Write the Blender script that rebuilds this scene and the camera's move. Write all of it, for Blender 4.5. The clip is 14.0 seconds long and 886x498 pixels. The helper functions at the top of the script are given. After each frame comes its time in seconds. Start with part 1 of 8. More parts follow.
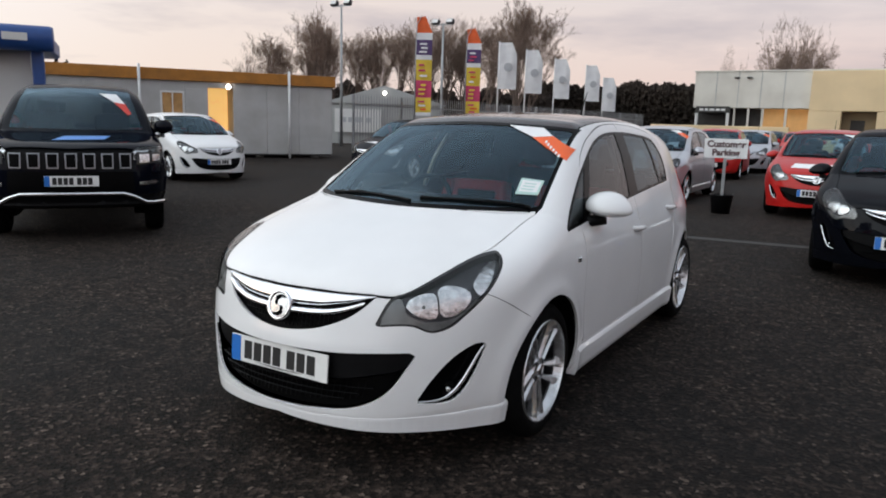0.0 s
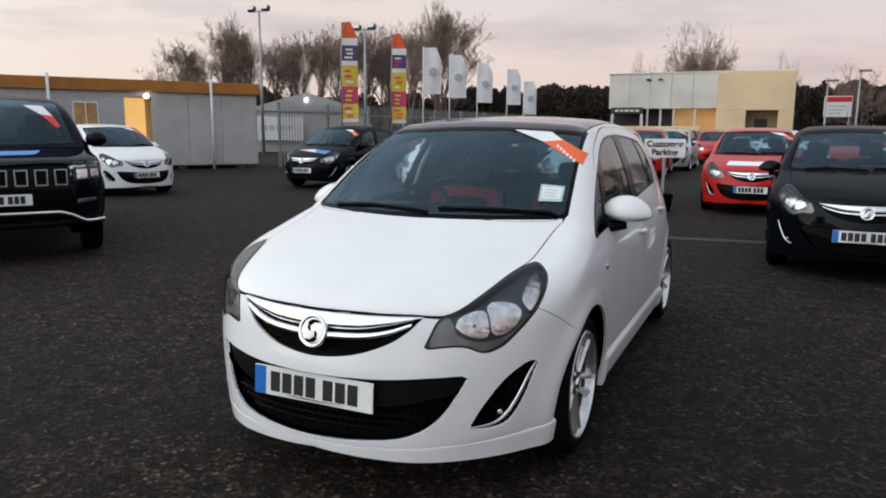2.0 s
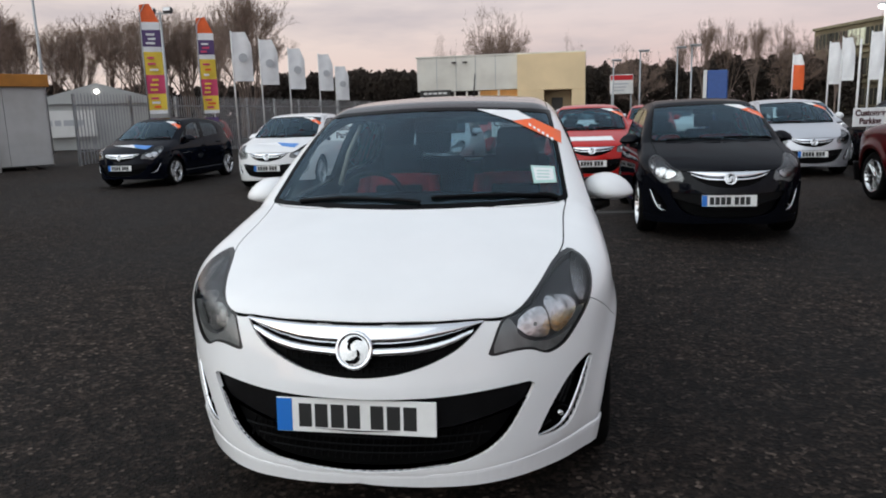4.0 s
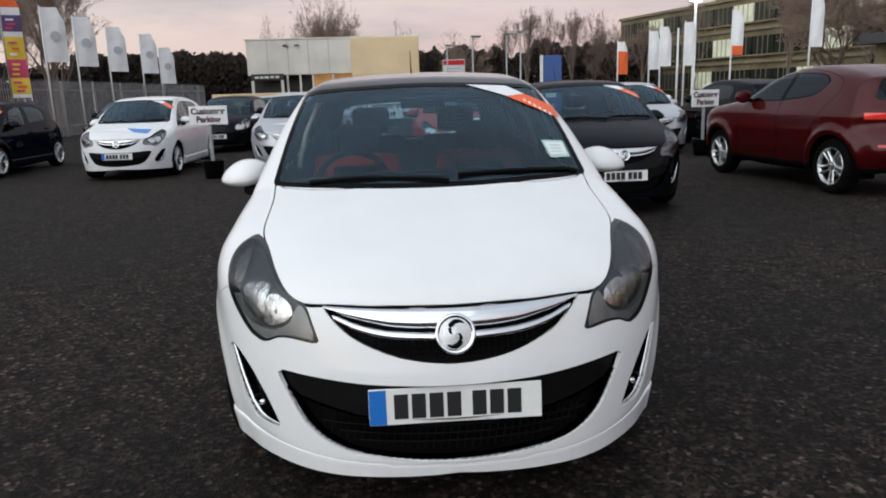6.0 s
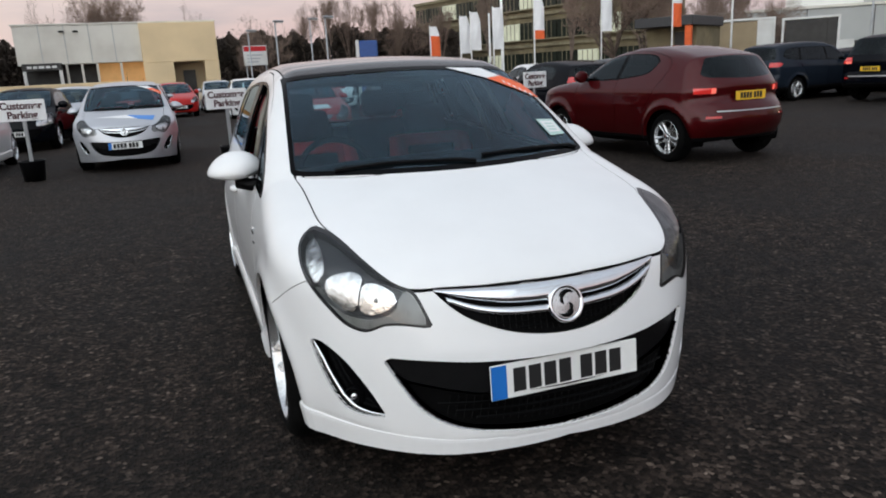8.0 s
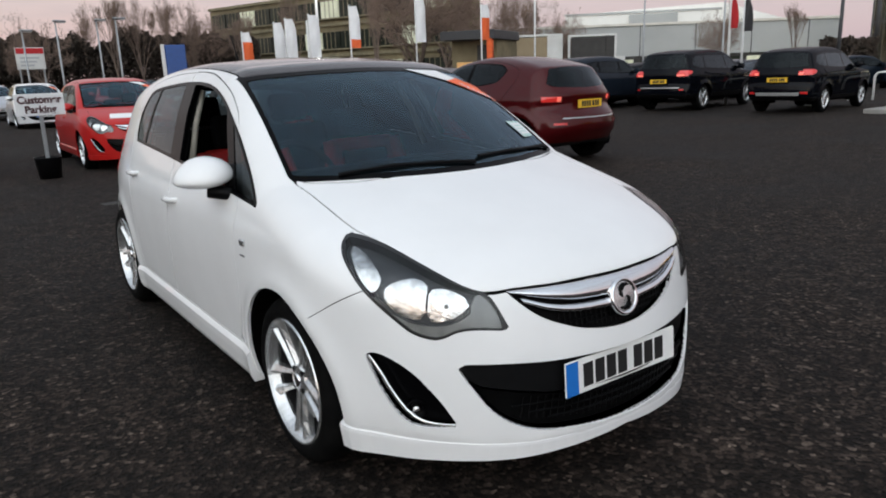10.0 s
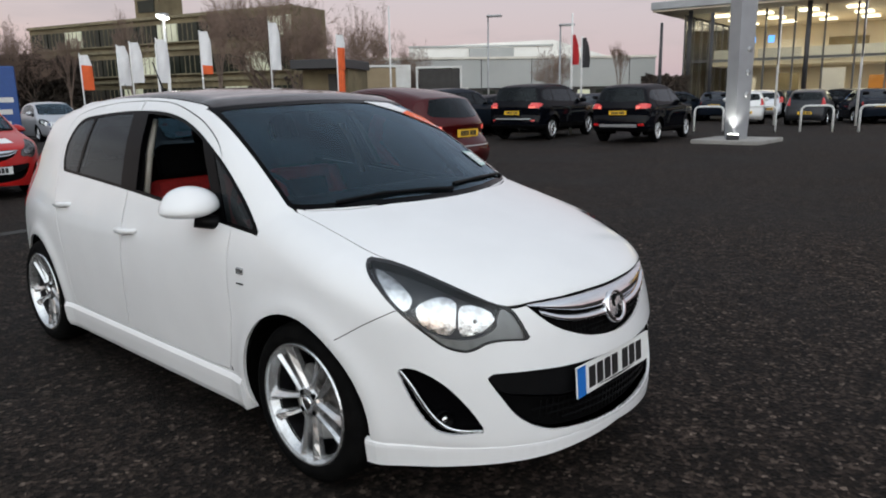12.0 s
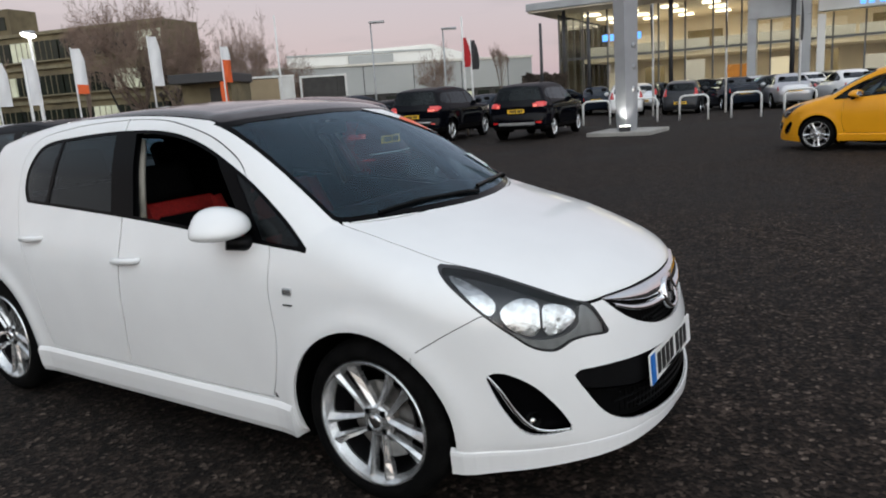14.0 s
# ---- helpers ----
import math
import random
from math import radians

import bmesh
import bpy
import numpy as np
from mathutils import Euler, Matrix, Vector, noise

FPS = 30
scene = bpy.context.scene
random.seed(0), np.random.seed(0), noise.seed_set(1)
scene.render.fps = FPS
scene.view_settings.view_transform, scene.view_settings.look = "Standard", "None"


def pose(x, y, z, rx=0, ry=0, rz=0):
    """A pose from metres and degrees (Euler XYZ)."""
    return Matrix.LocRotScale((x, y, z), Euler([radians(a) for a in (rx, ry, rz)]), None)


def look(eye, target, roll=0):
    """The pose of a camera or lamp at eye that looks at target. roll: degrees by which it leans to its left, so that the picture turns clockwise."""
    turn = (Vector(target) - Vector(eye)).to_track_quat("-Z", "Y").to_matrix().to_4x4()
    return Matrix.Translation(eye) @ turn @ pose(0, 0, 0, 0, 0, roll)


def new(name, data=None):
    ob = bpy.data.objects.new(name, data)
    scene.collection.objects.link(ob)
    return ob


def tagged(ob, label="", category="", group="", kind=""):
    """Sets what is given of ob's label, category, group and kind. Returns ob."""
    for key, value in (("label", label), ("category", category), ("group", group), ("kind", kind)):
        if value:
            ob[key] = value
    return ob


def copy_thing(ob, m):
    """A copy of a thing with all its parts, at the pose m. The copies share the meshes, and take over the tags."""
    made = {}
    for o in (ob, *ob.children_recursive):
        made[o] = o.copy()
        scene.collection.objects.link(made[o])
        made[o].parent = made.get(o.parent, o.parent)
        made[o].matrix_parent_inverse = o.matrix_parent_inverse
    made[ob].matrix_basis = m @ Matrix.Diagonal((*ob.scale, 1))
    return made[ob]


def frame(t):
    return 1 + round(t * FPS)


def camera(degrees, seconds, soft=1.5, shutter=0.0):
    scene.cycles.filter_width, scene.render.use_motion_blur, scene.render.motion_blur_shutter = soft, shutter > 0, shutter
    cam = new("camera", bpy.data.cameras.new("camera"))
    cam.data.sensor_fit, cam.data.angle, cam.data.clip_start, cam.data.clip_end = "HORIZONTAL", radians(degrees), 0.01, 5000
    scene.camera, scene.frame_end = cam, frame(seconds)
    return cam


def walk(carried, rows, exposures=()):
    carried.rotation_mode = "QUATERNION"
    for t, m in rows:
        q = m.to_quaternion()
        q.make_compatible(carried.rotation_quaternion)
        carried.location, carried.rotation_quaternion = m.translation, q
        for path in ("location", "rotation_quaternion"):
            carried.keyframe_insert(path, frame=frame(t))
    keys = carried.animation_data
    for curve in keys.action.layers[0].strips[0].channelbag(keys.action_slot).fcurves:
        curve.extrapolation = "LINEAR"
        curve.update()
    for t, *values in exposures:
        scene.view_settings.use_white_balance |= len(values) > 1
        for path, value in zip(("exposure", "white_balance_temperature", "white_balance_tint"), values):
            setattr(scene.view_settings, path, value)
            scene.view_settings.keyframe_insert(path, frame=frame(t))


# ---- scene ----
cam = camera(63.6, 14.0, soft=1.9)
PATH = [
    (0, (1.984, -2.819, 1.374), (0.963, -1.134, 1.028), 1.6),
    (0.5, (1.853, -2.887, 1.383), (0.883, -1.168, 1.06), 0.0),
    (1, (1.749, -2.952, 1.39), (0.823, -1.206, 1.081), 0.1),
    (1.5, (1.648, -2.946, 1.381), (0.739, -1.198, 1.032), -0.6),
    (2, (1.489, -2.88, 1.37), (0.66, -1.09, 1.042), 0.4),
    (2.5, (1.301, -2.817, 1.372), (0.49, -1.018, 1.043), -0.5),
    (3, (1.092, -2.829, 1.358), (0.467, -0.959, 1.025), 0.8),
    (3.2, (0.985, -2.858, 1.361), (0.435, -0.968, 1.004), -0.2),
    (5.3, (0.151, -2.786, 1.352), (0.132, -0.825, 0.957), -1.9),
    (5.5, (0.056, -2.806, 1.354), (0.094, -0.853, 0.928), -2.6),
    (6, (-0.163, -2.787, 1.337), (-0.032, -0.838, 0.912), -1.8),
    (6.5, (-0.416, -2.721, 1.352), (-0.178, -0.782, 0.924), -2.1),
    (7, (-0.616, -2.682, 1.356), (-0.251, -0.754, 0.969), -1.2),
    (7.5, (-0.842, -2.69, 1.356), (-0.259, -0.834, 0.893), -3.8),
    (7.7, (-0.924, -2.682, 1.361), (-0.322, -0.836, 0.883), -3.3),
    (9.8, (-1.694, -2.271, 1.358), (-0.603, -0.665, 0.875), -2.8),
    (10, (-1.723, -2.233, 1.358), (-0.601, -0.649, 0.877), -2.0),
    (10.5, (-1.814, -2.102, 1.374), (-0.592, -0.578, 0.947), -3.2),
    (11, (-1.904, -2.023, 1.379), (-0.595, -0.571, 0.959), -2.5),
    (11.5, (-2.099, -2.004, 1.38), (-0.685, -0.671, 0.909), -2.1),
    (12, (-2.258, -1.998, 1.393), (-0.808, -0.684, 0.976), -1.0),
    (12.5, (-2.315, -1.938, 1.389), (-0.883, -0.603, 0.981), -0.9),
    (13, (-2.356, -1.82, 1.391), (-0.862, -0.548, 1.005), -3.8),
    (13.5, (-2.433, -1.664, 1.403), (-0.895, -0.437, 1.044), -2.5),
    (14, (-2.59, -1.5, 1.404), (-0.955, -0.425, 0.99), -3.9),
]
walk(cam, [(t, look(eye, target, roll)) for t, eye, target, roll in PATH],
     exposures=[(0.0, -0.04), (5.5, -0.07), (9.8, -0.10), (11.5, -0.16), (14.0, -0.19)])

# ---- world and light: dusk under a thin high overcast ----
world = bpy.data.worlds.new("dusk_sky")
scene.world = world
world.use_nodes = True
wn, wl = world.node_tree.nodes, world.node_tree.links
wn.clear()


def wnode(kind, **inputs):
    n = wn.new(kind)
    for k, val in inputs.items():
        n.inputs[k].default_value = val
    return n


def ramp_node(tree_nodes, stops):
    n = tree_nodes.new("ShaderNodeValToRGB")
    e = n.color_ramp.elements
    e[0].position, e[0].color = stops[0][0], (*stops[0][1], 1)
    e[1].position, e[1].color = stops[-1][0], (*stops[-1][1], 1)
    for pos, col in stops[1:-1]:
        e.new(pos).color = (*col, 1)
    return n


sky = wn.new("ShaderNodeTexSky")
sky.sky_type, sky.sun_disc = "NISHITA", False
sky.sun_elevation, sky.sun_rotation = radians(3), radians(-128)
co = wn.new("ShaderNodeTexCoord")
sep = wn.new("ShaderNodeSeparateXYZ")
wl.new(co.outputs["Generated"], sep.inputs[0])
# elevation colours of the clouded dusk sky
high = ramp_node(wn, [(0.0, (0.60, 0.42, 0.44)), (0.035, (0.74, 0.53, 0.55)), (0.10, (0.80, 0.645, 0.66)), (0.18, (0.77, 0.71, 0.745)), (0.45, (0.70, 0.77, 0.86)), (1.0, (0.72, 0.82, 0.94))])
wl.new(sep.outputs["Z"], high.inputs[0])
# warmer and paler towards the set sun
glow = wn.new("ShaderNodeVectorMath")
glow.operation = "DOT_PRODUCT"
glow.inputs[1].default_value = (math.sin(radians(-128)), math.cos(radians(-128)), 0.12)
wl.new(co.outputs["Generated"], glow.inputs[0])
gr = ramp_node(wn, [(-0.0, (0, 0, 0)), (0.25, (0.10, 0.10, 0.10)), (0.9, (1, 1, 1))])
wl.new(glow.outputs["Value"], gr.inputs[0])
warm = wn.new("ShaderNodeMix")
warm.data_type = "RGBA"
warm.inputs["B"].default_value = (1.72, 1.86, 1.97, 1)
wl.new(gr.outputs[0], warm.inputs["Factor"])
wl.new(high.outputs[0], warm.inputs["A"])
# a paler, peach-coloured band low in the west
west = wn.new("ShaderNodeVectorMath")
west.operation = "DOT_PRODUCT"
west.inputs[1].default_value = (math.sin(radians(-66)), math.cos(radians(-66)), 0.0)
wl.new(co.outputs["Generated"], west.inputs[0])
west_side = ramp_node(wn, [(0.25, (0, 0, 0)), (0.95, (0.85, 0.85, 0.85))])
wl.new(west.outputs["Value"], west_side.inputs[0])
low = ramp_node(wn, [(0.0, (1, 1, 1)), (0.45, (0, 0, 0))])
wl.new(sep.outputs["Z"], low.inputs[0])
both = wn.new("ShaderNodeMath")
both.operation = "MULTIPLY"
wl.new(west_side.outputs[0], both.inputs[0])
wl.new(low.outputs[0], both.inputs[1])
peach = wn.new("ShaderNodeMix")
peach.data_type = "RGBA"
peach.inputs["B"].default_value = (1.0, 0.86, 0.77, 1)
wl.new(both.outputs[0], peach.inputs["Factor"])
wl.new(warm.outputs["Result"], peach.inputs["A"])
# lavender in the east
east = wn.new("ShaderNodeVectorMath")
east.operation = "DOT_PRODUCT"
east.inputs[1].default_value = (math.sin(radians(75)), math.cos(radians(75)), 0.0)
wl.new(co.outputs["Generated"], east.inputs[0])
east_side = ramp_node(wn, [(0.45, (0, 0, 0)), (0.98, (0.55, 0.55, 0.55))])
wl.new(east.outputs["Value"], east_side.inputs[0])
lavender = wn.new("ShaderNodeMix")
lavender.data_type = "RGBA"
lavender.inputs["B"].default_value = (0.62, 0.555, 0.66, 1)
wl.new(east_side.outputs[0], lavender.inputs["Factor"])
wl.new(peach.outputs["Result"], lavender.inputs["A"])
# soft streaks of cloud
mp = wn.new("ShaderNodeMapping")
mp.inputs["Scale"].default_value = (2.2, 2.2, 11.0)
wl.new(co.outputs["Generated"], mp.inputs[0])
cl = wnode("ShaderNodeTexNoise", Scale=1.6, Detail=5.0, Roughness=0.55)
wl.new(mp.outputs[0], cl.inputs["Vector"])
cr = ramp_node(wn, [(0.48, (0, 0, 0)), (0.68, (1, 1, 1))])
wl.new(cl.outputs["Fac"], cr.inputs[0])
cf = wn.new("ShaderNodeMath")
cf.operation = "MULTIPLY"
cf.inputs[1].default_value = 0.62
wl.new(cr.outputs[0], cf.inputs[0])
cloud = wn.new("ShaderNodeMix")
cloud.data_type = "RGBA"
cloud.inputs["B"].default_value = (0.53, 0.475, 0.535, 1)
wl.new(cf.outputs[0], cloud.inputs["Factor"])
wl.new(lavender.outputs["Result"], cloud.inputs["A"])
bg1, bg2, add = wnode("ShaderNodeBackground", Strength=0.03), wnode("ShaderNodeBackground", Strength=0.92), wn.new("ShaderNodeAddShader")
wl.new(sky.outputs[0], bg1.inputs[0])
wl.new(cloud.outputs["Result"], bg2.inputs[0])
wl.new(bg1.outputs[0], add.inputs[0])
wl.new(bg2.outputs[0], add.inputs[1])
wl.new(add.outputs[0], wn.new("ShaderNodeOutputWorld").inputs[0])

sun = new("sun", bpy.data.lights.new("sun", "SUN"))
sun.data.energy, sun.data.angle, sun.data.color = 0.78, radians(100), (0.96, 1.0, 1.0)
sun.matrix_world = look((0, 0, 30), (0.79 * 30, 0.61 * 30, 8))
scene.view_settings.exposure = 0.0

# ---- materials ----
def material(name, colour=(0.5, 0.5, 0.5), rough=0.5, metal=0.0, coat=0.0, vary=0.0, scale=8.0, bump=0.0, bump_scale=60.0, emit=None, strength=1.0, spec=0.5,
             stain=None, stain_scale=1.5, stain_amount=0.5, rough_vary=0.0):
    m = bpy.data.materials.new(name)
    m.use_nodes = True
    nt, b = m.node_tree, m.node_tree.nodes["Principled BSDF"]
    b.inputs["Base Color"].default_value = (*colour, 1)
    b.inputs["Roughness"].default_value = rough
    b.inputs["Metallic"].default_value = metal
    b.inputs["Coat Weight"].default_value = coat
    b.inputs["Coat Roughness"].default_value = 0.03
    b.inputs["Specular IOR Level"].default_value = spec
    if emit:
        b.inputs["Emission Color"].default_value = (*emit, 1)
        b.inputs["Emission Strength"].default_value = strength
    tc = nt.nodes.new("ShaderNodeTexCoord")
    out = None
    if vary:
        n1 = nt.nodes.new("ShaderNodeTexNoise")
        n1.inputs["Scale"].default_value, n1.inputs["Detail"].default_value = scale, 6
        nt.links.new(tc.outputs["Object"], n1.inputs["Vector"])
        lo, hi = [c * (1 - vary) for c in colour], [min(1, c * (1 + vary)) for c in colour]
        r = ramp_node(nt.nodes, [(0.3, lo), (0.7, hi)])
        nt.links.new(n1.outputs["Fac"], r.inputs[0])
        out = r.outputs[0]
    if stain:
        n2 = nt.nodes.new("ShaderNodeTexNoise")
        n2.inputs["Scale"].default_value, n2.inputs["Detail"].default_value = stain_scale, 8
        nt.links.new(tc.outputs["Object"], n2.inputs["Vector"])
        r2 = ramp_node(nt.nodes, [(0.45, (0, 0, 0)), (0.7, (stain_amount,) * 3)])
        nt.links.new(n2.outputs["Fac"], r2.inputs[0])
        mix = nt.nodes.new("ShaderNodeMix")
        mix.data_type = "RGBA"
        mix.inputs["A"].default_value, mix.inputs["B"].default_value = (*colour, 1), (*stain, 1)
        if out:
            nt.links.new(out, mix.inputs["A"])
        nt.links.new(r2.outputs[0], mix.inputs["Factor"])
        out = mix.outputs["Result"]
    if out:
        nt.links.new(out, b.inputs["Base Color"])
    if rough_vary:
        n4 = nt.nodes.new("ShaderNodeTexNoise")
        n4.inputs["Scale"].default_value, n4.inputs["Detail"].default_value = scale * 0.7, 5
        nt.links.new(tc.outputs["Object"], n4.inputs["Vector"])
        mr = nt.nodes.new("ShaderNodeMapRange")
        mr.inputs["To Min"].default_value, mr.inputs["To Max"].default_value = max(0, rough - rough_vary), min(1, rough + rough_vary)
        nt.links.new(n4.outputs["Fac"], mr.inputs["Value"])
        nt.links.new(mr.outputs[0], b.inputs["Roughness"])
    if bump:
        n3 = nt.nodes.new("ShaderNodeTexNoise")
        n3.inputs["Scale"].default_value, n3.inputs["Detail"].default_value = bump_scale, 6
        nt.links.new(tc.outputs["Object"], n3.inputs["Vector"])
        bp = nt.nodes.new("ShaderNodeBump")
        bp.inputs["Strength"].default_value, bp.inputs["Distance"].default_value = bump, 0.01
        nt.links.new(n3.outputs["Fac"], bp.inputs["Height"])
        nt.links.new(bp.outputs[0], b.inputs["Normal"])
    return m


def glass(name, tint=(0.7, 0.75, 0.74), ior=1.5, shine=(1, 1, 1)):
    """A thin pane: clear tint with a Fresnel gloss."""
    m = bpy.data.materials.new(name)
    m.use_nodes = True
    nt = m.node_tree
    nt.nodes.clear()
    tr, gl, fr, mx, out = (nt.nodes.new(k) for k in ("ShaderNodeBsdfTransparent", "ShaderNodeBsdfGlossy", "ShaderNodeFresnel", "ShaderNodeMixShader", "ShaderNodeOutputMaterial"))
    tr.inputs[0].default_value = (*tint, 1)
    gl.inputs["Roughness"].default_value = 0.02
    gl.inputs[0].default_value = (*shine, 1)
    fr.inputs["IOR"].default_value = ior
    nt.links.new(fr.outputs[0], mx.inputs[0])
    nt.links.new(tr.outputs[0], mx.inputs[1])
    nt.links.new(gl.outputs[0], mx.inputs[2])
    nt.links.new(mx.outputs[0], out.inputs[0])
    return m


def paint(name, colour, rough=0.35, metal=0.0, coat=0.45, spec=0.12):
    return material(name, colour, rough, metal, coat=coat, spec=spec, vary=0.03, scale=3.0, stain=tuple(c * 0.75 + (0.02 if max(colour) > 0.05 else 0.002) for c in colour), stain_scale=2.0, stain_amount=0.12, rough_vary=0.05)


WHITE = paint("white_paint", (0.79, 0.79, 0.79), 0.35, 0, 0.8)
BLACK = paint("black_paint", (0.0025, 0.0030, 0.0050), 0.4, 0.0, 0.30, 0.0)
NAVY = paint("navy_paint", (0.0025, 0.0035, 0.0075), 0.4, 0.0, 0.30, 0.0)
RED = paint("red_paint", (0.44, 0.014, 0.012))
MAROON = paint("maroon_paint", (0.055, 0.002, 0.003), 0.4, 0.3, 0.6, 0.02)
SILVER = paint("silver_paint", (0.52, 0.53, 0.56), 0.32, 0.6)
GREY = paint("grey_paint", (0.035, 0.037, 0.042), 0.3, 0.2, 0.3, 0.06)
YELLOW = paint("yellow_paint", (0.75, 0.33, 0.012))
BLUEGREY = paint("blue_grey_paint", (0.012, 0.017, 0.026), 0.4, 0.1, 0.35, 0.0)
ROOF = paint("roof_paint", (0.018, 0.011, 0.010), 0.15, 0, 0.6)
SCREEN = glass("windscreen_glass", (0.60, 0.72, 0.75), 1.54, (0.62, 0.84, 1.0))
GLASS = glass("car_glass", (0.46, 0.60, 0.64), 1.34)
DARKGLASS = glass("tinted_glass", (0.12, 0.14, 0.15), 1.34, (0.85, 0.95, 1.0))
LENS = glass("lamp_lens", (0.93, 0.95, 0.96), 1.35)
BLACKTRIM = material("black_trim", (0.004, 0.004, 0.0045), 0.4, spec=0.10, vary=0.2, scale=20, bump=0.05, bump_scale=300)
GLOSSBLACK = material("gloss_black", (0.002, 0.002, 0.0024), 0.15, spec=0.05)
PLASTIC = material("dark_plastic", (0.005, 0.005, 0.0055), 0.42, spec=0.10, vary=0.2, scale=15, bump=0.1, bump_scale=400)
MESH = material("grille_mesh", (0.002, 0.002, 0.0022), 0.5, spec=0.06, vary=0.2)
CHROME = material("chrome", (0.78, 0.79, 0.81), 0.10, 1.0, vary=0.04)
REFLECTOR = material("reflector", (0.72, 0.715, 0.71), 0.2, 1.0, vary=0.25, scale=30, bump=0.45, bump_scale=20)
HOUSING = material("lamp_housing", (0.26, 0.26, 0.255), 0.35, 0.3, vary=0.2, scale=25)
HOUSING_MID = material("lamp_interior", (0.055, 0.057, 0.063), 0.35, 0.2, vary=0.15, scale=25)
HOUSING_DARK = material("lamp_bezel", (0.007, 0.007, 0.008), 0.3, vary=0.2)
ALLOY = material("alloy", (0.66, 0.67, 0.68), 0.26, 0.85, vary=0.06, scale=18, stain=(0.30, 0.29, 0.28), stain_scale=14, stain_amount=0.35)
STEEL = material("brake_steel", (0.25, 0.24, 0.23), 0.45, 0.9, vary=0.2, scale=30)
RUBBER = material("tyre_rubber", (0.0035, 0.0035, 0.0035), 0.85, spec=0.05, vary=0.3, scale=30, bump=0.3, bump_scale=120, stain=(0.010, 0.0095, 0.009), stain_scale=10, stain_amount=0.4)
SEAL = material("rubber_seal", (0.002, 0.002, 0.002), 0.7, spec=0.04)
CLOTH = material("dark_cloth", (0.004, 0.004, 0.0045), 0.9, spec=0.1, vary=0.3, scale=60, bump=0.3, bump_scale=500)
REDCLOTH = material("red_cloth", (0.40, 0.016, 0.014), 0.85, vary=0.2, scale=60, bump=0.3, bump_scale=500)
CREAM = material("cream_trim", (0.30, 0.28, 0.24), 0.7, vary=0.08)
PLATE_WHITE = material("plate_white", (0.80, 0.80, 0.78), 0.35, vary=0.04, scale=20)
PLATE_YELLOW = material("plate_yellow", (0.80, 0.48, 0.03), 0.35, vary=0.05, scale=20)
PLATE_BLUE = material("plate_blue", (0.015, 0.16, 0.55), 0.35)
INK = material("black_ink", (0.012, 0.012, 0.012), 0.5)
AMBER = material("amber_lens", (0.75, 0.22, 0.02), 0.2, coat=0.6)
TAIL = material("tail_lens", (0.50, 0.012, 0.012), 0.15, coat=0.8, vary=0.2, scale=25)
TAIL_ON = material("tail_lens_lit", (0.50, 0.02, 0.02), 0.15, coat=0.8, emit=(1.0, 0.06, 0.04), strength=0.22)
STICKER = material("sticker_white", (0.80, 0.80, 0.80), 0.5, vary=0.03)
ORANGE = material("sticker_orange", (0.85, 0.13, 0.025), 0.5, vary=0.04)
MINT = material("sticker_mint", (0.45, 0.62, 0.58), 0.5, vary=0.05)
BLUEST = material("sticker_blue", (0.08, 0.25, 0.62), 0.5, vary=0.05)

# ---- shell modelling: smooth car skins from profile, section and plan curves ----
def spline(pts, n=6, closed=False):
    """Catmull-Rom curve through 2D points; a third value 1 marks a sharp corner."""
    p = [np.array(q[:2], float) for q in pts]
    sharp = [len(q) > 2 for q in pts]
    m, out = len(p), []
    for i in range(m if closed else m - 1):
        a, b = p[i], p[(i + 1) % m]
        z = p[i - 1] if (closed or i) and not sharp[i] else a * 2 - b
        c = p[(i + 2) % m] if (closed or i + 2 < m) and not sharp[(i + 1) % m] else b * 2 - a
        for k in range(n):
            t = k / n
            out.append(0.5 * (2 * a + (b - z) * t + (2 * z - 5 * a + 4 * b - c) * t * t + (3 * a - z - 3 * b + c) * t ** 3))
    if not closed:
        out.append(p[-1])
    return np.array(out)


def poly_sd(pts, poly):
    """Signed distance of 2D points to a closed polygon, negative inside."""
    pts, out = np.asarray(pts, float), []
    a, b = poly, np.roll(poly, -1, 0)
    e = b - a
    ee = (e * e).sum(1) + 1e-12
    for k in range(0, len(pts), 4000):
        q = pts[k:k + 4000, None, :]
        w = q - a
        t = np.clip((w * e).sum(2) / ee, 0, 1)
        d = np.sqrt(((w - e * t[..., None]) ** 2).sum(2).min(1))
        up = (a[:, 1] <= q[..., 1]) != (b[:, 1] <= q[..., 1])
        den = np.where(np.abs(e[:, 1]) < 1e-9, 1e-9, e[:, 1])
        cross = up & (q[..., 0] < a[:, 0] + (q[..., 1] - a[:, 1]) / den * e[:, 0])
        out.append(np.where(cross.sum(1) % 2 == 1, -d, d))
    return np.concatenate(out) if out else np.zeros(0)


def smax(a, b, k):
    h = np.maximum(k - np.abs(a - b), 0) / k
    return np.maximum(a, b) + h * h * k / 4


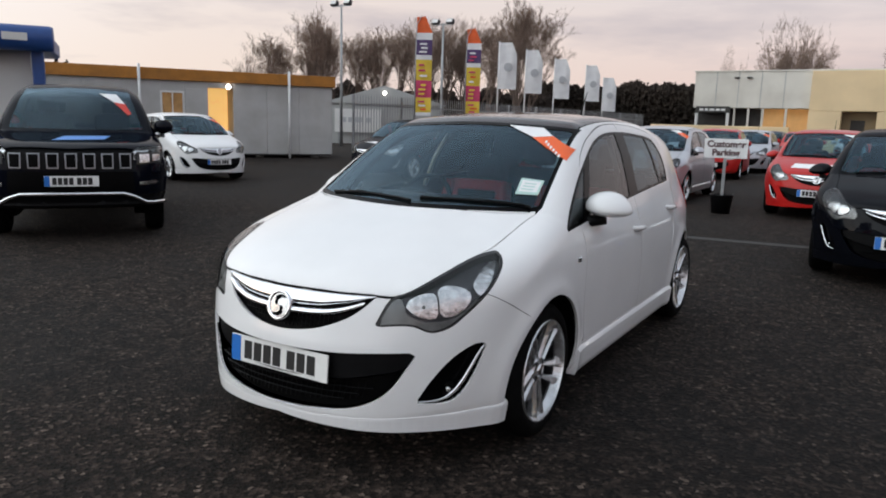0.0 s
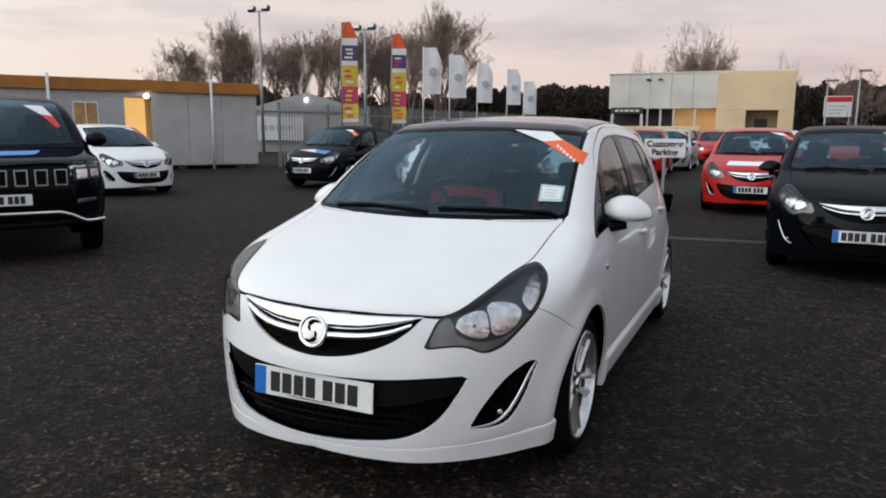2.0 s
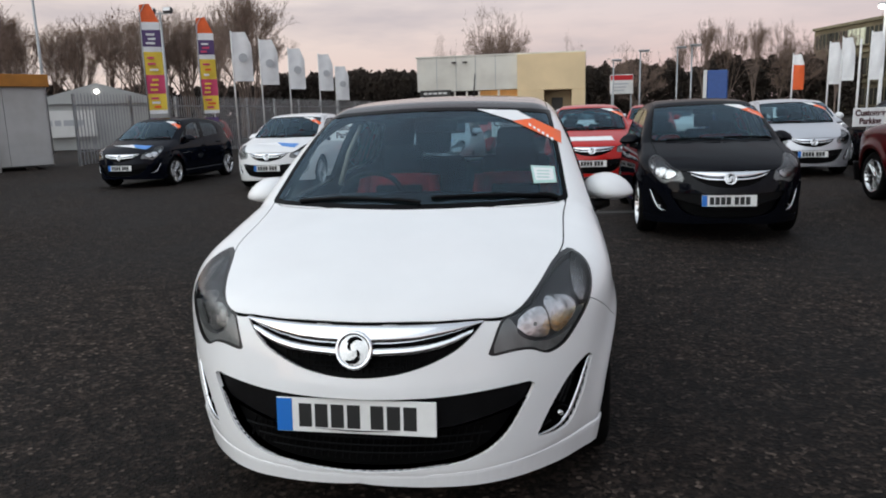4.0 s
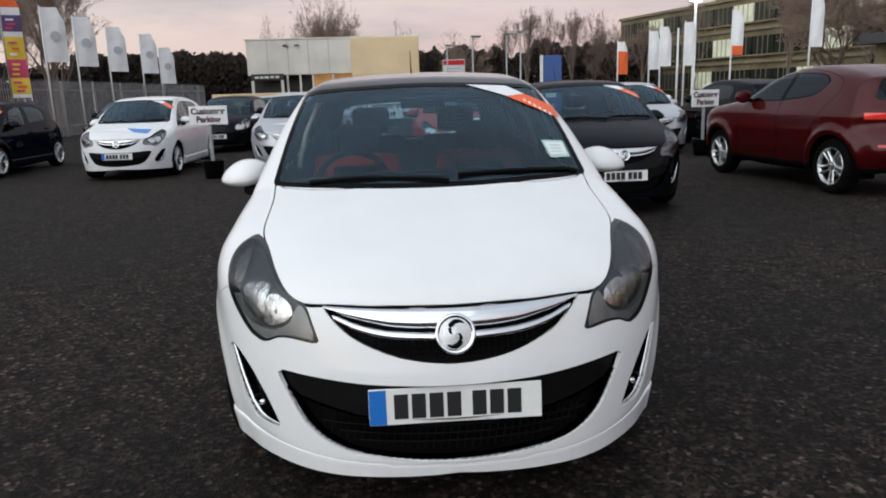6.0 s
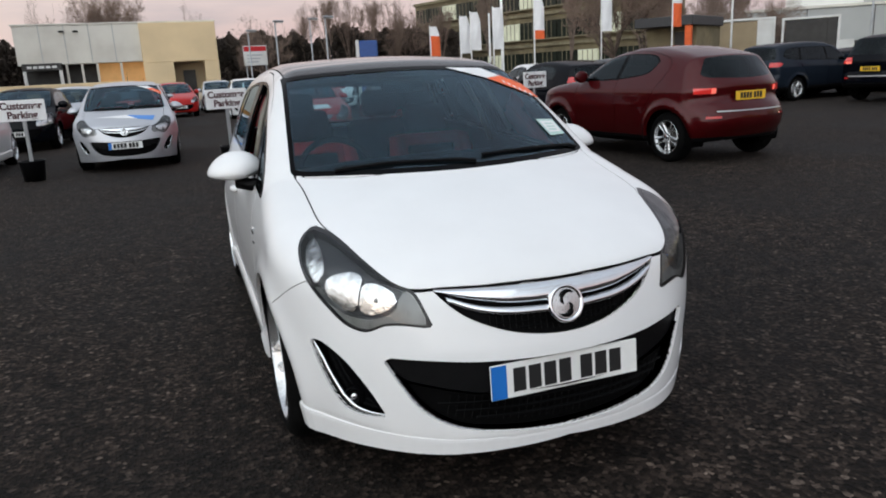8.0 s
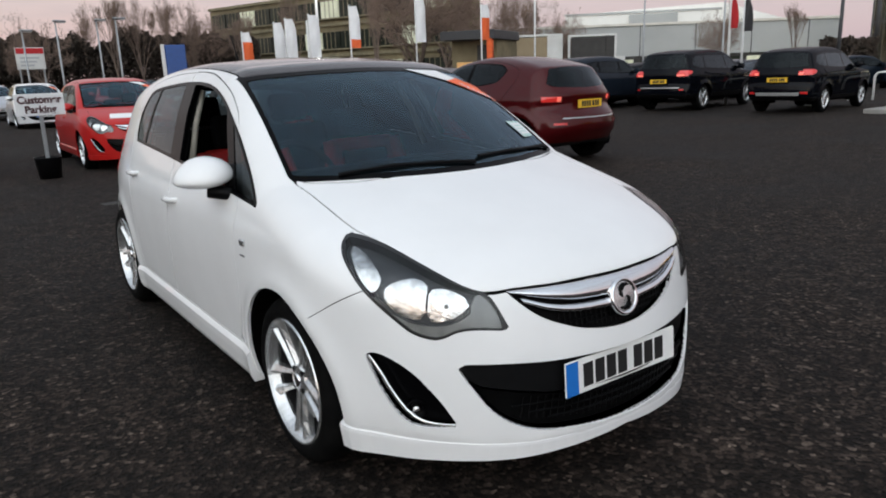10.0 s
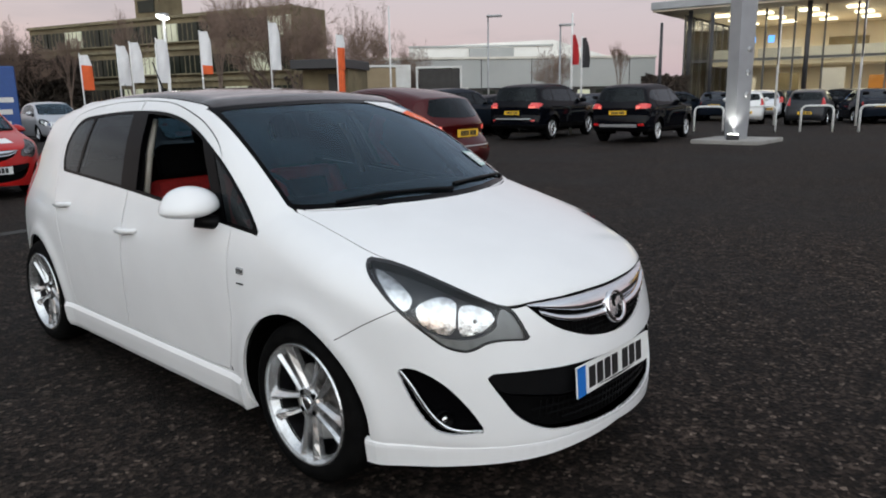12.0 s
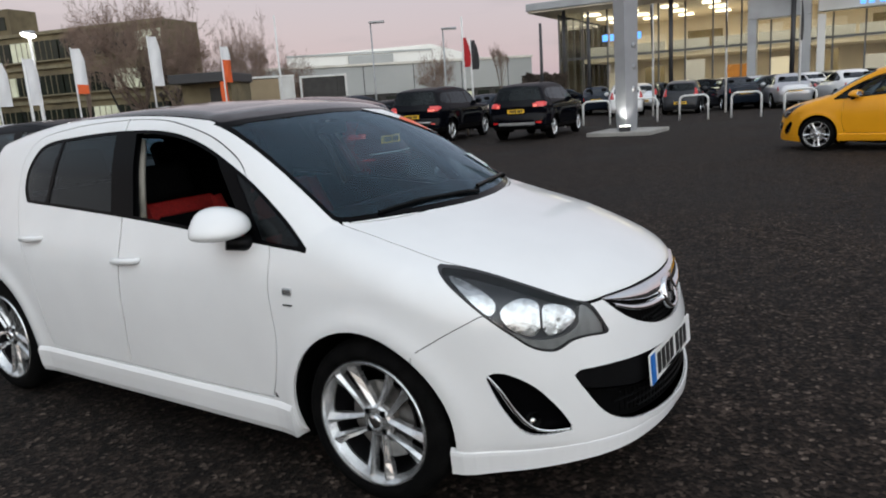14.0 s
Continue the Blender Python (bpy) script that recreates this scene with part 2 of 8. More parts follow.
class Skin:
    """A vehicle's skin as a field: negative inside. Nose towards -y, front axle at y = 0, ground at z = 0."""

    def __init__(self, profile, section, bend=(0.57, 2.15, 1.6), tail=(0.3, 2.6, 2.2), crown=0.09, taper=(0.8, -0.1), taper_back=(0.12, 2.0),
                 round_k=0.08, arches=(), flare=0.015, creases=()):
        self.poly = profile
        self.sec = np.array(section, float)
        self.bend, self.tail, self.crown, self.taper, self.taper_back = bend, tail, crown, taper, taper_back
        self.k, self.arches, self.flare, self.creases = round_k, arches, flare, creases
        lo, hi = profile.min(0) - 0.25, profile.max(0) + 0.25
        self.g0, self.gs = lo, 0.012
        n = np.ceil((hi - lo) / self.gs).astype(int) + 1
        gy, gz = np.meshgrid(np.arange(n[0]), np.arange(n[1]), indexing="ij")
        self.table = poly_sd(np.stack([gy.ravel(), gz.ravel()], 1) * self.gs + lo, profile).reshape(n)

    def side(self, y, z, exact):
        if exact:
            return poly_sd(np.stack([y, z], 1), self.poly)
        u = (np.stack([y, z], -1) - self.g0) / self.gs
        n = np.array(self.table.shape) - 2
        i = np.clip(np.floor(u).astype(int), 0, n)
        f = np.clip(u - i, 0, 1)
        t, (a, b), (fa, fb) = self.table, (i[..., 0], i[..., 1]), (f[..., 0], f[..., 1])
        return (t[a, b] * (1 - fa) + t[a + 1, b] * fa) * (1 - fb) + (t[a, b + 1] * (1 - fa) + t[a + 1, b + 1] * fa) * fb

    def half_width(self, y, z):
        w = np.interp(z, self.sec[:, 0], self.sec[:, 1])
        w = (w + np.interp(z - 0.03, self.sec[:, 0], self.sec[:, 1]) + np.interp(z + 0.03, self.sec[:, 0], self.sec[:, 1])) / 3
        w = w - self.taper[0] * np.maximum(self.taper[1] - y, 0) ** 2 - self.taper_back[0] * np.maximum(y - self.taper_back[1], 0) ** 2
        for cy, cz, r in self.arches:
            d = np.hypot(y - cy, z - cz)
            w = w + self.flare * np.exp(-((d - r) / 0.05) ** 2)
        for (y0, z0), (y1, z1), width, amount in self.creases:
            s = (y - y0) / (y1 - y0)
            on = np.clip(s * 5, 0, 1) * np.clip((1 - s) * 5, 0, 1)
            w = w + on * amount * np.exp(-((z - z0 - s * (z1 - z0)) / width) ** 2)
        return w

    def field(self, p, exact=False):
        x, y, z = np.abs(p[..., 0]), p[..., 1], p[..., 2]
        c, e, fade = self.bend
        yy = y - c * x ** e * np.clip(1 - y / fade, 0, 1)
        c, e, start = self.tail
        yy = yy + c * x ** e * np.clip((y - start) / 0.7, 0, 1)
        zz = z + self.crown * x * x * np.clip((y - 0.2) / 0.8, 0, 1)
        return smax(self.side(yy, zz, exact), x - self.half_width(y, z), self.k)

    def slope(self, p, eps=0.012, exact=False):
        g = np.zeros_like(p)
        for i in range(3):
            d = np.zeros(3)
            d[i] = eps
            g[:, i] = (self.field(p + d, exact) - self.field(p - d, exact)) / (2 * eps)
        return g

    def normals(self, p):
        g = self.slope(p, 0.01, True)
        return g / (np.linalg.norm(g, axis=1)[:, None] + 1e-9)

    def mesh(self, h, relax=3):
        """Half of the skin (x >= 0) as vertices and quads, at a cell size h."""
        lo, hi = self.poly.min(0) - 2 * h, self.poly.max(0) + 2 * h
        xs = np.arange(-0.5, (self.sec[:, 1].max() + self.flare + 0.06) / h + 1) * h
        ys, zs = np.arange(lo[0], hi[0], h), np.arange(lo[1], hi[1], h)
        g = np.stack(np.meshgrid(xs, ys, zs, indexing="ij"), -1)
        f = self.field(g)
        s = f < 0
        n = np.array(f.shape) - 1
        corner = [(i, j, k) for i in (0, 1) for j in (0, 1) for k in (0, 1)]
        acc, cnt = np.zeros((*n, 3)), np.zeros(n)

        def sub(a, c):
            return a[c[0]:c[0] + n[0], c[1]:c[1] + n[1], c[2]:c[2] + n[2]]
        for a in corner:
            for b in corner:
                if sum(b) - sum(a) == 1 and all(q >= r for q, r in zip(b, a)):
                    fa, fb = sub(f, a), sub(f, b)
                    hit = sub(s, a) != sub(s, b)
                    t = np.where(hit, fa / np.where(hit, fa - fb, 1), 0)[..., None]
                    acc += np.where(hit[..., None], sub(g, a) * (1 - t) + sub(g, b) * t, 0)
                    cnt += hit
        ids = -np.ones(n, int)
        cells = cnt > 0
        ids[cells] = np.arange(cells.sum())
        v = acc[cells] / cnt[cells][:, None]
        quads = []
        for ax in range(3):
            u, w = (ax + 1) % 3, (ax + 2) % 3
            a = [slice(None)] * 3
            b = [slice(None)] * 3
            a[ax], b[ax] = slice(0, -1), slice(1, None)
            flip = s[tuple(a)] != s[tuple(b)]
            idx = np.argwhere(flip)
            idx = idx[(idx[:, u] > 0) & (idx[:, w] > 0) & (idx[:, u] < n[u]) & (idx[:, w] < n[w])]
            du, dw = np.eye(3, dtype=int)[u], np.eye(3, dtype=int)[w]
            q = np.stack([ids[tuple((idx - du - dw).T)], ids[tuple((idx - dw).T)], ids[tuple(idx.T)], ids[tuple((idx - du).T)]], 1)
            inside = s[tuple(idx.T)]
            q[~inside] = q[~inside][:, ::-1]
            quads.append(q)
        q = np.concatenate(quads)
        q = q[(q >= 0).all(1)]
        mid = v[:, 0] < h * 0.25
        ea = np.concatenate([q[:, i] for i in range(4)])
        eb = np.concatenate([q[:, (i + 1) % 4] for i in range(4)])
        for r in range(relax + 1):
            for _ in range(2):
                gr = self.slope(v)
                v = v - (self.field(v, r == relax) / ((gr * gr).sum(1) + 1e-6))[:, None].clip(-h, h) * gr
                v[mid, 0] = 0
            if r < relax:
                tot, num = np.zeros_like(v), np.zeros(len(v))
                np.add.at(tot, ea, v[eb]); np.add.at(tot, eb, v[ea])
                np.add.at(num, ea, 1); np.add.at(num, eb, 1)
                v = v * 0.5 + 0.5 * tot / np.maximum(num, 1)[:, None]
                v[mid, 0] = 0
        return v, q


class Shell:
    """Half a skin as polygons with labels, cut along smooth outlines."""

    def __init__(self, skin, h, relax=3):
        self.skin = skin
        v, q = skin.mesh(h, relax)
        self.v = [tuple(a) for a in v]
        self.f = [tuple(a) for a in q.tolist()]
        self.lab = ["body"] * len(self.f)
        self.nor = []

    def centres(self):
        v = np.array(self.v)
        return np.array([v[list(f)].mean(0) for f in self.f])

    def cut(self, dist, where=None, only=None):
        """Split the polygons along dist(points) = 0."""
        v = np.array(self.v)
        s = dist(v)
        s = np.where(np.abs(s) < 2e-4, 0.0, s)
        size = np.array([len(f) for f in self.f])
        flat = np.array([i for f in self.f for i in f])
        starts = np.concatenate([[0], np.cumsum(size)[:-1]])
        sv = s[flat]
        mixed = (np.minimum.reduceat(sv, starts) < 0) & (np.maximum.reduceat(sv, starts) > 0)
        if where is not None:
            cen = np.add.reduceat(v[flat], starts, axis=0) / size[:, None]
            mixed &= where(cen)
        made = {}

        def between(a, b):
            key = (min(a, b), max(a, b))
            if key not in made:
                t = s[a] / (s[a] - s[b])
                pa, pb = v[a], v[b]
                made[key] = len(self.v)
                self.v.append(tuple(pa + (pb - pa) * t))
            return made[key]
        for i in np.nonzero(mixed)[0]:
            if only and self.lab[i] not in only:
                continue
            f, neg, pos = self.f[i], [], []
            for a, b in zip(f, f[1:] + f[:1]):
                if s[a] <= 0:
                    neg.append(a)
                if s[a] >= 0:
                    pos.append(a)
                if s[a] * s[b] < 0:
                    m = between(a, b)
                    neg.append(m)
                    pos.append(m)
            if len(neg) > 2 and len(pos) > 2:
                self.f[i] = tuple(neg)
                self.f.append(tuple(pos))
                self.lab.append(self.lab[i])

    def region(self, label, dist, where=None, only=("body",), gap=0.0):
        """Give the polygons inside an outline a label; with a gap, a strip along the outline becomes 'gap'."""
        for off in ((-gap, gap) if gap else (0.0,)):
            self.cut(lambda p: dist(p) + off, where, only)
        c = self.centres()
        d, dv = dist(c), dist(np.array(self.v))
        ok = np.ones(len(c), bool) if where is None else where(c)
        for i in np.nonzero(ok & (d < gap))[0]:
            if self.lab[i] in only:
                if d[i] < -gap:
                    if max(dv[k] for k in self.f[i]) < 0.004:
                        self.lab[i] = label
                elif gap:
                    self.lab[i] = "gap"
        return self

    def normals(self):
        if len(self.nor) != len(self.v):
            self.nor = self.skin.normals(np.array(self.v))
        return self.nor


def outline(pts, axes, closed=True, n=6):
    """A distance function to a smooth closed outline drawn in a projection: two weights (x, y, z) -> u, v."""
    poly = spline(pts, n, closed)
    a = np.array(axes, float)
    return lambda p: poly_sd(np.stack([p @ a[0], p @ a[1]], 1), poly)


SIDE, FRONT, PLAN, CORNER = ((0, 1, 0), (0, 0, 1)), ((1, 0, 0), (0, 0, 1)), ((1, 0, 0), (0, 1, 0)), ((0.48, 0.877, 0), (0, 0, 1))
HATCH_PROFILE = spline([(-0.56, 0.196), (-0.765, 0.206, 1), (-0.816, 0.230), (-0.822, 0.3), (-0.818, 0.4), (-0.811, 0.5), (-0.797, 0.57), (-0.781, 0.64), (-0.763, 0.695),
                        (-0.73, 0.742), (-0.65, 0.787), (-0.5, 0.845), (-0.3, 0.902), (-0.1, 0.95), (0.0, 0.975, 1), (0.4, 1.203), (0.8, 1.394), (1.0, 1.432), (1.3, 1.455),
                        (1.6, 1.459), (2.0, 1.440), (2.4, 1.396), (2.74, 1.345, 1), (2.78, 1.3), (2.93, 1.07), (3.06, 0.93), (3.12, 0.8), (3.14, 0.66), (3.17, 0.52),
                        (3.165, 0.36), (3.05, 0.22, 1), (2.6, 0.2), (1.3, 0.17)], 6, True)
HATCH_SECTION = [(0.1, 0.74), (0.17, 0.775), (0.24, 0.797), (0.32, 0.812), (0.45, 0.823), (0.6, 0.829), (0.7, 0.827), (0.8, 0.817), (0.88, 0.793), (0.96, 0.763),
                 (1.02, 0.742), (1.2, 0.675), (1.35, 0.597), (1.43, 0.545), (1.55, 0.44)]
hatch_skin = Skin(HATCH_PROFILE, HATCH_SECTION, arches=((0.02, 0.30, 0.36), (2.511, 0.30, 0.36)), taper=(0.86, -0.1), flare=0.014)

# ---- building helpers ----
def link(name, verts, faces, mats, parent=None, label="", smooth=False, normals=None, face_mats=None):
    me = bpy.data.meshes.new(name)
    me.from_pydata([tuple(v) for v in verts], [], [tuple(f) for f in faces])
    for m in (mats if isinstance(mats, (list, tuple)) else [mats]):
        me.materials.append(m)
    if face_mats is not None:
        me.polygons.foreach_set("material_index", face_mats)
    if smooth:
        me.polygons.foreach_set("use_smooth", [True] * len(me.polygons))
    if normals is not None:
        me.normals_split_custom_set_from_vertices([tuple(n) for n in normals])
    ob = new(name, me)
    if parent:
        ob.parent = parent
    if label:
        ob["label"] = label
    return ob


def part(name, bm, mat, parent=None, label="", smooth=False):
    me = bpy.data.meshes.new(name)
    bm.to_mesh(me)
    bm.free()
    me.materials.append(mat)
    if smooth:
        me.polygons.foreach_set("use_smooth", [True] * len(me.polygons))
    ob = new(name, me)
    if parent:
        ob.parent = parent
    if label:
        ob["label"] = label
    return ob


def thing(name, m, label, category, group="", kind=""):
    ob = new(name)
    ob.matrix_basis = m
    return tagged(ob, label, category, group, kind)


def add_box(bm, lo, hi, bevel=0.0, m=None, segments=1):
    """A box between two corners, bevelled."""
    c, s = [(a + b) / 2 for a, b in zip(lo, hi)], [b - a for a, b in zip(lo, hi)]
    r = bmesh.ops.create_cube(bm, size=1, matrix=(m or Matrix()) @ Matrix.Translation(c) @ Matrix.Diagonal((*s, 1)))
    if bevel:
        e = list({e for v in r["verts"] for e in v.link_edges})
        bmesh.ops.bevel(bm, geom=e, offset=bevel, segments=segments, affect="EDGES", profile=0.5)
    return bm


def box(lo, hi, bevel=0.0, m=None, segments=1):
    return add_box(bmesh.new(), lo, hi, bevel, m, segments)


def lathe(profile, n=48, m=None, bm=None):
    """Turns a profile of (radius, height) about z."""
    bm = bm or bmesh.new()
    rings = []
    for r, z in profile:
        rings.append([bm.verts.new((r * math.cos(2 * math.pi * i / n), r * math.sin(2 * math.pi * i / n), z)) for i in range(n)] if r > 1e-6 else [bm.verts.new((0, 0, z))])
    made = [v for r in rings for v in r]
    for a, b in zip(rings, rings[1:]):
        for i in range(n):
            j = (i + 1) % n
            f = [a[i % len(a)], a[j % len(a)], b[j % len(b)], b[i % len(b)]]
            f = list(dict.fromkeys(f))
            if len(f) > 2:
                bm.faces.new(f)
    if m:
        bmesh.ops.transform(bm, matrix=m, verts=made)
    return bm


def tube(points, radius, n=8, bm=None, cap=True):
    """A round bar along points; radius may be a list."""
    bm = bm or bmesh.new()
    p = [Vector(q) for q in points]
    rad = radius if isinstance(radius, (list, tuple)) else [radius] * len(p)
    rings, up = [], Vector((0.13, 0.21, 1))
    for i, q in enumerate(p):
        d = (p[min(i + 1, len(p) - 1)] - p[max(i - 1, 0)]).normalized()
        if abs(d.dot(up.normalized())) > 0.97:
            up = Vector((1, 0.2, 0.1))
        a = d.cross(up).normalized()
        b = d.cross(a)
        rings.append([bm.verts.new(q + (a * math.cos(2 * math.pi * k / n) + b * math.sin(2 * math.pi * k / n)) * rad[i]) for k in range(n)])
    for a, b in zip(rings, rings[1:]):
        for k in range(n):
            bm.faces.new([a[k], b[k], b[(k + 1) % n], a[(k + 1) % n]])
    if cap:
        bm.faces.new(rings[0])
        bm.faces.new(rings[-1][::-1])
    return bm


def emit(shell, labels, name, mat, parent, off=0.0, rim=0.0, sides="join", label="", flip=False, keep=None):
    """Turns labelled polygons into meshes: joined over both halves, or one for each side ('split', 'left', 'right')."""
    labels = (labels,) if isinstance(labels, str) else labels
    faces = [f for f, l in zip(shell.f, shell.lab) if l in labels]
    v = np.array(shell.v)
    if keep is not None and faces:
        faces = [f for f in faces if keep(v[list(f)].mean(0))]
    if not faces:
        return []
    used = sorted({i for f in faces for i in f})
    index = {u: k for k, u in enumerate(used)}
    base = v[used]
    nor = shell.normals()[used]
    pts = base + nor * off
    fs = [tuple(index[i] for i in f) for f in faces]
    pts, nors = list(pts), list(nor)
    if rim:
        count = {}
        for f in fs:
            for a, b in zip(f, f[1:] + f[:1]):
                count[(a, b)] = 1
        for a, b in list(count):
            if (b, a) not in count and not (pts[a][0] < 1e-5 and pts[b][0] < 1e-5):
                side = np.cross(pts[b] - pts[a], nor[a])
                side = side / (np.linalg.norm(side) + 1e-9)
                k = len(pts)
                pts += [pts[a], pts[b], pts[b] - nor[b] * rim, pts[a] - nor[a] * rim]
                nors += [side] * 4
                fs.append((k + 1, k, k + 3, k + 2))
    pts, nors = np.array(pts), np.array(nors)
    if flip:
        fs, nors = [f[::-1] for f in fs], -nors
    mpts, mnors, mfs = pts * (-1, 1, 1), nors * (-1, 1, 1), [f[::-1] for f in fs]
    if sides == "join":
        n = len(pts)
        return [link(name, np.concatenate([pts, mpts]), fs + [tuple(i + n for i in f) for f in mfs], mat, parent, label, True, np.concatenate([nors, mnors]))]
    out = []
    if sides in ("split", "left"):
        out.append(link(name, pts, fs, mat, parent, label, True, nors))
    if sides in ("split", "right"):
        out.append(link(name, mpts, mfs, mat, parent, label, True, mnors))
    return out


def road_wheel(parent, x, y, r, rim_r, width, spokes, steer=0.0, style="twin", lod=1, alloy=None):
    """A wheel at (x, y): tyre, rim with spokes, hub cap, nuts and brake disc."""
    side = 1 if x > 0 else -1
    # local z points outward from the car
    m = Matrix.Translation((x, y, r)) @ Matrix.Rotation(radians(steer), 4, "Z") @ Matrix.Rotation(radians(90) * side, 4, "Y")
    n = 56 if lod > 0 else 28 if lod == 0 else 18
    w = width
    wheel = part("wheel", lathe([(rim_r * 0.98, -w * 0.92), (rim_r + 0.005, -w), (r - 0.03, -w), (r - 0.006, -w + 0.02), (r, -w + 0.045), (r, -0.05), (r - 0.004, -0.028), (r - 0.018, -0.008), (r - 0.045, 0.004),
                                 (rim_r + 0.014, 0.002), (rim_r + 0.002, -0.006), (rim_r - 0.006, -0.02)], n, m), RUBBER, parent, "black rubber tyre", True)
    alloy = alloy or ALLOY
    if style == "plain":
        part("rim", lathe([(rim_r, -0.012), (rim_r - 0.012, 0.0), (rim_r * 0.75, -0.008), (rim_r * 0.3, 0.004), (0, 0.006)], n, m), alloy, wheel, smooth=True)
        return wheel
    # near-black barrel: the shade inside the rim is put into its colour
    part("rim_barrel", lathe([(rim_r - 0.022, -0.052), (rim_r - 0.028, -0.09), (rim_r - 0.04, -0.17)], n, m), HOUSING_DARK, wheel)
    # a bright outer flange and a dished inner face that the spokes run into
    bm = lathe([(rim_r + 0.003, -0.004), (rim_r - 0.001, 0.002), (rim_r - 0.007, 0.001), (rim_r - 0.010, -0.010), (rim_r - 0.024, -0.040), (rim_r - 0.022, -0.052)], n)
    hub_r = 0.056
    for k in range(spokes):
        a = 2 * math.pi * (k + (0.5 if side < 0 else 0.0)) / spokes + (0.0 if style == "twin" else 0.3)
        e, o = Vector((math.cos(a), math.sin(a), 0)), Vector((-math.sin(a), math.cos(a), 0))
        for s in ((-1, 1) if style == "twin" else (0,)):
            # the two spokes of a pair run side by side, slim at the hub and broad at the rim, each with a ridge
            rows = []
            for q, out, hw, zz in ((0, 0.024, 0.0085, -0.030), (0.3, 0.028, 0.0105, -0.026), (0.65, 0.034, 0.0145, -0.020), (0.9, 0.041, 0.0205, -0.014), (1.0, 0.045, 0.0235, -0.012)):
                rr = hub_r - 0.014 + (rim_r - 0.012 - hub_r + 0.014) * q
                hw = hw if style == "twin" else hw * 1.9
                c = e * math.sqrt(max(rr * rr - (out * s) ** 2, 0)) + o * (out * s)
                ridge = -s * 0.35 * hw
                rows.append([bm.verts.new(c + o * x + Vector((0, 0, z))) for x, z in ((-hw, zz - 0.034), (-hw, zz - 0.012), (ridge - 0.1 * hw, zz), (ridge + 0.1 * hw, zz), (hw, zz - 0.012), (hw, zz - 0.034))])
            for u, v2 in zip(rows, rows[1:]):
                for i in range(5):
                    bm.faces.new([u[i], u[i + 1], v2[i + 1], v2[i]])
    lathe([(hub_r + 0.006, -0.06), (hub_r + 0.004, -0.038), (hub_r - 0.004, -0.030), (0.032, -0.026), (0.028, -0.032), (0, -0.032)], 28 if lod > 0 else 10, bm=bm)
    bmesh.ops.transform(bm, matrix=m, verts=bm.verts)
    bmesh.ops.recalc_face_normals(bm, faces=bm.faces)
    rim = part("rim", bm, alloy, wheel, "silver alloy rim with paired spokes" if style == "twin" else "")
    part("hub_cap", lathe([(0.027, -0.034), (0.027, -0.022), (0.023, -0.018), (0, -0.017)], 24 if lod > 0 else 10, m), CHROME, wheel, smooth=True)
    if lod > 0:
        for k in range(4 if style == "twin" else 5):
            a = 2 * math.pi * (k + 0.5) / 4
            part("wheel_nut", lathe([(0.0115, -0.05), (0.0115, -0.027), (0.007, -0.0265), (0, -0.0265)], 8, m @ Matrix.Translation((math.cos(a) * 0.046, math.sin(a) * 0.046, 0))), GLOSSBLACK, wheel)
    part("brake_disc", lathe([(0.135, -0.085), (0.135, -0.075), (0.07, -0.075), (0.07, -0.05), (0, -0.05)], 32 if lod > 0 else 12, m), STEEL, wheel)
    if lod > 0:
        part("brake_caliper", box((0.085, -0.055, -0.10), (0.150, 0.055, -0.055), 0.012, m @ Matrix.Rotation(radians(200 if side < 0 else -20), 4, "Z"), 2), HOUSING, wheel, "grey brake caliper", True)
    # added dark disc, painting the shade seen between the spokes
    part("shade_disc", lathe([(rim_r - 0.03, -0.16), (0, -0.16)], 24 if lod > 0 else 12, m), SEAL, wheel)
    return wheel


def number_plate(parent, centre, yaw, pitch, mat=None, w=0.52, h=0.111, rear=False, lod=1):
    """A flat plate with plain bars in place of its characters; it faces -y before it is turned."""
    m = pose(*centre, pitch, 0, yaw)
    bm = box((-w / 2, -0.004, -h / 2), (w / 2, 0.004, h / 2), 0.0015, m)
    plate = part("number_plate", bm, mat or PLATE_WHITE, parent, "yellow number plate" if mat is PLATE_YELLOW else "white number plate with a blue band")
    if mat is not PLATE_YELLOW:
        part("band", box((-w / 2 + 0.001, -0.0056, -h / 2 + 0.002), (-w / 2 + 0.052, -0.003, h / 2 - 0.002), 0, m), PLATE_BLUE, plate)
    x = -w / 2 + 0.075
    for k in range(7):
        bw = 0.042
        part("bar", box((x, -0.0056, -0.038), (x + bw, -0.003, 0.038), 0, m), INK, plate)
        x += bw + (0.011 if k != 3 else 0.034)
    return plate

# ---- the small hatchback and its shell ----
HL = [(0.137, 0.859), (0.094, 0.858), (0.0, 0.839), (-0.142, 0.796), (-0.257, 0.754), (-0.321, 0.73), (-0.372, 0.698), (-0.428, 0.602, 1), (-0.345, 0.612), (-0.292, 0.608),
      (-0.258, 0.592), (-0.223, 0.586), (-0.162, 0.605), (-0.098, 0.652), (-0.015, 0.718), (0.059, 0.78), (0.112, 0.825)]
FOG = [(0.0, 0.535, 1), (-0.071, 0.531), (-0.162, 0.478), (-0.242, 0.386), (-0.29, 0.305, 1), (-0.195, 0.298), (-0.122, 0.318), (-0.055, 0.41)]


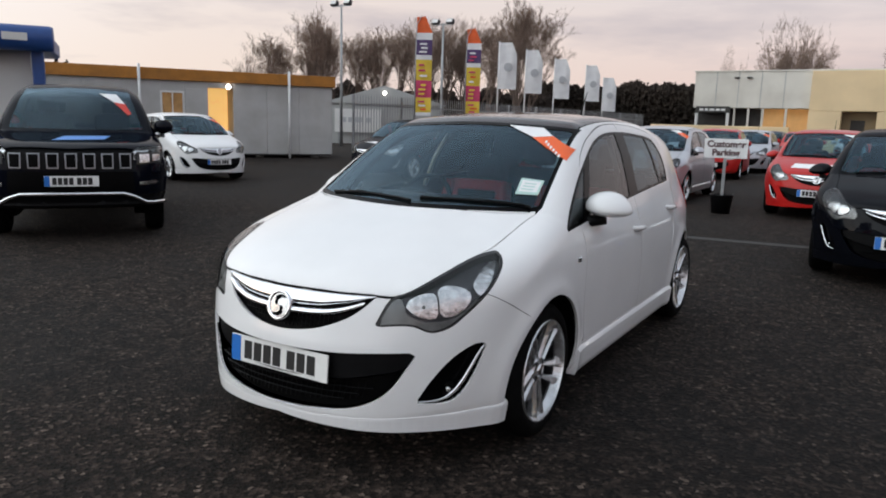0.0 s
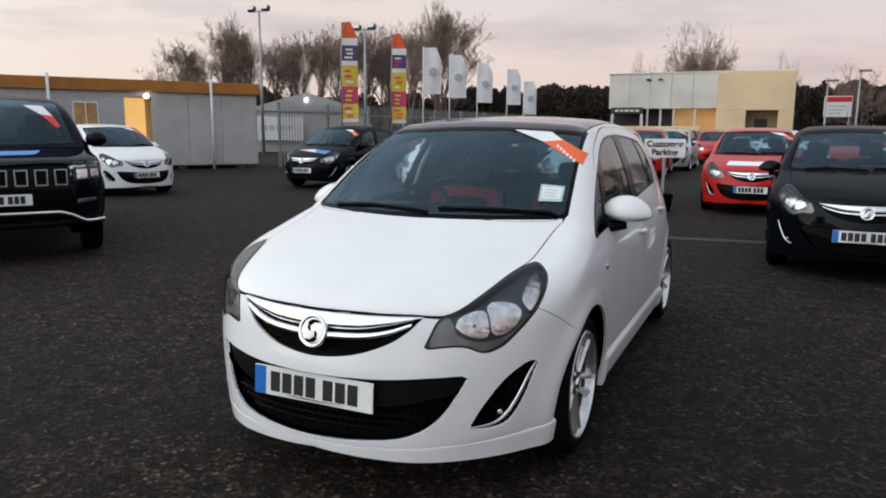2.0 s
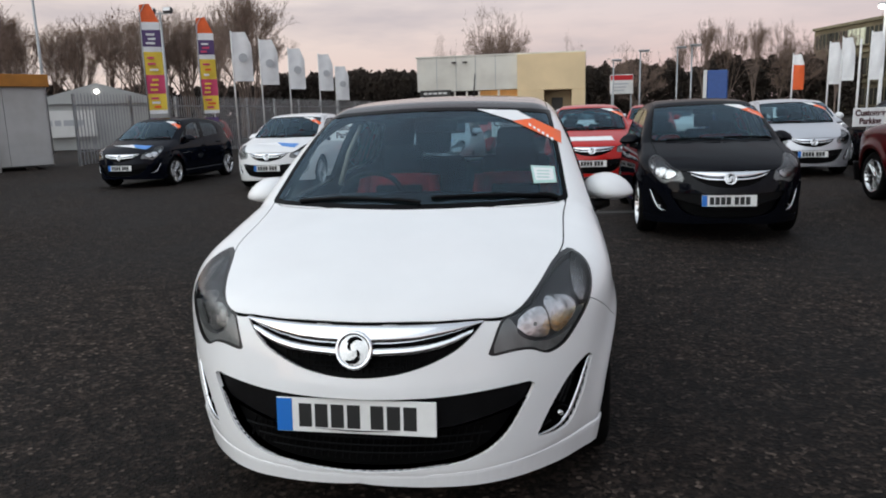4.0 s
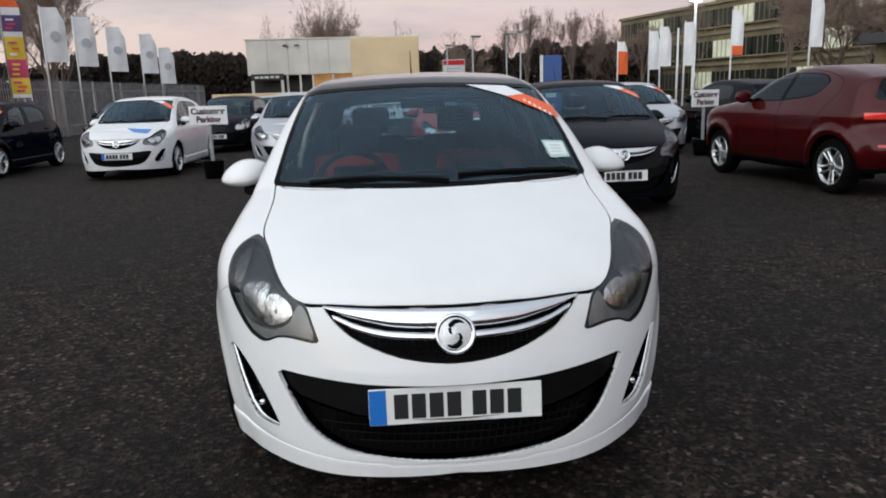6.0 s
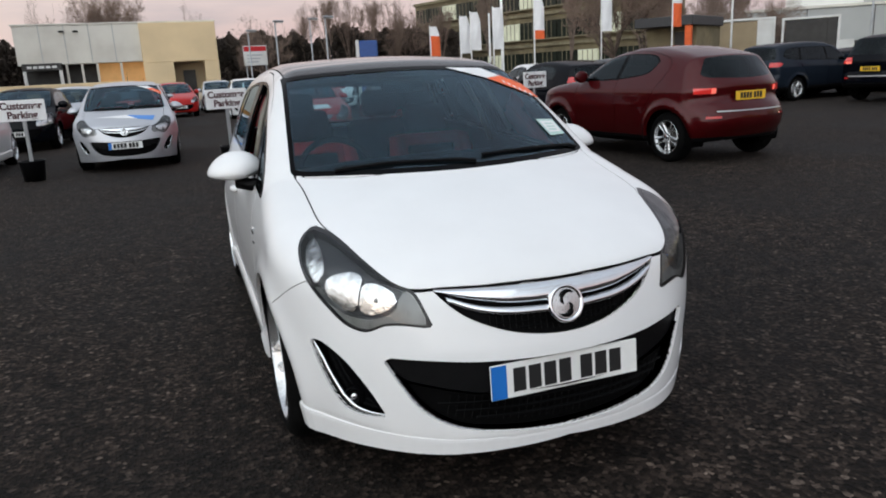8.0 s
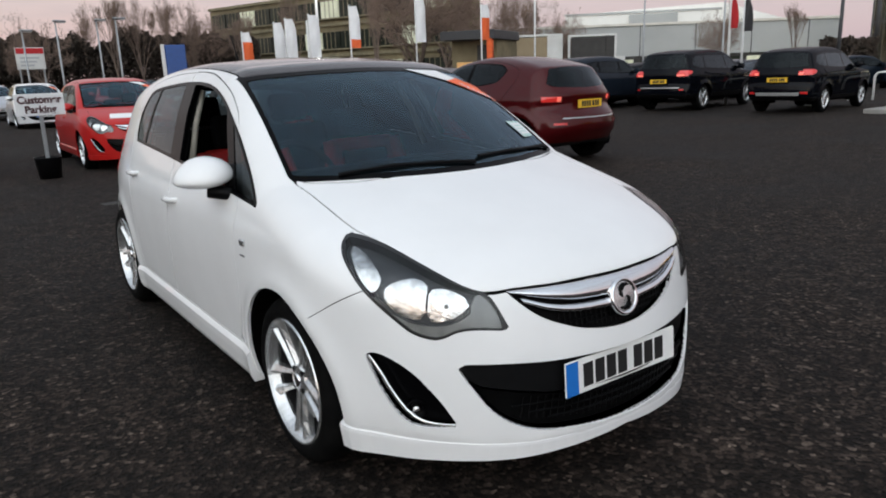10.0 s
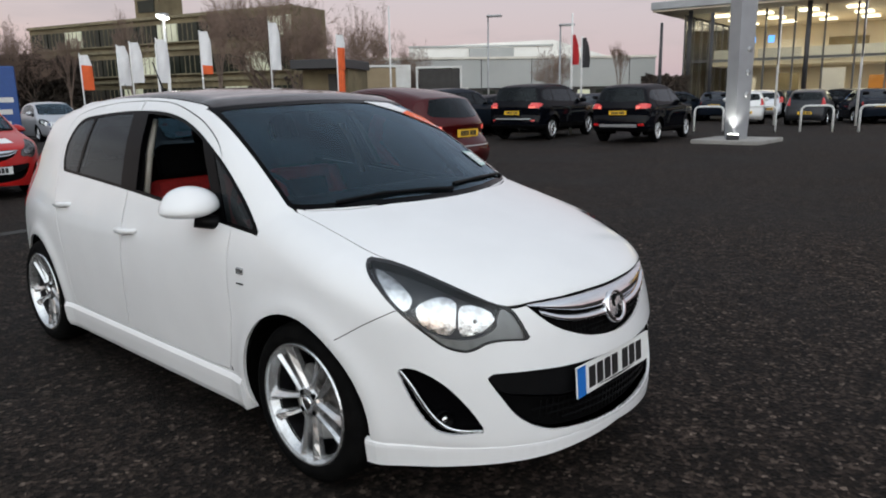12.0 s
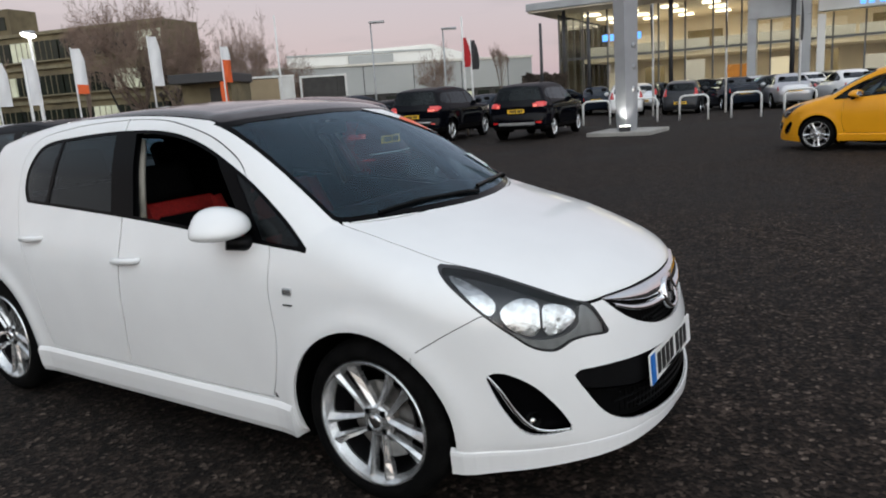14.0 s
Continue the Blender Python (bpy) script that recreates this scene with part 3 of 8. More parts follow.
def hatch_shell(h, doors=5):
    s = Shell(hatch_skin, h)
    front = lambda c: (c[:, 1] < -0.4)
    corner = lambda c: (c[:, 0] > 0.3) & (c[:, 1] < 0.3)
    flank = lambda c: (c[:, 0] > 0.42)
    for cy in (0.0, 2.511):
        s.region("hole", lambda p, cy=cy: np.hypot(p[:, 1] - cy - (0.030 if cy < 1 else 0.015), p[:, 2] - 0.310) - 0.338, lambda c: c[:, 0] > 0.5)
    s.region("under", lambda p: p[:, 2] - 0.188 - 0.022 * np.clip((-0.3 - p[:, 1]) / 0.3, 0, 1), lambda c: c[:, 2] < 0.25)
    # windscreen
    ws = outline([(-0.2, 0.978), (0.0, 0.977), (0.38, 0.98), (0.61, 0.982), (0.662, 0.992, 1), (0.622, 1.18), (0.573, 1.362, 1), (0.46, 1.374), (0.2, 1.386), (0.0, 1.39), (-0.2, 1.388)], FRONT)
    wsw = lambda c: (c[:, 1] < 1.05) & (c[:, 2] > 0.93)
    s.region("ws_border", ws, wsw)
    s.region("windscreen", lambda p: ws(p) + 0.017, wsw, ("ws_border",))
    # side windows
    if doors == 5:
        dlo = outline([(0.25, 0.897, 1), (0.41, 1.02), (0.64, 1.16), (0.91, 1.277), (1.17, 1.338), (1.49, 1.352), (1.86, 1.337), (2.14, 1.302), (2.232, 1.2), (2.235, 1.1), (2.19, 1.03, 1),
                       (1.79, 1.009), (1.31, 0.98), (0.98, 0.955), (0.66, 0.928)], SIDE)
        posts = [[(0.475, 0.90), (0.545, 0.90), (0.88, 1.30), (0.80, 1.30)], [(1.28, 0.93), (1.445, 0.93), (1.57, 1.40), (1.42, 1.40)], [(1.985, 0.98), (2.015, 0.98), (1.985, 1.36), (1.96, 1.36)]]
    else:
        dlo = outline([(0.25, 0.897, 1), (0.41, 1.02), (0.64, 1.16), (0.91, 1.277), (1.17, 1.338), (1.49, 1.345), (1.86, 1.315), (2.15, 1.24), (2.38, 1.12, 1), (2.2, 1.07),
                       (1.79, 1.02), (1.31, 0.98), (0.98, 0.955), (0.66, 0.928)], SIDE)
        posts = [[(0.475, 0.90), (0.545, 0.90), (0.88, 1.30), (0.80, 1.30)], [(1.50, 0.93), (1.60, 0.93), (1.64, 1.40), (1.53, 1.40)]]
    s.region("dlo", dlo, flank)
    s.region("glass_all", lambda p: dlo(p) + 0.014, flank, ("dlo",))
    for post in posts:
        s.region("dlo", outline(post, SIDE, n=1), flank, ("glass_all",))
    c = s.centres()
    marks = (0.72, 1.43, 1.98) if doors == 5 else (0.72, 1.57, 9)
    for i, l in enumerate(s.lab):
        if l == "glass_all":
            y, z = c[i, 1], c[i, 2]
            lean = (z - 1.1) * 0.28
            s.lab[i] = "quarter_glass" if y < 0.66 + (z - 1.08) * 0.85 else "front_glass" if y < marks[1] + lean else "rear_glass" if y < marks[2] else "back_quarter"
    # roof skin, bonnet, lamps, grilles
    s.region("roof", outline([(-0.2, 0.60), (0.0, 0.60), (0.3, 0.62), (0.5, 0.68, 1), (0.574, 0.822, 1), (0.556, 0.97), (0.541, 1.25), (0.53, 1.6), (0.515, 2.1), (0.49, 2.62, 1), (0.2, 2.66), (0, 2.665), (-0.2, 2.66)], PLAN), lambda c: c[:, 2] > 1.3, gap=0.003)
    s.region("bonnet", outline([(-0.2, 0.04), (0.0, 0.012), (0.38, 0.07), (0.58, 0.16), (0.652, 0.225, 1), (0.641, 0.10), (0.640, 0.0), (0.640, -0.17), (0.626, -0.26), (0.60, -0.345), (0.563, -0.475), (0.525, -0.572),
                                (0.48, -0.630), (0.40, -0.672), (0.22, -0.728), (0.0, -0.75), (-0.2, -0.728)], PLAN), lambda c: (c[:, 2] > 0.66) & (c[:, 1] < 0.35), gap=0.0028)
    s.region("lamp_edge", outline(HL, CORNER), corner, ("body", "gap"))
    hl = outline(HL, CORNER)
    s.region("headlight", lambda p: hl(p) + 0.007, corner, ("lamp_edge",))
    s.region("hl_indicator", outline([(0.098, 0.842), (0.05, 0.828), (-0.015, 0.796), (-0.052, 0.758), (-0.032, 0.722), (0.01, 0.754), (0.055, 0.80)], CORNER), corner, ("headlight",))
    s.region("hl_trim", outline([(-0.43, 0.597), (-0.40, 0.655), (-0.372, 0.70), (-0.345, 0.718), (-0.322, 0.70), (-0.318, 0.655), (-0.25, 0.626), (-0.16, 0.634), (-0.09, 0.668), (-0.04, 0.71), (-0.07, 0.66), (-0.16, 0.59), (-0.225, 0.57), (-0.26, 0.58), (-0.30, 0.60), (-0.345, 0.603)], CORNER), corner, ("headlight",))
    s.region("hl_main", outline([(-0.082, 0.755), (-0.14, 0.772), (-0.19, 0.752), (-0.196, 0.70), (-0.19, 0.645), (-0.13, 0.650), (-0.085, 0.685), (-0.066, 0.722)], CORNER), corner, ("headlight",))
    s.region("hl_side", outline([(-0.208, 0.738), (-0.25, 0.738), (-0.296, 0.715), (-0.318, 0.69), (-0.30, 0.662), (-0.255, 0.640), (-0.21, 0.642), (-0.204, 0.69)], CORNER), corner, ("headlight",))
    ug = outline([(-0.2, 0.716), (0.0, 0.716), (0.22, 0.717), (0.40, 0.718, 1), (0.352, 0.665), (0.285, 0.618), (0.16, 0.573), (0.0, 0.555), (-0.16, 0.573)], FRONT)
    s.region("grille", ug, front, ("body", "gap"))
    lg = outline([(-0.2, 0.494), (0.0, 0.492), (0.27, 0.496), (0.43, 0.506), (0.560, 0.511, 1), (0.527, 0.445), (0.46, 0.342), (0.36, 0.285), (0.2, 0.262), (0.0, 0.252), (-0.2, 0.262)], FRONT)
    s.region("intake", lg, front)
    s.region("intake_panel", outline([(-0.2, 0.39), (0.0, 0.385), (0.3, 0.39), (0.5, 0.43), (0.6, 0.5), (0.6, 0.6), (-0.2, 0.6)], FRONT, n=1), front, ("intake",))
    s.region("fog", outline(FOG, CORNER), corner)
    # shut lines
    s.region("bumper", outline([(-0.19, 0.595), (-0.205, 0.606), (-0.305, 0.668), (-0.40, 0.722), (-0.7, 0.80), (-1.0, 0.8), (-1.0, 0.0), (-0.17, 0.0)], SIDE, n=1), lambda c: c[:, 1] < -0.15, gap=0.0016)
    if doors == 5:
        s.region("front_door", outline([(0.449, 0.90), (0.443, 0.745), (0.424, 0.576), (0.455, 0.42), (0.485, 0.345), (0.53, 0.322), (1.385, 0.322, 1), (1.365, 0.6), (1.372, 0.98), (1.50, 1.398, 1), (1.33, 1.394), (1.15, 1.374), (0.90, 1.314), (0.72, 1.232), (0.645, 1.175, 1), (0.60, 1.10), (0.50, 0.98)], SIDE, n=6), flank, gap=0.0022)
        s.region("rear_door", outline([(1.393, 0.322, 1), (1.37, 0.6), (1.377, 0.98), (1.505, 1.398, 1), (1.70, 1.394), (1.90, 1.381), (2.12, 1.352), (2.24, 1.312), (2.30, 1.22), (2.29, 1.08), (2.24, 0.93), (2.15, 0.78), (2.08, 0.6), (2.05, 0.42), (2.02, 0.322, 1)], SIDE, n=6), flank, gap=0.0022)
    else:
        s.region("front_door", outline([(0.449, 0.90), (0.443, 0.745), (0.424, 0.576), (0.455, 0.42), (0.485, 0.345), (0.53, 0.322), (1.60, 0.322, 1), (1.66, 0.6), (1.60, 0.98), (1.62, 1.39, 1), (1.33, 1.392), (1.15, 1.374), (0.90, 1.314), (0.72, 1.232), (0.645, 1.175, 1), (0.60, 1.10), (0.50, 0.98)], SIDE, n=6), flank, gap=0.0022)
    # tail
    rear = lambda c: c[:, 1] > 2.6
    s.region("rear_window", outline([(-0.2, 1.30), (0.0, 1.305), (0.45, 1.28), (0.52, 1.24, 1), (0.56, 1.03, 1), (0.3, 1.0), (0, 0.995), (-0.2, 1.0)], FRONT), rear)
    s.region("tail_lamp", outline([(2.72, 1.06), (2.80, 1.1), (2.93, 1.09), (3.06, 0.93), (3.12, 0.80), (3.06, 0.72), (2.90, 0.80), (2.78, 0.93)], SIDE), lambda c: (c[:, 0] > 0.45) & (c[:, 1] > 2.6))
    return s


def drape(skin, corners, nu=8, nv=5, off=0.004, from_front=True):
    """A patch laid on the skin: corners in the front projection (x, z) or the side projection (y, z)."""
    (a, b, c, d), pts, nor = [np.array(q, float) for q in corners], [], []
    for j in range(nv + 1):
        for i in range(nu + 1):
            u, w = i / nu, j / nv
            q = (a * (1 - u) + b * u) * (1 - w) + (d * (1 - u) + c * u) * w
            t = np.linspace(-1.2, 1.2, 1200)
            if from_front:
                line = np.stack([t * 0 + q[0], t, t * 0 + q[1]], 1)
            else:
                line = np.stack([t[::-1], t * 0 + q[0], t * 0 + q[1]], 1)
            f = skin.field(line)
            k = int(np.argmax(f < 0))
            s = f[k - 1] / (f[k - 1] - f[k])
            pts.append(line[k - 1] * (1 - s) + line[k] * s)
    pts = np.array(pts)
    nor = skin.normals(pts)
    faces = [(j * (nu + 1) + i, j * (nu + 1) + i + 1, (j + 1) * (nu + 1) + i + 1, (j + 1) * (nu + 1) + i) for j in range(nv) for i in range(nu)]
    f = faces[0]
    if np.dot(np.cross(pts[f[1]] - pts[f[0]], pts[f[2]] - pts[f[1]]), nor[f[0]]) < 0:
        faces = [g[::-1] for g in faces]
    return pts + nor * off, faces, nor


def grille_bar(skin, upper, lower, depth=0.02, off=0.008, n=40):
    """A swept bar across the nose between two curves (x, z), mirrored, with a rounded face and side walls."""
    def curve(c):
        p = spline(c, 8)
        xs = np.linspace(0, p[-1, 0], n // 2 + 1)
        z = np.interp(xs, p[:, 0], p[:, 1])
        return np.concatenate([np.stack([-xs[:0:-1], z[:0:-1]], 1), np.stack([xs, z], 1)])
    a, b = curve(upper), curve(lower)
    rows = []
    for t, o in ((0, -depth), (0.02, off * 0.5), (0.2, off), (0.5, off * 1.25), (0.8, off), (0.98, off * 0.4), (1, -depth)):
        q = a * (1 - t) + b * t
        rows.append([(x, front_y(skin, x, z) - o, z) for x, z in q])
    m = len(a)
    pts = [p for r in rows for p in r]
    faces = [(j * m + i + 1, j * m + i, (j + 1) * m + i, (j + 1) * m + i + 1) for j in range(len(rows) - 1) for i in range(m - 1)]
    return pts, faces


def front_y(skin, x, z):
    t = np.linspace(-1.1, 0.5, 1600)
    f = skin.field(np.stack([t * 0 + x, t, t * 0 + z], 1))
    k = int(np.argmax(f < 0))
    return float(t[k])


def strips(rows, flip=False):
    """Faces between rings, closed at both ends."""
    n, m = len(rows), len(rows[0])
    f = [(i * m + j, (i + 1) * m + j, (i + 1) * m + j + 1, i * m + j + 1) for i in range(n - 1) for j in range(m - 1)]
    f += [tuple(range(m)), tuple((n - 1) * m + j for j in range(m))[::-1]]
    return [p for r in rows for p in r], [q[::-1] for q in f] if flip else f


def front_lip(skin, parent, mat, n):
    """The splitter round the foot of the bumper: a low ledge, deeper at the corners, that ends square at the wheel arches."""
    rows = []
    for k in range(n + 1):
        a = radians(-70 + 140 * k / n)
        d = np.array([math.sin(a), -math.cos(a), 0.0])
        side = abs(2 * k / n - 1) ** 1.5
        drop = 0.044 * abs(2 * k / n - 1) ** 0.8
        ring = []
        for off, z in ((-0.012, 0.246 + 0.018 * side), (-0.001 + 0.009 * side, 0.240 + 0.014 * side), (0.001 + 0.013 * side, 0.232 + 0.010 * side), (-0.002 + 0.007 * side, 0.212 - drop), (-0.010, 0.206 - drop), (-0.12, 0.208 - drop)):
            t = np.linspace(0.2, 1.1, 500)
            line = np.array([0.0, 0.0, max(z, 0.235)]) + t[:, None] * d
            f = skin.field(line)
            i = int(np.argmax(f > 0))
            r = t[i - 1] + (t[i] - t[i - 1]) * f[i - 1] / (f[i - 1] - f[i])
            ring.append((d[0] * (r + off), d[1] * (r + off), z))
        rows.append(ring)
    v, f = strips(rows)
    return link("front_lip", v, f, mat, parent, "stepped lip under the bumper")


def side_skirt(skin, parent, mat, sd, n):
    """A sill skirt with a ledge along its top and square ends."""
    rows = []
    for k in range(n + 1):
        y = 0.385 + (2.15 - 0.385) * k / n
        ring = []
        for off, z in ((-0.010, 0.318), (0.006, 0.306), (0.017, 0.292), (0.021, 0.262), (0.016, 0.205), (0.004, 0.178), (-0.08, 0.176)):
            hw = float(skin.half_width(np.array([y]), np.array([max(z, 0.25)]))[0])
            ring.append((sd * (hw + off), y, z))
        rows.append(ring if sd > 0 else ring[::-1])
    v, f = strips(rows, True)
    return link("side_skirt", v, f, mat, parent, "ledged sill skirt")


def seat(parent, x, y, z, red=True):
    """A front seat: cushion, backrest with a coloured centre, headrest on posts."""
    s = part("seat", box((x - 0.25, y - 0.27, z), (x + 0.25, y + 0.24, z + 0.16), 0.05, segments=3), CLOTH, parent, "dark cloth front seat" if red else "dark cloth seat", True)
    tilt = pose(x, y + 0.2, z + 0.1, -16)
    part("backrest", box((-0.245, -0.05, 0), (0.245, 0.09, 0.56), 0.05, tilt, 3), CLOTH, s, smooth=True)
    if red:
        part("back_panel", box((-0.215, -0.066, 0.06), (0.215, -0.03, 0.57), 0.03, tilt, 3), REDCLOTH, s, "red cloth surround", True)
        part("back_centre", box((-0.15, -0.074, 0.02), (0.15, -0.05, 0.50), 0.02, tilt, 3), CLOTH, s, "dark cloth centre", True)
        for sd in (1, -1):
            part("bolster", tube([tilt @ Vector((sd * 0.235, -0.07, 0.04)), tilt @ Vector((sd * 0.24, -0.085, 0.3)), tilt @ Vector((sd * 0.215, -0.06, 0.55))], [0.04, 0.045, 0.035], 10), REDCLOTH, s, "red bolster", True)
    part("headrest", box((-0.13, -0.055, 0.58), (0.13, 0.05, 0.76), 0.04, tilt, 3), CLOTH, s, smooth=True)
    for dx in (-0.06, 0.06):
        part("headrest_post", tube([tilt @ Vector((dx, 0, 0.53)), tilt @ Vector((dx, 0, 0.62))], 0.006, 6), PLASTIC, s)


def mirror_housing(parent, side, mat):
    """A door mirror: rounded cap, dark foot and the glass."""
    bm = bmesh.new()
    bmesh.ops.create_uvsphere(bm, u_segments=28, v_segments=18, radius=1)
    for v in bm.verts:
        x, y, z = v.co
        y = y if y < 0 else min(y * 0.8, 0.46)
        z = z if z > 0 else z * 0.5
        z *= 1 - 0.25 * max(x, 0) ** 2
        v.co = (0.116 * x, 0.135 * y, 0.082 * z - 0.012 * x)
    m = Matrix.Translation((side * 0.852, 0.652, 0.980)) @ Matrix.Rotation(radians(-24 * side), 4, "Z") @ Matrix.Diagonal((side, 1, 1, 1))
    bmesh.ops.transform(bm, matrix=m, verts=bm.verts)
    bmesh.ops.recalc_face_normals(bm, faces=bm.faces)
    cap = part("door_mirror", bm, mat, parent, "", True)
    part("mirror_foot", tube([(side * 0.745, 0.56, 0.915), (side * 0.79, 0.58, 0.918), (side * 0.84, 0.615, 0.93)], [0.034, 0.028, 0.03], 12), BLACKTRIM, cap, "black plastic foot", True)
    part("mirror_glass", lathe([(0.001, 0), (0.062, 0.0), (0.066, -0.004)], 24, m @ pose(0.0, 0.064, 0.010, -90) @ Matrix.Diagonal((1.18, 0.72, 1, 1))), CHROME, cap)
    return cap


def hatchback(name, m, paint_mat, label, hero=False, doors=5, shell=None, roof_mat=None, group="", badge=True, interior=True):
    """The hatchback with its parts; the nose points along -y before it is turned."""
    s = shell
    skin = s.skin
    car = thing(name, m, label, "car", group)
    roof_mat = roof_mat or paint_mat
    rim = 0.014
    body = emit(s, ("body",), "body", paint_mat, car, rim=rim)[0]
    emit(s, "bonnet", "bonnet", paint_mat, car, rim=rim)
    bumper = emit(s, "bumper", "front_bumper", paint_mat, car, rim=rim)[0]
    front_lip(skin, bumper, paint_mat, 48 if hero else 20)
    for ob in (1, -1):
        side_skirt(skin, body, paint_mat, ob, 40 if hero else 12)
    emit(s, "roof", "roof", roof_mat, car, rim=rim, label="glossy black roof panel" if roof_mat is not paint_mat else "")
    for ob in emit(s, "gap", "panel_gap", SEAL, body, off=-0.006):
        tagged(ob, kind="stuff")
    emit(s, "under", "underbody", SEAL, car)
    for nm in ("front_door", "rear_door"):
        for ob, sd in zip(emit(s, nm, nm, paint_mat, car, rim=rim, sides="split"), (1, -1)):
            hy, hz = (1.31, 0.806) if nm == "front_door" else (2.085, 0.862)
            if nm == "front_door" or doors == 5:
                hx = float(skin.half_width(np.array([hy]), np.array([hz]))[0])
                hb = tube([(sd * (hx - 0.012), hy - 0.1, hz + 0.008), (sd * (hx + 0.016), hy - 0.075, hz + 0.006), (sd * (hx + 0.02), hy, hz), (sd * (hx + 0.014), hy + 0.075, hz - 0.004), (sd * (hx - 0.012), hy + 0.1, hz - 0.006)],
                          [0.011, 0.013, 0.014, 0.013, 0.011], 10)
                part("door_handle", hb, paint_mat, ob, "", True)
                if hero:
                    pts, fs, nn = drape(skin, [(hy - 0.045, hz - 0.03), (hy + 0.045, hz - 0.034), (hy + 0.05, hz + 0.026), (hy - 0.05, hz + 0.03)], 4, 3, 0.0015, False)
                    link("handle_cup", pts * (sd, 1, 1), fs if sd < 0 else [f[::-1] for f in fs], paint_mat, ob, "", True)
    emit(s, "dlo", "window_trim", GLOSSBLACK, car, off=0.0, rim=0.012, sides="split")
    emit(s, "ws_border", "windscreen_border", GLOSSBLACK, car, rim=0.01)
    emit(s, "windscreen", "windscreen", SCREEN, car, off=-0.002, label="clear windscreen")
    emit(s, "quarter_glass", "quarter_window", DARKGLASS, car, off=-0.003, sides="split")
    emit(s, "front_glass", "front_window", GLASS, car, off=-0.003, sides="left" if hero else "split")
    emit(s, "rear_glass", "rear_side_window", DARKGLASS, car, off=-0.003, sides="split", label="tinted window")
    emit(s, "back_quarter", "rear_quarter_window", DARKGLASS, car, off=-0.003, sides="split")
    emit(s, "rear_window", "rear_window", GLASS, car, off=-0.002)
    emit(s, "tail_lamp", "tail_lamp", TAIL, car, off=0.004, rim=0.02, sides="split")
    # head lamps: bezel, bowl shaped reflectors, indicator and clear lens
    HLS = ("headlight", "hl_indicator", "hl_trim", "hl_main", "hl_side")
    for k, ob in enumerate(emit(s, HLS, "headlamp", LENS, car, off=0.001, sides="split", label="clear headlamp with chrome reflectors")):
        sd = 1 if k == 0 else -1
        which = "left" if sd > 0 else "right"
        emit(s, "lamp_edge", "bezel", HOUSING_DARK, ob, rim=0.05, sides=which)
        emit(s, HLS, "lamp_housing", HOUSING_MID, ob, off=-0.034, sides=which)
        emit(s, "hl_indicator", "indicator", REFLECTOR, ob, off=-0.014, rim=0.03, sides=which, label="silver indicator reflector")
        emit(s, "hl_trim", "lower_trim", HOUSING, ob, off=-0.010, rim=0.03, sides=which, label="grey lower trim")
        bowls = emit(s, "hl_main", "reflector", REFLECTOR, ob, off=-0.022, rim=0.02, sides=which, label="chrome main reflector")
        bowls += emit(s, "hl_side", "reflector", REFLECTOR, ob, off=-0.018, rim=0.02, sides=which, label="chrome side reflector")
        if hero:
            for bowl in bowls:
                mid = sum((v.co for v in bowl.data.vertices), Vector()) / len(bowl.data.vertices)
                aim = Matrix.Translation(mid + Vector((sd * 0.002, -0.006, 0.0))) @ Matrix.Rotation(radians(28 * sd), 4, "Z") @ Matrix.Rotation(radians(84), 4, "X")
                part("bulb", lathe([(0.010, -0.012), (0.010, 0.0), (0.006, 0.006), (0, 0.008)], 12, aim), HOUSING, bowl, "small bulb", True)
    # grilles
    emit(s, "grille", "grille", MESH, car, off=-0.028, rim=-0.022)
    p, f = grille_bar(skin, [(0, 0.713), (0.22, 0.714), (0.394, 0.716)], [(0, 0.659), (0.17, 0.665), (0.30, 0.687), (0.392, 0.712)], n=40 if hero else 20)
    link("chrome_bar", p, f, CHROME, car, "", True)
    p, f = grille_bar(skin, [(0, 0.645), (0.18, 0.652), (0.28, 0.668), (0.366, 0.697)], [(0, 0.622), (0.18, 0.630), (0.28, 0.648), (0.358, 0.680)], n=40 if hero else 20)
    link("chrome_strip", p, f, CHROME, car, "", True)
    emit(s, "intake", "lower_grille", MESH, car, off=-0.045, rim=-0.038)
    emit(s, "intake_panel", "grille_panel", PLASTIC, car, off=-0.022, rim=0.02)
    bm = bmesh.new()
    rows = [(0.31, 0.30), (0.335, 0.36), (0.36, 0.41)] if hero else [(0.335, 0.36)]
    for z, w in rows:
        xs = np.linspace(-w, w, 17)
        tube([(x, front_y(skin, x, z) + 0.02, z) for x in xs], 0.004, 5, bm)
    for z, w in ((0.585, 0.15), (0.602, 0.22)) if hero else ():
        xs = np.linspace(-w, w, 13)
        tube([(x, front_y(skin, x, z) + 0.016, z) for x in xs], 0.0035, 5, bm)
    if hero:
        for x in np.linspace(-0.38, 0.38, 33):
            top, low = 0.383, 0.285 + 0.25 * abs(x) ** 2
            tube([(x + 0.008, front_y(skin, x, top) + 0.022, top), (x - 0.008, front_y(skin, x, low) + 0.022, low)], 0.003, 4, bm)
        for x in np.linspace(-0.24, 0.24, 25):
            top, low = 0.62 + 0.1 * x * x, 0.566 + 0.5 * x * x
            tube([(x, front_y(skin, x, top) + 0.018, top), (x, front_y(skin, x, low) + 0.018, low)], 0.003, 4, bm)
    tagged(part("grille_lattice", bm, MESH, car, "dark grille lattice"), kind="stuff")
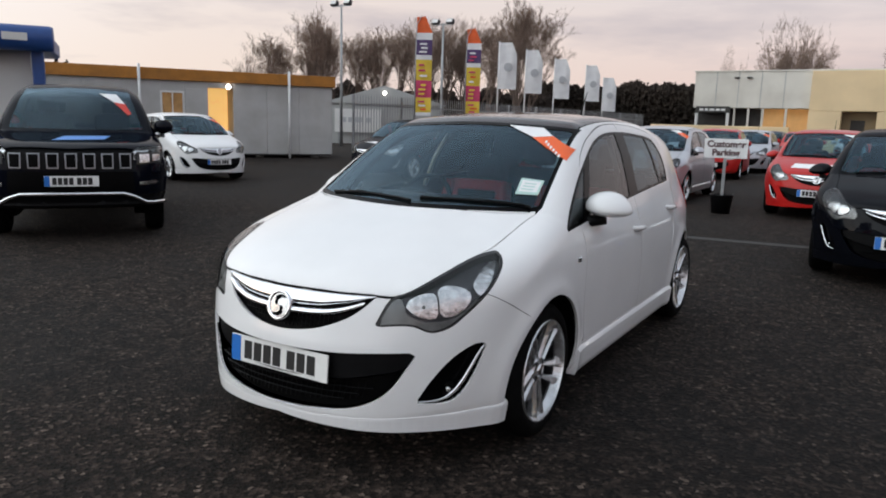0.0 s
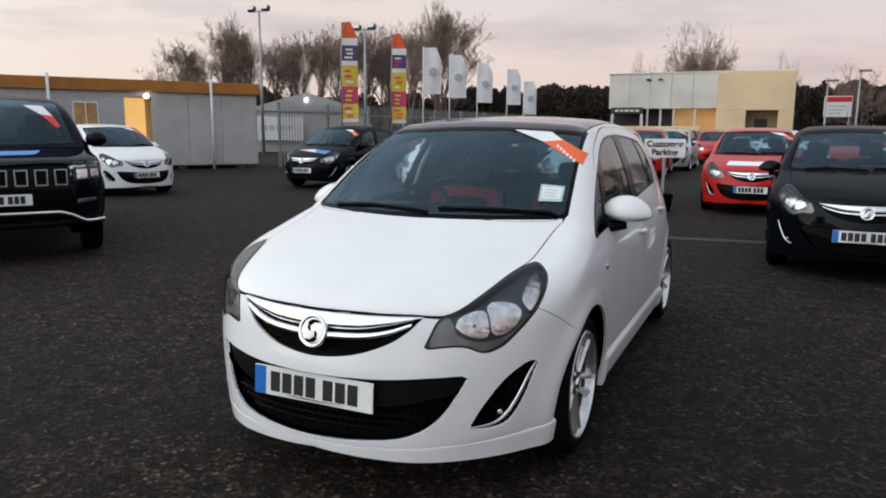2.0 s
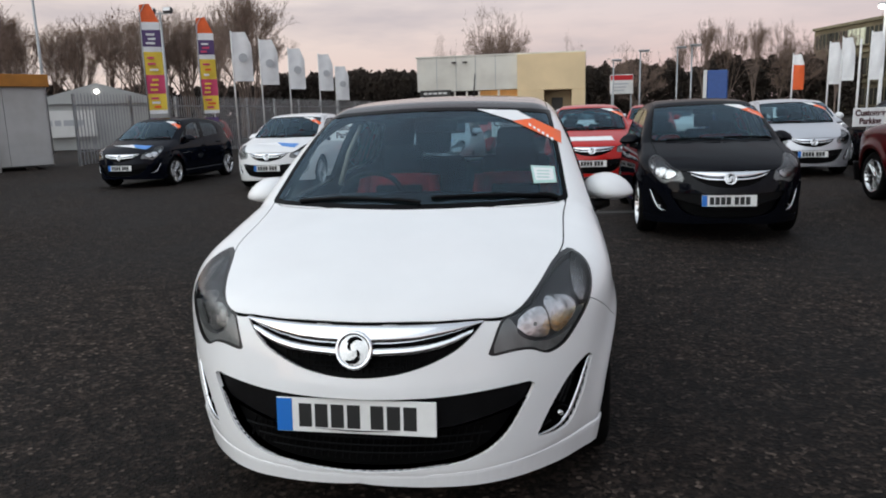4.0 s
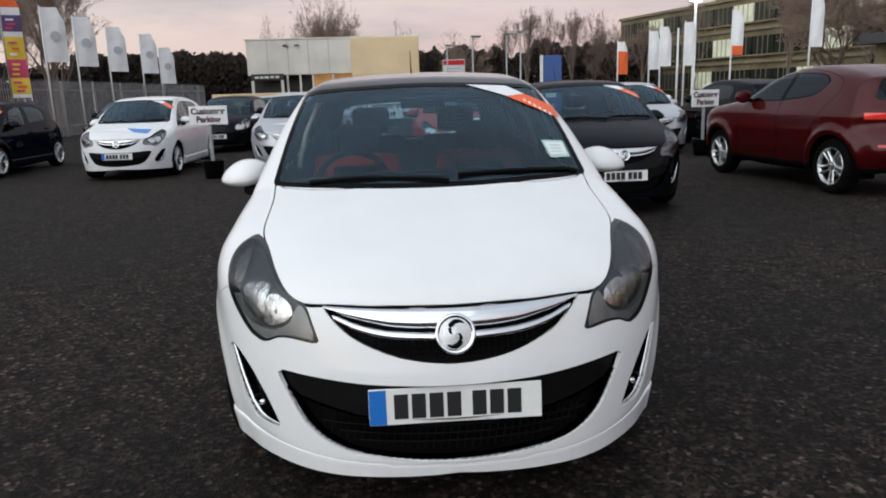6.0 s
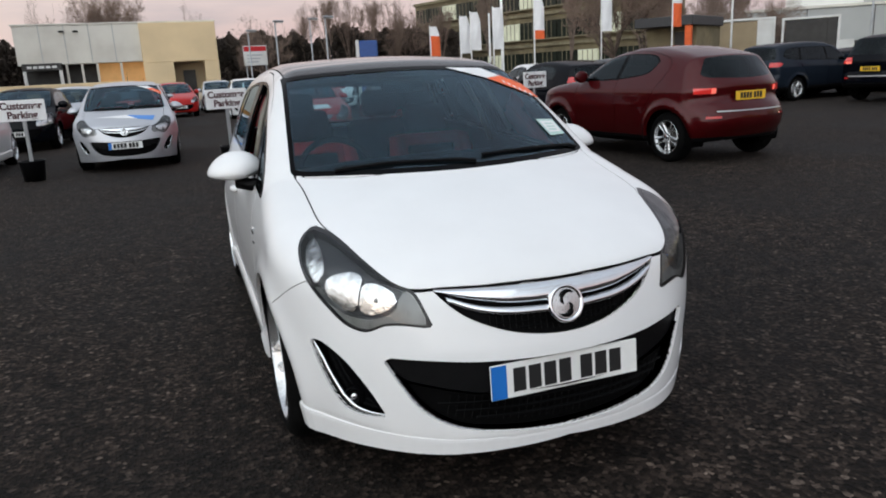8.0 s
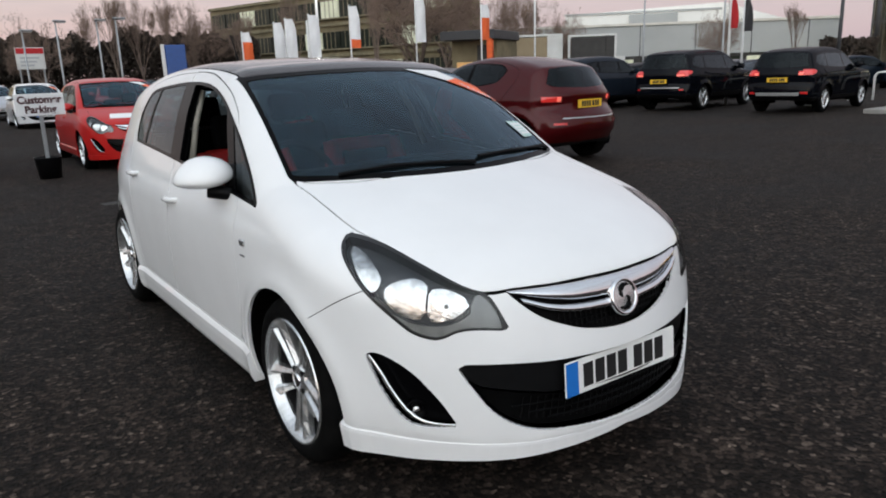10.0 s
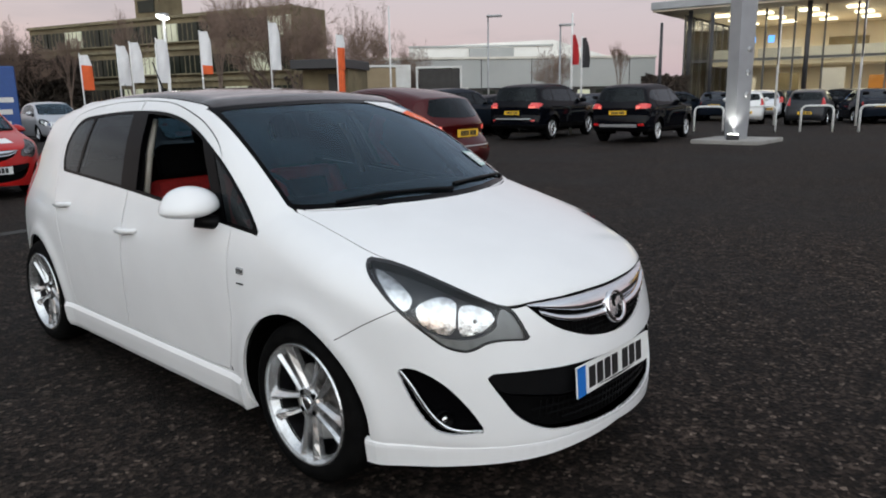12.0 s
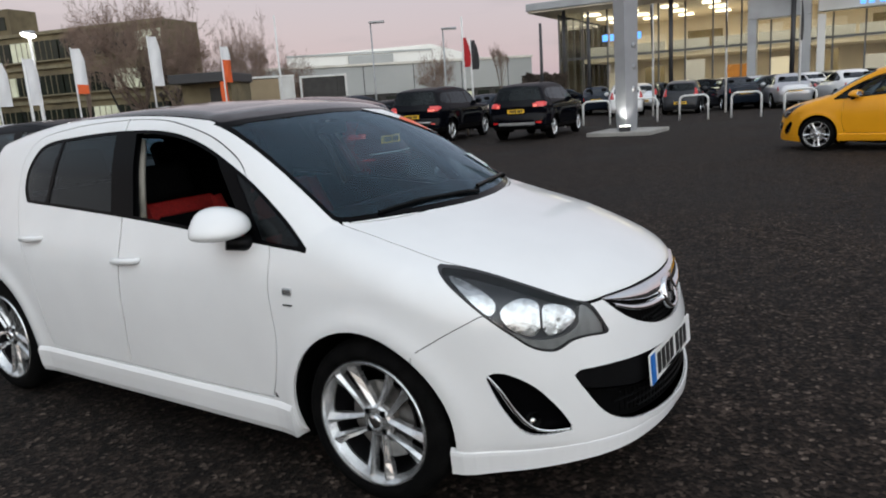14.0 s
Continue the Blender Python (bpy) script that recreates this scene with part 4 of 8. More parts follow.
    # fog lamps
    for k, ob in enumerate(emit(s, "fog", "fog_lamp_recess", GLOSSBLACK, car, off=-0.035, rim=-0.028, sides="split")):
        sd = 1 if k == 0 else -1
        a = spline([(-0.008, 0.524), (-0.046, 0.470), (-0.090, 0.395), (-0.140, 0.336), (-0.195, 0.312), (-0.280, 0.308)], 6)
        pts = []
        for u, z in a:
            t = np.linspace(0.45, 0.86, 400)
            line = np.stack([t, (u - 0.48 * t) / 0.877, t * 0 + z], 1)
            j = int(np.argmin(np.abs(skin.field(line))))
            pts.append((sd * (line[j, 0] - 0.012), line[j, 1] + 0.002, z))
        part("chrome_surround", tube(pts, [0.003 + 0.005 * math.sin(math.pi * min(1, (k + 3) / len(pts))) for k in range(len(pts))], 8), CHROME, ob, "", True)
        place = Matrix.Translation((sd * 0.640, -0.535, 0.347)) @ Matrix.Rotation(radians(30 * sd), 4, "Z") @ Matrix.Rotation(radians(93), 4, "X")
        part("fog_lamp", lathe([(0.034, -0.03), (0.034, 0.0), (0.030, 0.003), (0.028, -0.004), (0.014, -0.014), (0, -0.012)], 24, place @ Matrix.Translation((0, 0, -0.012))), GLOSSBLACK, ob, "small round fog lamp", True)
        part("fog_lens", lathe([(0.014, -0.022), (0.010, -0.012), (0, -0.009)], 16, place), REFLECTOR, ob, "", True)
    # badge, plain
    by = front_y(skin, 0, 0.645)
    place = Matrix.Translation((0, by - 0.012, 0.645)) @ Matrix.Rotation(radians(75), 4, "X")
    bd = part("badge", lathe([(0.060, -0.02), (0.061, 0.002), (0.056, 0.008), (0.050, 0.003), (0.048, 0.002)], 36, place), CHROME, car, "round chrome badge", True)
    part("badge_field", lathe([(0.05, 0.0), (0, 0.004)], 36, place), ALLOY, bd, "silver centre")
    for turn in (0, 180):
        arc = [place @ Matrix.Rotation(radians(turn + 20), 4, "Z") @ Vector((0.012 + 0.024 * math.cos(a), 0.012 + 0.022 * math.sin(a), 0.005)) for a in np.linspace(0.4, 3.6, 9)]
        part("badge_mark", tube(arc, [0.002, 0.004, 0.006, 0.0075, 0.008, 0.0075, 0.006, 0.004, 0.002], 8), GLOSSBLACK, bd, "dark curved mark", True)
    number_plate(car, (-0.005, front_y(skin, 0.2, 0.43) + 0.002, 0.428), 0, -4)
    # wheels, arches, mirrors
    for y in (0.0, 2.511):
        for sd in (1, -1):
            road_wheel(car, sd * 0.812, y + (0.02 if y < 1 else 0), 0.304, 0.229, 0.205, 5, lod=1 if hero else 0)
            bm = bmesh.new()
            ring = []
            for k in range(25):
                a = radians(-24 + 228 * k / 24)
                ly, lz = y + (0.030 if y < 1 else 0.015) + math.cos(a) * 0.336, 0.310 + math.sin(a) * 0.336
                edge = min(0.812, float(skin.half_width(np.array([ly]), np.array([lz]))[0]) - 0.012)
                ring.append([bm.verts.new((sd * xx, ly, lz)) for xx in (0.5, edge)])
            for q, r in zip(ring, ring[1:]):
                bm.faces.new([q[0], r[0], r[1], q[1]])
            bm.faces.new([q[0] for q in ring])
            part("wheel_arch", bm, SEAL, car)
    for sd in (1, -1):
        mirror_housing(car, sd, paint_mat)
        hx = float(skin.half_width(np.array([0.345]), np.array([0.759]))[0])
        if hero:
            part("side_repeater", box((sd * hx - 0.008, 0.325, 0.745), (sd * hx + 0.005, 0.368, 0.772), 0.004), ALLOY, car, "small chrome badge")
            part("side_mark", box((sd * hx - 0.008, 0.325, 0.706), (sd * hx + 0.004, 0.37, 0.712), 0.001), INK, car)
    # wipers and aerial
    for pts in ([(-0.50, 0.165, 1.002), (-0.30, 0.10, 1.018), (-0.02, 0.045, 1.012), (0.06, 0.03, 1.004)], [(0.10, 0.06, 1.02), (0.35, 0.085, 1.022), (0.58, 0.185, 1.012), (0.62, 0.19, 1.0)]):
        part("wiper", tube([(x, front_y(skin, x, z) - 0.012 - 0.003, z) for x, y, z in pts], 0.008, 6), BLACKTRIM, car)
    part("aerial", tube([(0, 2.38, 1.41), (0, 2.46, 1.55), (0, 2.52, 1.64)], [0.008, 0.004, 0.003], 6), BLACKTRIM, car)
    if interior:
        if hero:
            emit(s, ("body", "front_door", "rear_door", "roof", "gap", "bonnet", "dlo", "ws_border"), "lining", CLOTH, car, off=-0.03, flip=True, keep=lambda c: c[1] > -0.1 and c[2] > 0.3)
        part("dashboard", tube([(-0.66, 0.42, 0.86), (-0.4, 0.38, 0.89), (0, 0.36, 0.90), (0.4, 0.38, 0.89), (0.66, 0.42, 0.86)], 0.115, 14), PLASTIC, car, "dark dashboard", True)
        part("dash_top", box((-0.66, 0.06, 0.86), (0.66, 0.50, 0.94), 0.02), PLASTIC, car)
        part("floor", box((-0.7, 0.3, 0.24), (0.7, 2.6, 0.30)), CLOTH, car)
        for x in (-0.36, 0.36):
            seat(car, x, 1.20, 0.34)
        seat(car, -0.30, 2.0, 0.42, False)
        seat(car, 0.30, 2.0, 0.42, False)
        ring = [pose(-0.36, 0.80, 0.90, 62) @ Vector((math.cos(a) * 0.18, math.sin(a) * 0.18, 0)) for a in np.linspace(0, 2 * math.pi, 29)]
        w = part("steering_wheel", tube(ring, 0.015, 8, cap=False), PLASTIC, car, "black steering wheel", True)
        part("wheel_boss", box((-0.16, -0.035, -0.02), (0.16, 0.045, 0.02), 0.015, pose(-0.36, 0.80, 0.90, 62)), PLASTIC, w, smooth=True)
        for sd in (1, -1):
            part("pillar_trim", tube([(sd * 0.69, 1.325, 0.95), (sd * 0.635, 1.365, 1.15), (sd * 0.565, 1.42, 1.305)], 0.016, 8), CREAM, car, "pale pillar trim", True)
        part("interior_mirror", box((-0.11, 0.78, 1.27), (0.11, 0.81, 1.33), 0.012, segments=2), PLASTIC, car, smooth=True)
    return car

# ---- other vehicles ----
def vehicle_shell(spec, h):
    s = Shell(spec["skin"], h, 2)
    flank = lambda c: c[:, 0] > 0.42
    r = spec["tyre"]
    for cy in (0.0, spec["base"]):
        s.region("hole", lambda p, cy=cy: np.hypot(p[:, 1] - cy, p[:, 2] - r) - r - 0.045, lambda c: c[:, 0] > 0.5)
    s.region("under", lambda p: p[:, 2] - spec["sill"], lambda c: c[:, 2] < spec["sill"] + 0.08)
    ws = outline(spec["screen"], FRONT)
    s.region("ws", ws, lambda c: (c[:, 1] < spec["mid"]) & (c[:, 2] > spec["belt"] - 0.08))
    rw = outline(spec["back"], FRONT)
    s.region("rw", rw, lambda c: (c[:, 1] > spec["mid"] + 0.6) & (c[:, 2] > spec["belt"] - 0.3))
    dlo = outline(spec["side"], SIDE)
    s.region("trim", dlo, flank)
    s.region("glass", lambda p: dlo(p) + 0.018, flank, ("trim",))
    for y, lean in spec["posts"]:
        z0, z1 = spec["belt"] - 0.2, spec["belt"] + 0.7
        s.region("trim", outline([(y - 0.035, z0), (y + 0.035, z0), (y + 0.035 + lean, z1), (y - 0.035 + lean, z1)], SIDE, n=1), flank, ("glass",))
    s.region("tail_lamp", outline(spec["tail_lamp"], SIDE), lambda c: (c[:, 0] > 0.6) & (c[:, 1] > spec["mid"] + 0.5))
    s.region("headlamp", outline(spec["headlamp"], FRONT), lambda c: (c[:, 1] < 0.3))
    s.region("grille", outline(spec["grille"], FRONT), lambda c: (c[:, 1] < -0.4))
    s.region("cladding", lambda p: p[:, 2] - spec["clad"], lambda c: c[:, 2] < spec["clad"] + 0.1)
    for q in spec["doors"]:
        s.region("door", outline(q, SIDE, n=4), flank, gap=0.003)
    return s


def vehicle(name, m, spec, shell, paint_mat, label, group="", tail_mat=None, spokes=5, far=False):
    s, skin = shell, spec["skin"]
    car = thing(name, m, label, "car", group)
    emit(s, "body", "body", paint_mat, car, rim=0.014)
    emit(s, "door", "door", paint_mat, car, rim=0.01, sides="split")
    for ob in emit(s, "gap", "panel_gap", SEAL, car, off=-0.006):
        tagged(ob, kind="stuff")
    emit(s, "under", "underbody", SEAL, car)
    emit(s, "cladding", "cladding", BLACKTRIM if spec.get("clad_dark", True) else paint_mat, car, off=0.003, rim=0.01)
    emit(s, "trim", "window_trim", GLOSSBLACK, car, rim=0.012, sides="split")
    emit(s, "ws", "windscreen", SCREEN, car, label="clear windscreen")
    emit(s, "rw", "rear_window", DARKGLASS, car)
    emit(s, "glass", "side_window", DARKGLASS, car, sides="split")
    emit(s, "tail_lamp", "tail_lamp", tail_mat or TAIL, car, off=0.006, rim=0.02, sides="split")
    for k, ob in enumerate(emit(s, "headlamp", "headlamp", LENS, car, sides="split")):
        emit(s, "headlamp", "lamp_housing", HOUSING_DARK, ob, off=-0.04, sides=("left", "right")[k])
        emit(s, "headlamp", "reflector", REFLECTOR, ob, off=-0.022, rim=0.01, sides=("left", "right")[k], keep=lambda c: (c[0] * 9) % 1 > 0.3)
    emit(s, "grille", "grille", MESH, car, off=-0.02)
    b, t = spec["belt"], spec["tyre"]
    w = spec["half"]
    part("interior", box((-w + 0.22, 0.5, 0.35), (w - 0.22, spec["base"] + 0.15, b - 0.02), 0.08, segments=2), CLOTH, car, "dark cloth interior")
    for x in (-0.38, 0.38):
        for y in (1.35, spec["base"] - 0.25):
            part("seat", box((x - 0.22, y, b - 0.1), (x + 0.22, y + 0.12, b + 0.2), 0.04, segments=1 if far else 2), CLOTH, car, smooth=True)
            part("headrest", box((x - 0.12, y + 0.02, b + 0.21), (x + 0.12, y + 0.11, b + 0.36), 0.03, segments=1 if far else 2), CLOTH, car, smooth=True)
    for y in (0.0, spec["base"]):
        for sd in (1, -1):
            road_wheel(car, sd * (w - 0.035), y, t, t * 0.68, 0.21, spokes, lod=-1 if far else 0, style="twin" if spokes == 5 else "single")
            bm, ring = bmesh.new(), []
            for k in range(17):
                a = radians(-20 + 220 * k / 16)
                ring.append([bm.verts.new((sd * xx, y + math.cos(a) * (t + 0.042), t + math.sin(a) * (t + 0.042))) for xx in (w - 0.36, w - 0.045)])
            for q, r in zip(ring, ring[1:]):
                bm.faces.new([q[0], r[0], r[1], q[1]])
            bm.faces.new([q[0] for q in ring])
            part("wheel_arch", bm, SEAL, car)
    for sd in (1, -1):
        bm = bmesh.new()
        bmesh.ops.create_uvsphere(bm, u_segments=8 if far else 16, v_segments=6 if far else 10, radius=1)
        for v in bm.verts:
            v.co = (v.co.x * 0.12, (v.co.y if v.co.y < 0 else v.co.y * 0.3) * 0.09, v.co.z * 0.09)
        bmesh.ops.translate(bm, verts=bm.verts, vec=(sd * (w + 0.04), spec["mirror"], b + 0.06))
        mir = part("door_mirror", bm, paint_mat, car, "", True)
        part("mirror_foot", tube([(sd * (w - 0.12), spec["mirror"] - 0.02, b), (sd * (w - 0.02), spec["mirror"], b + 0.02)], 0.03, 8), BLACKTRIM, mir)
    if "rear_plate" in spec:
        number_plate(car, (0, spec["rear_plate"][0], spec["rear_plate"][1]), 180, 0, PLATE_YELLOW, w=0.52, h=0.115)
    if "front_plate" in spec:
        number_plate(car, (0, spec["front_plate"][0], spec["front_plate"][1]), 0, 0)
    return car


def suv_spec(length_front, base, back, height, half, sill, tyre, bonnet, belt, clad, rake=0.75):
    """A tall five-door body from a few main sizes."""
    f, k = -length_front, base + back
    prof = [(f + 0.25, sill), (f + 0.03, sill + 0.12, 1), (f, 0.62), (f + 0.01, bonnet - 0.18), (f + 0.07, bonnet - 0.06), (f + 0.32, bonnet), (0.1, bonnet + 0.06), (0.38, bonnet + 0.09, 1),
            (0.38 + rake * 0.55, belt + (height - belt) * 0.62), (0.38 + rake, height - 0.08), (0.38 + rake + 0.4, height - 0.012), (k - 1.6, height), (k - 0.75, height - 0.035), (k - 0.32, height - 0.10, 1), (k - 0.26, height - 0.16),
            (k - 0.08, belt + 0.02), (k - 0.02, belt - 0.1), (k - 0.03, 0.8), (k, 0.72), (k, 0.48), (k - 0.12, sill + 0.04, 1), (base / 2, sill)]
    sec = [(sill - 0.1, half - 0.1), (sill + 0.02, half - 0.06), (0.5, half - 0.015), (0.75, half), (belt - 0.16, half - 0.01), (belt - 0.04, half - 0.05), (belt + 0.05, half - 0.09), (height - 0.15, half - 0.24), (height - 0.03, half - 0.34), (height + 0.1, half - 0.5)]
    skin = Skin(spline(prof, 5, True), sec, bend=(0.30, 2.6, 1.6), tail=(0.22, 2.6, base), crown=0.06, taper=(0.35, -0.2), taper_back=(0.10, base), round_k=0.10, arches=((0, tyre, tyre + 0.06), (base, tyre, tyre + 0.06)), flare=0.025)
    top = height - 0.17
    return dict(skin=skin, base=base, tyre=tyre, sill=sill + 0.03, clad=clad, belt=belt, half=half, mid=1.35, mirror=0.72,
                screen=[(-0.2, bonnet + 0.11), (0.0, bonnet + 0.11), (half - 0.22, bonnet + 0.12, 1), (half - 0.36, height - 0.1, 1), (0.2, height - 0.07), (0, height - 0.07), (-0.2, height - 0.07)],
                back=[(-0.2, belt + 0.05), (0, belt + 0.05), (half - 0.22, belt + 0.07, 1), (half - 0.33, height - 0.16, 1), (0, height - 0.14), (-0.2, height - 0.14)],
                side=[(0.55, belt - 0.02, 1), (0.38 + rake, top - 0.03), (0.7 + rake, top), (k - 1.2, top), (k - 0.62, top - 0.05), (k - 0.42, belt + 0.14, 1), (k - 0.8, belt + 0.05), (1.4, belt)],
                posts=[(1.42, 0.05), (base - 0.12, -0.1)],
                doors=[[(0.52, belt - 0.02), (0.5, 0.7), (0.6, sill + 0.1), (1.40, sill + 0.1), (1.42, belt), (1.47, top + 0.035), (0.4 + rake, top + 0.01)],
                       [(1.415, sill + 0.1), (1.435, belt), (1.485, top + 0.035), (base - 0.1, top + 0.03), (base - 0.05, belt), (base - 0.38, 0.75), (base - 0.45, sill + 0.1)]],
                tail_lamp=[(k - 0.36, belt - 0.05), (k - 0.2, belt - 0.01), (k + 0.1, belt - 0.03), (k + 0.1, belt - 0.13), (k - 0.2, belt - 0.13)],
                headlamp=[(half - 0.32, bonnet - 0.06), (half - 0.12, bonnet - 0.05), (half + 0.05, bonnet - 0.06), (half + 0.05, bonnet - 0.18), (half - 0.2, bonnet - 0.2), (half - 0.36, bonnet - 0.17)],
                grille=[(-0.2, bonnet - 0.07), (0, bonnet - 0.07), (half - 0.36, bonnet - 0.07), (half - 0.42, bonnet - 0.25), (0, bonnet - 0.27), (-0.2, bonnet - 0.27)], rear_plate=(k + 0.012, 0.86))


def car_spec():
    """A plain far-off hatchback body, from the small hatch's skin."""
    return dict(skin=hatch_skin, base=2.511, tyre=0.31, sill=0.19, clad=0.2, clad_dark=False, belt=0.97, half=0.83, mid=1.2, mirror=0.6,
                screen=[(-0.2, 0.98), (0.0, 0.98), (0.66, 0.99, 1), (0.573, 1.362, 1), (0.2, 1.386), (0.0, 1.39), (-0.2, 1.388)],
                back=[(-0.2, 1.30), (0.0, 1.305), (0.45, 1.28), (0.52, 1.24, 1), (0.56, 1.03, 1), (0, 0.995), (-0.2, 1.0)],
                side=[(0.25, 0.897, 1), (0.64, 1.16), (0.91, 1.277), (1.49, 1.352), (1.86, 1.337), (2.14, 1.302), (2.232, 1.2), (2.19, 1.03, 1), (1.31, 0.98), (0.66, 0.928)],
                posts=[(1.36, 0.1)], doors=[],
                tail_lamp=[(2.72, 1.06), (2.93, 1.09), (3.06, 0.93), (3.12, 0.80), (2.90, 0.80), (2.78, 0.93)],
                headlamp=[(0.42, 0.60), (0.50, 0.73), (0.62, 0.83), (0.75, 0.84), (0.80, 0.66), (0.62, 0.59)],
                grille=[(-0.2, 0.50), (0, 0.50), (0.54, 0.51), (0.45, 0.355), (0.2, 0.283), (0, 0.272), (-0.2, 0.283)], rear_plate=(3.18, 0.5), front_plate=(-0.85, 0.43))


def saloon_spec():
    prof = [(-0.6, 0.2), (-0.82, 0.25, 1), (-0.86, 0.45), (-0.84, 0.6), (-0.74, 0.7), (-0.3, 0.82), (0.3, 0.92, 1), (0.8, 1.18), (1.15, 1.36), (1.6, 1.43), (2.1, 1.40), (2.7, 1.2), (3.1, 1.04, 1), (3.55, 0.99), (3.62, 0.9),
            (3.66, 0.6), (3.6, 0.3, 1), (1.3, 0.18)]
    sec = [(0.1, 0.8), (0.3, 0.86), (0.6, 0.90), (0.8, 0.87), (0.92, 0.82), (1.0, 0.77), (1.3, 0.62), (1.5, 0.45)]
    skin = Skin(spline(prof, 5, True), sec, bend=(0.4, 2.6, 1.6), tail=(0.3, 2.6, 2.8), round_k=0.09, arches=((0, 0.32, 0.37), (2.76, 0.32, 0.37)))
    return dict(skin=skin, base=2.76, tyre=0.32, sill=0.21, clad=0.22, clad_dark=False, belt=0.95, half=0.87, mid=1.3, mirror=0.7,
                screen=[(-0.2, 0.94), (0.0, 0.94), (0.68, 0.95, 1), (0.55, 1.31, 1), (0.0, 1.35), (-0.2, 1.35)],
                back=[(-0.2, 1.08), (0, 1.08), (0.58, 1.08, 1), (0.5, 1.28, 1), (0, 1.3), (-0.2, 1.3)],
                side=[(0.5, 0.93, 1), (0.95, 1.2), (1.2, 1.31), (1.7, 1.35), (2.2, 1.29), (2.7, 1.1), (2.75, 1.0, 1), (1.6, 0.96)],
                posts=[(1.5, 0.05)], doors=[],
                tail_lamp=[(3.3, 0.9), (3.7, 0.9), (3.7, 0.75), (3.4, 0.75)], headlamp=[(0.48, 0.6), (0.5, 0.68), (0.85, 0.74), (0.9, 0.62), (0.6, 0.57)],
                grille=[(-0.2, 0.64), (0, 0.64), (0.4, 0.64), (0.36, 0.5), (0, 0.48), (-0.2, 0.5)], rear_plate=(3.68, 0.75), front_plate=(-0.88, 0.4))

# ---- ground ----
def ground_z(x, y):
    """The lot is level."""
    return 0.0


def asphalt():
    m = bpy.data.materials.new("asphalt")
    m.use_nodes = True
    nt, b = m.node_tree, m.node_tree.nodes["Principled BSDF"]
    tc = nt.nodes.new("ShaderNodeTexCoord")

    def noise_tex(scale, detail, rough=0.6):
        n = nt.nodes.new("ShaderNodeTexNoise")
        n.inputs["Scale"].default_value, n.inputs["Detail"].default_value, n.inputs["Roughness"].default_value = scale, detail, rough
        nt.links.new(tc.outputs["Object"], n.inputs["Vector"])
        return n
    fine, mid, big = noise_tex(130, 3, 0.75), noise_tex(7, 8, 0.7), noise_tex(0.35, 6)
    vor = nt.nodes.new("ShaderNodeTexVoronoi")
    vor.inputs["Scale"].default_value = 54
    nt.links.new(tc.outputs["Object"], vor.inputs["Vector"])
    # chippings: mostly dark, a few pale
    r1 = ramp_node(nt.nodes, [(0.0, (0.0030, 0.0025, 0.0022)), (0.45, (0.0104, 0.0085, 0.0074)), (0.75, (0.0232, 0.0195, 0.0172)), (0.94, (0.042, 0.036, 0.032)), (1.0, (0.11, 0.099, 0.090))])
    sepc = nt.nodes.new("ShaderNodeSeparateColor")
    nt.links.new(vor.outputs["Color"], sepc.inputs[0])
    nt.links.new(sepc.outputs[0], r1.inputs[0])
    r2 = ramp_node(nt.nodes, [(0.33, (0.25, 0.24, 0.23)), (0.67, (2.15, 2.06, 1.98))])
    nt.links.new(mid.outputs["Fac"], r2.inputs[0])
    r3 = ramp_node(nt.nodes, [(0.35, (0.43, 0.40, 0.378)), (0.65, (1.16, 1.045, 0.97))])
    nt.links.new(big.outputs["Fac"], r3.inputs[0])
    r4 = ramp_node(nt.nodes, [(0.35, (0.5, 0.5, 0.5)), (0.65, (1.45, 1.42, 1.4))])
    nt.links.new(fine.outputs["Fac"], r4.inputs[0])
    out = r1.outputs[0]
    for r in (r2, r3, r4):
        mx = nt.nodes.new("ShaderNodeMix")
        mx.data_type, mx.blend_type = "RGBA", "MULTIPLY"
        mx.inputs["Factor"].default_value = 1
        nt.links.new(out, mx.inputs["A"])
        nt.links.new(r.outputs[0], mx.inputs["B"])
        out = mx.outputs["Result"]
    nt.links.new(out, b.inputs["Base Color"])
    rr = ramp_node(nt.nodes, [(0.3, (0.72,) * 3), (0.7, (0.95,) * 3)])
    nt.links.new(big.outputs["Fac"], rr.inputs[0])
    nt.links.new(rr.outputs[0], b.inputs["Roughness"])
    b.inputs["Specular IOR Level"].default_value = 0.16
    bp = nt.nodes.new("ShaderNodeBump")
    bp.inputs["Strength"].default_value, bp.inputs["Distance"].default_value = 0.8, 0.008
    nt.links.new(vor.outputs["Distance"], bp.inputs["Height"])
    bp2 = nt.nodes.new("ShaderNodeBump")
    bp2.inputs["Strength"].default_value, bp2.inputs["Distance"].default_value = 0.7, 0.01
    nt.links.new(fine.outputs["Fac"], bp2.inputs["Height"])
    nt.links.new(bp.outputs[0], bp2.inputs["Normal"])
    nt.links.new(bp2.outputs[0], b.inputs["Normal"])
    return m


ASPHALT = asphalt()
xs = [-700, -300, -100, -40, -15, 0, 15, 40, 100, 300, 700]
ys = [-700, -200, -50, -10, -2, 0, 2, 4, 6, 10, 30, 60, 120, 300, 700]
gv = [(x, y, ground_z(x, y)) for y in ys for x in xs]
gf = [(j * len(xs) + i, j * len(xs) + i + 1, (j + 1) * len(xs) + i + 1, (j + 1) * len(xs) + i) for j in range(len(ys) - 1) for i in range(len(xs) - 1)]
tagged(link("ground", gv, gf, ASPHALT), "worn dark asphalt of the car lot", "ground", kind="structure")

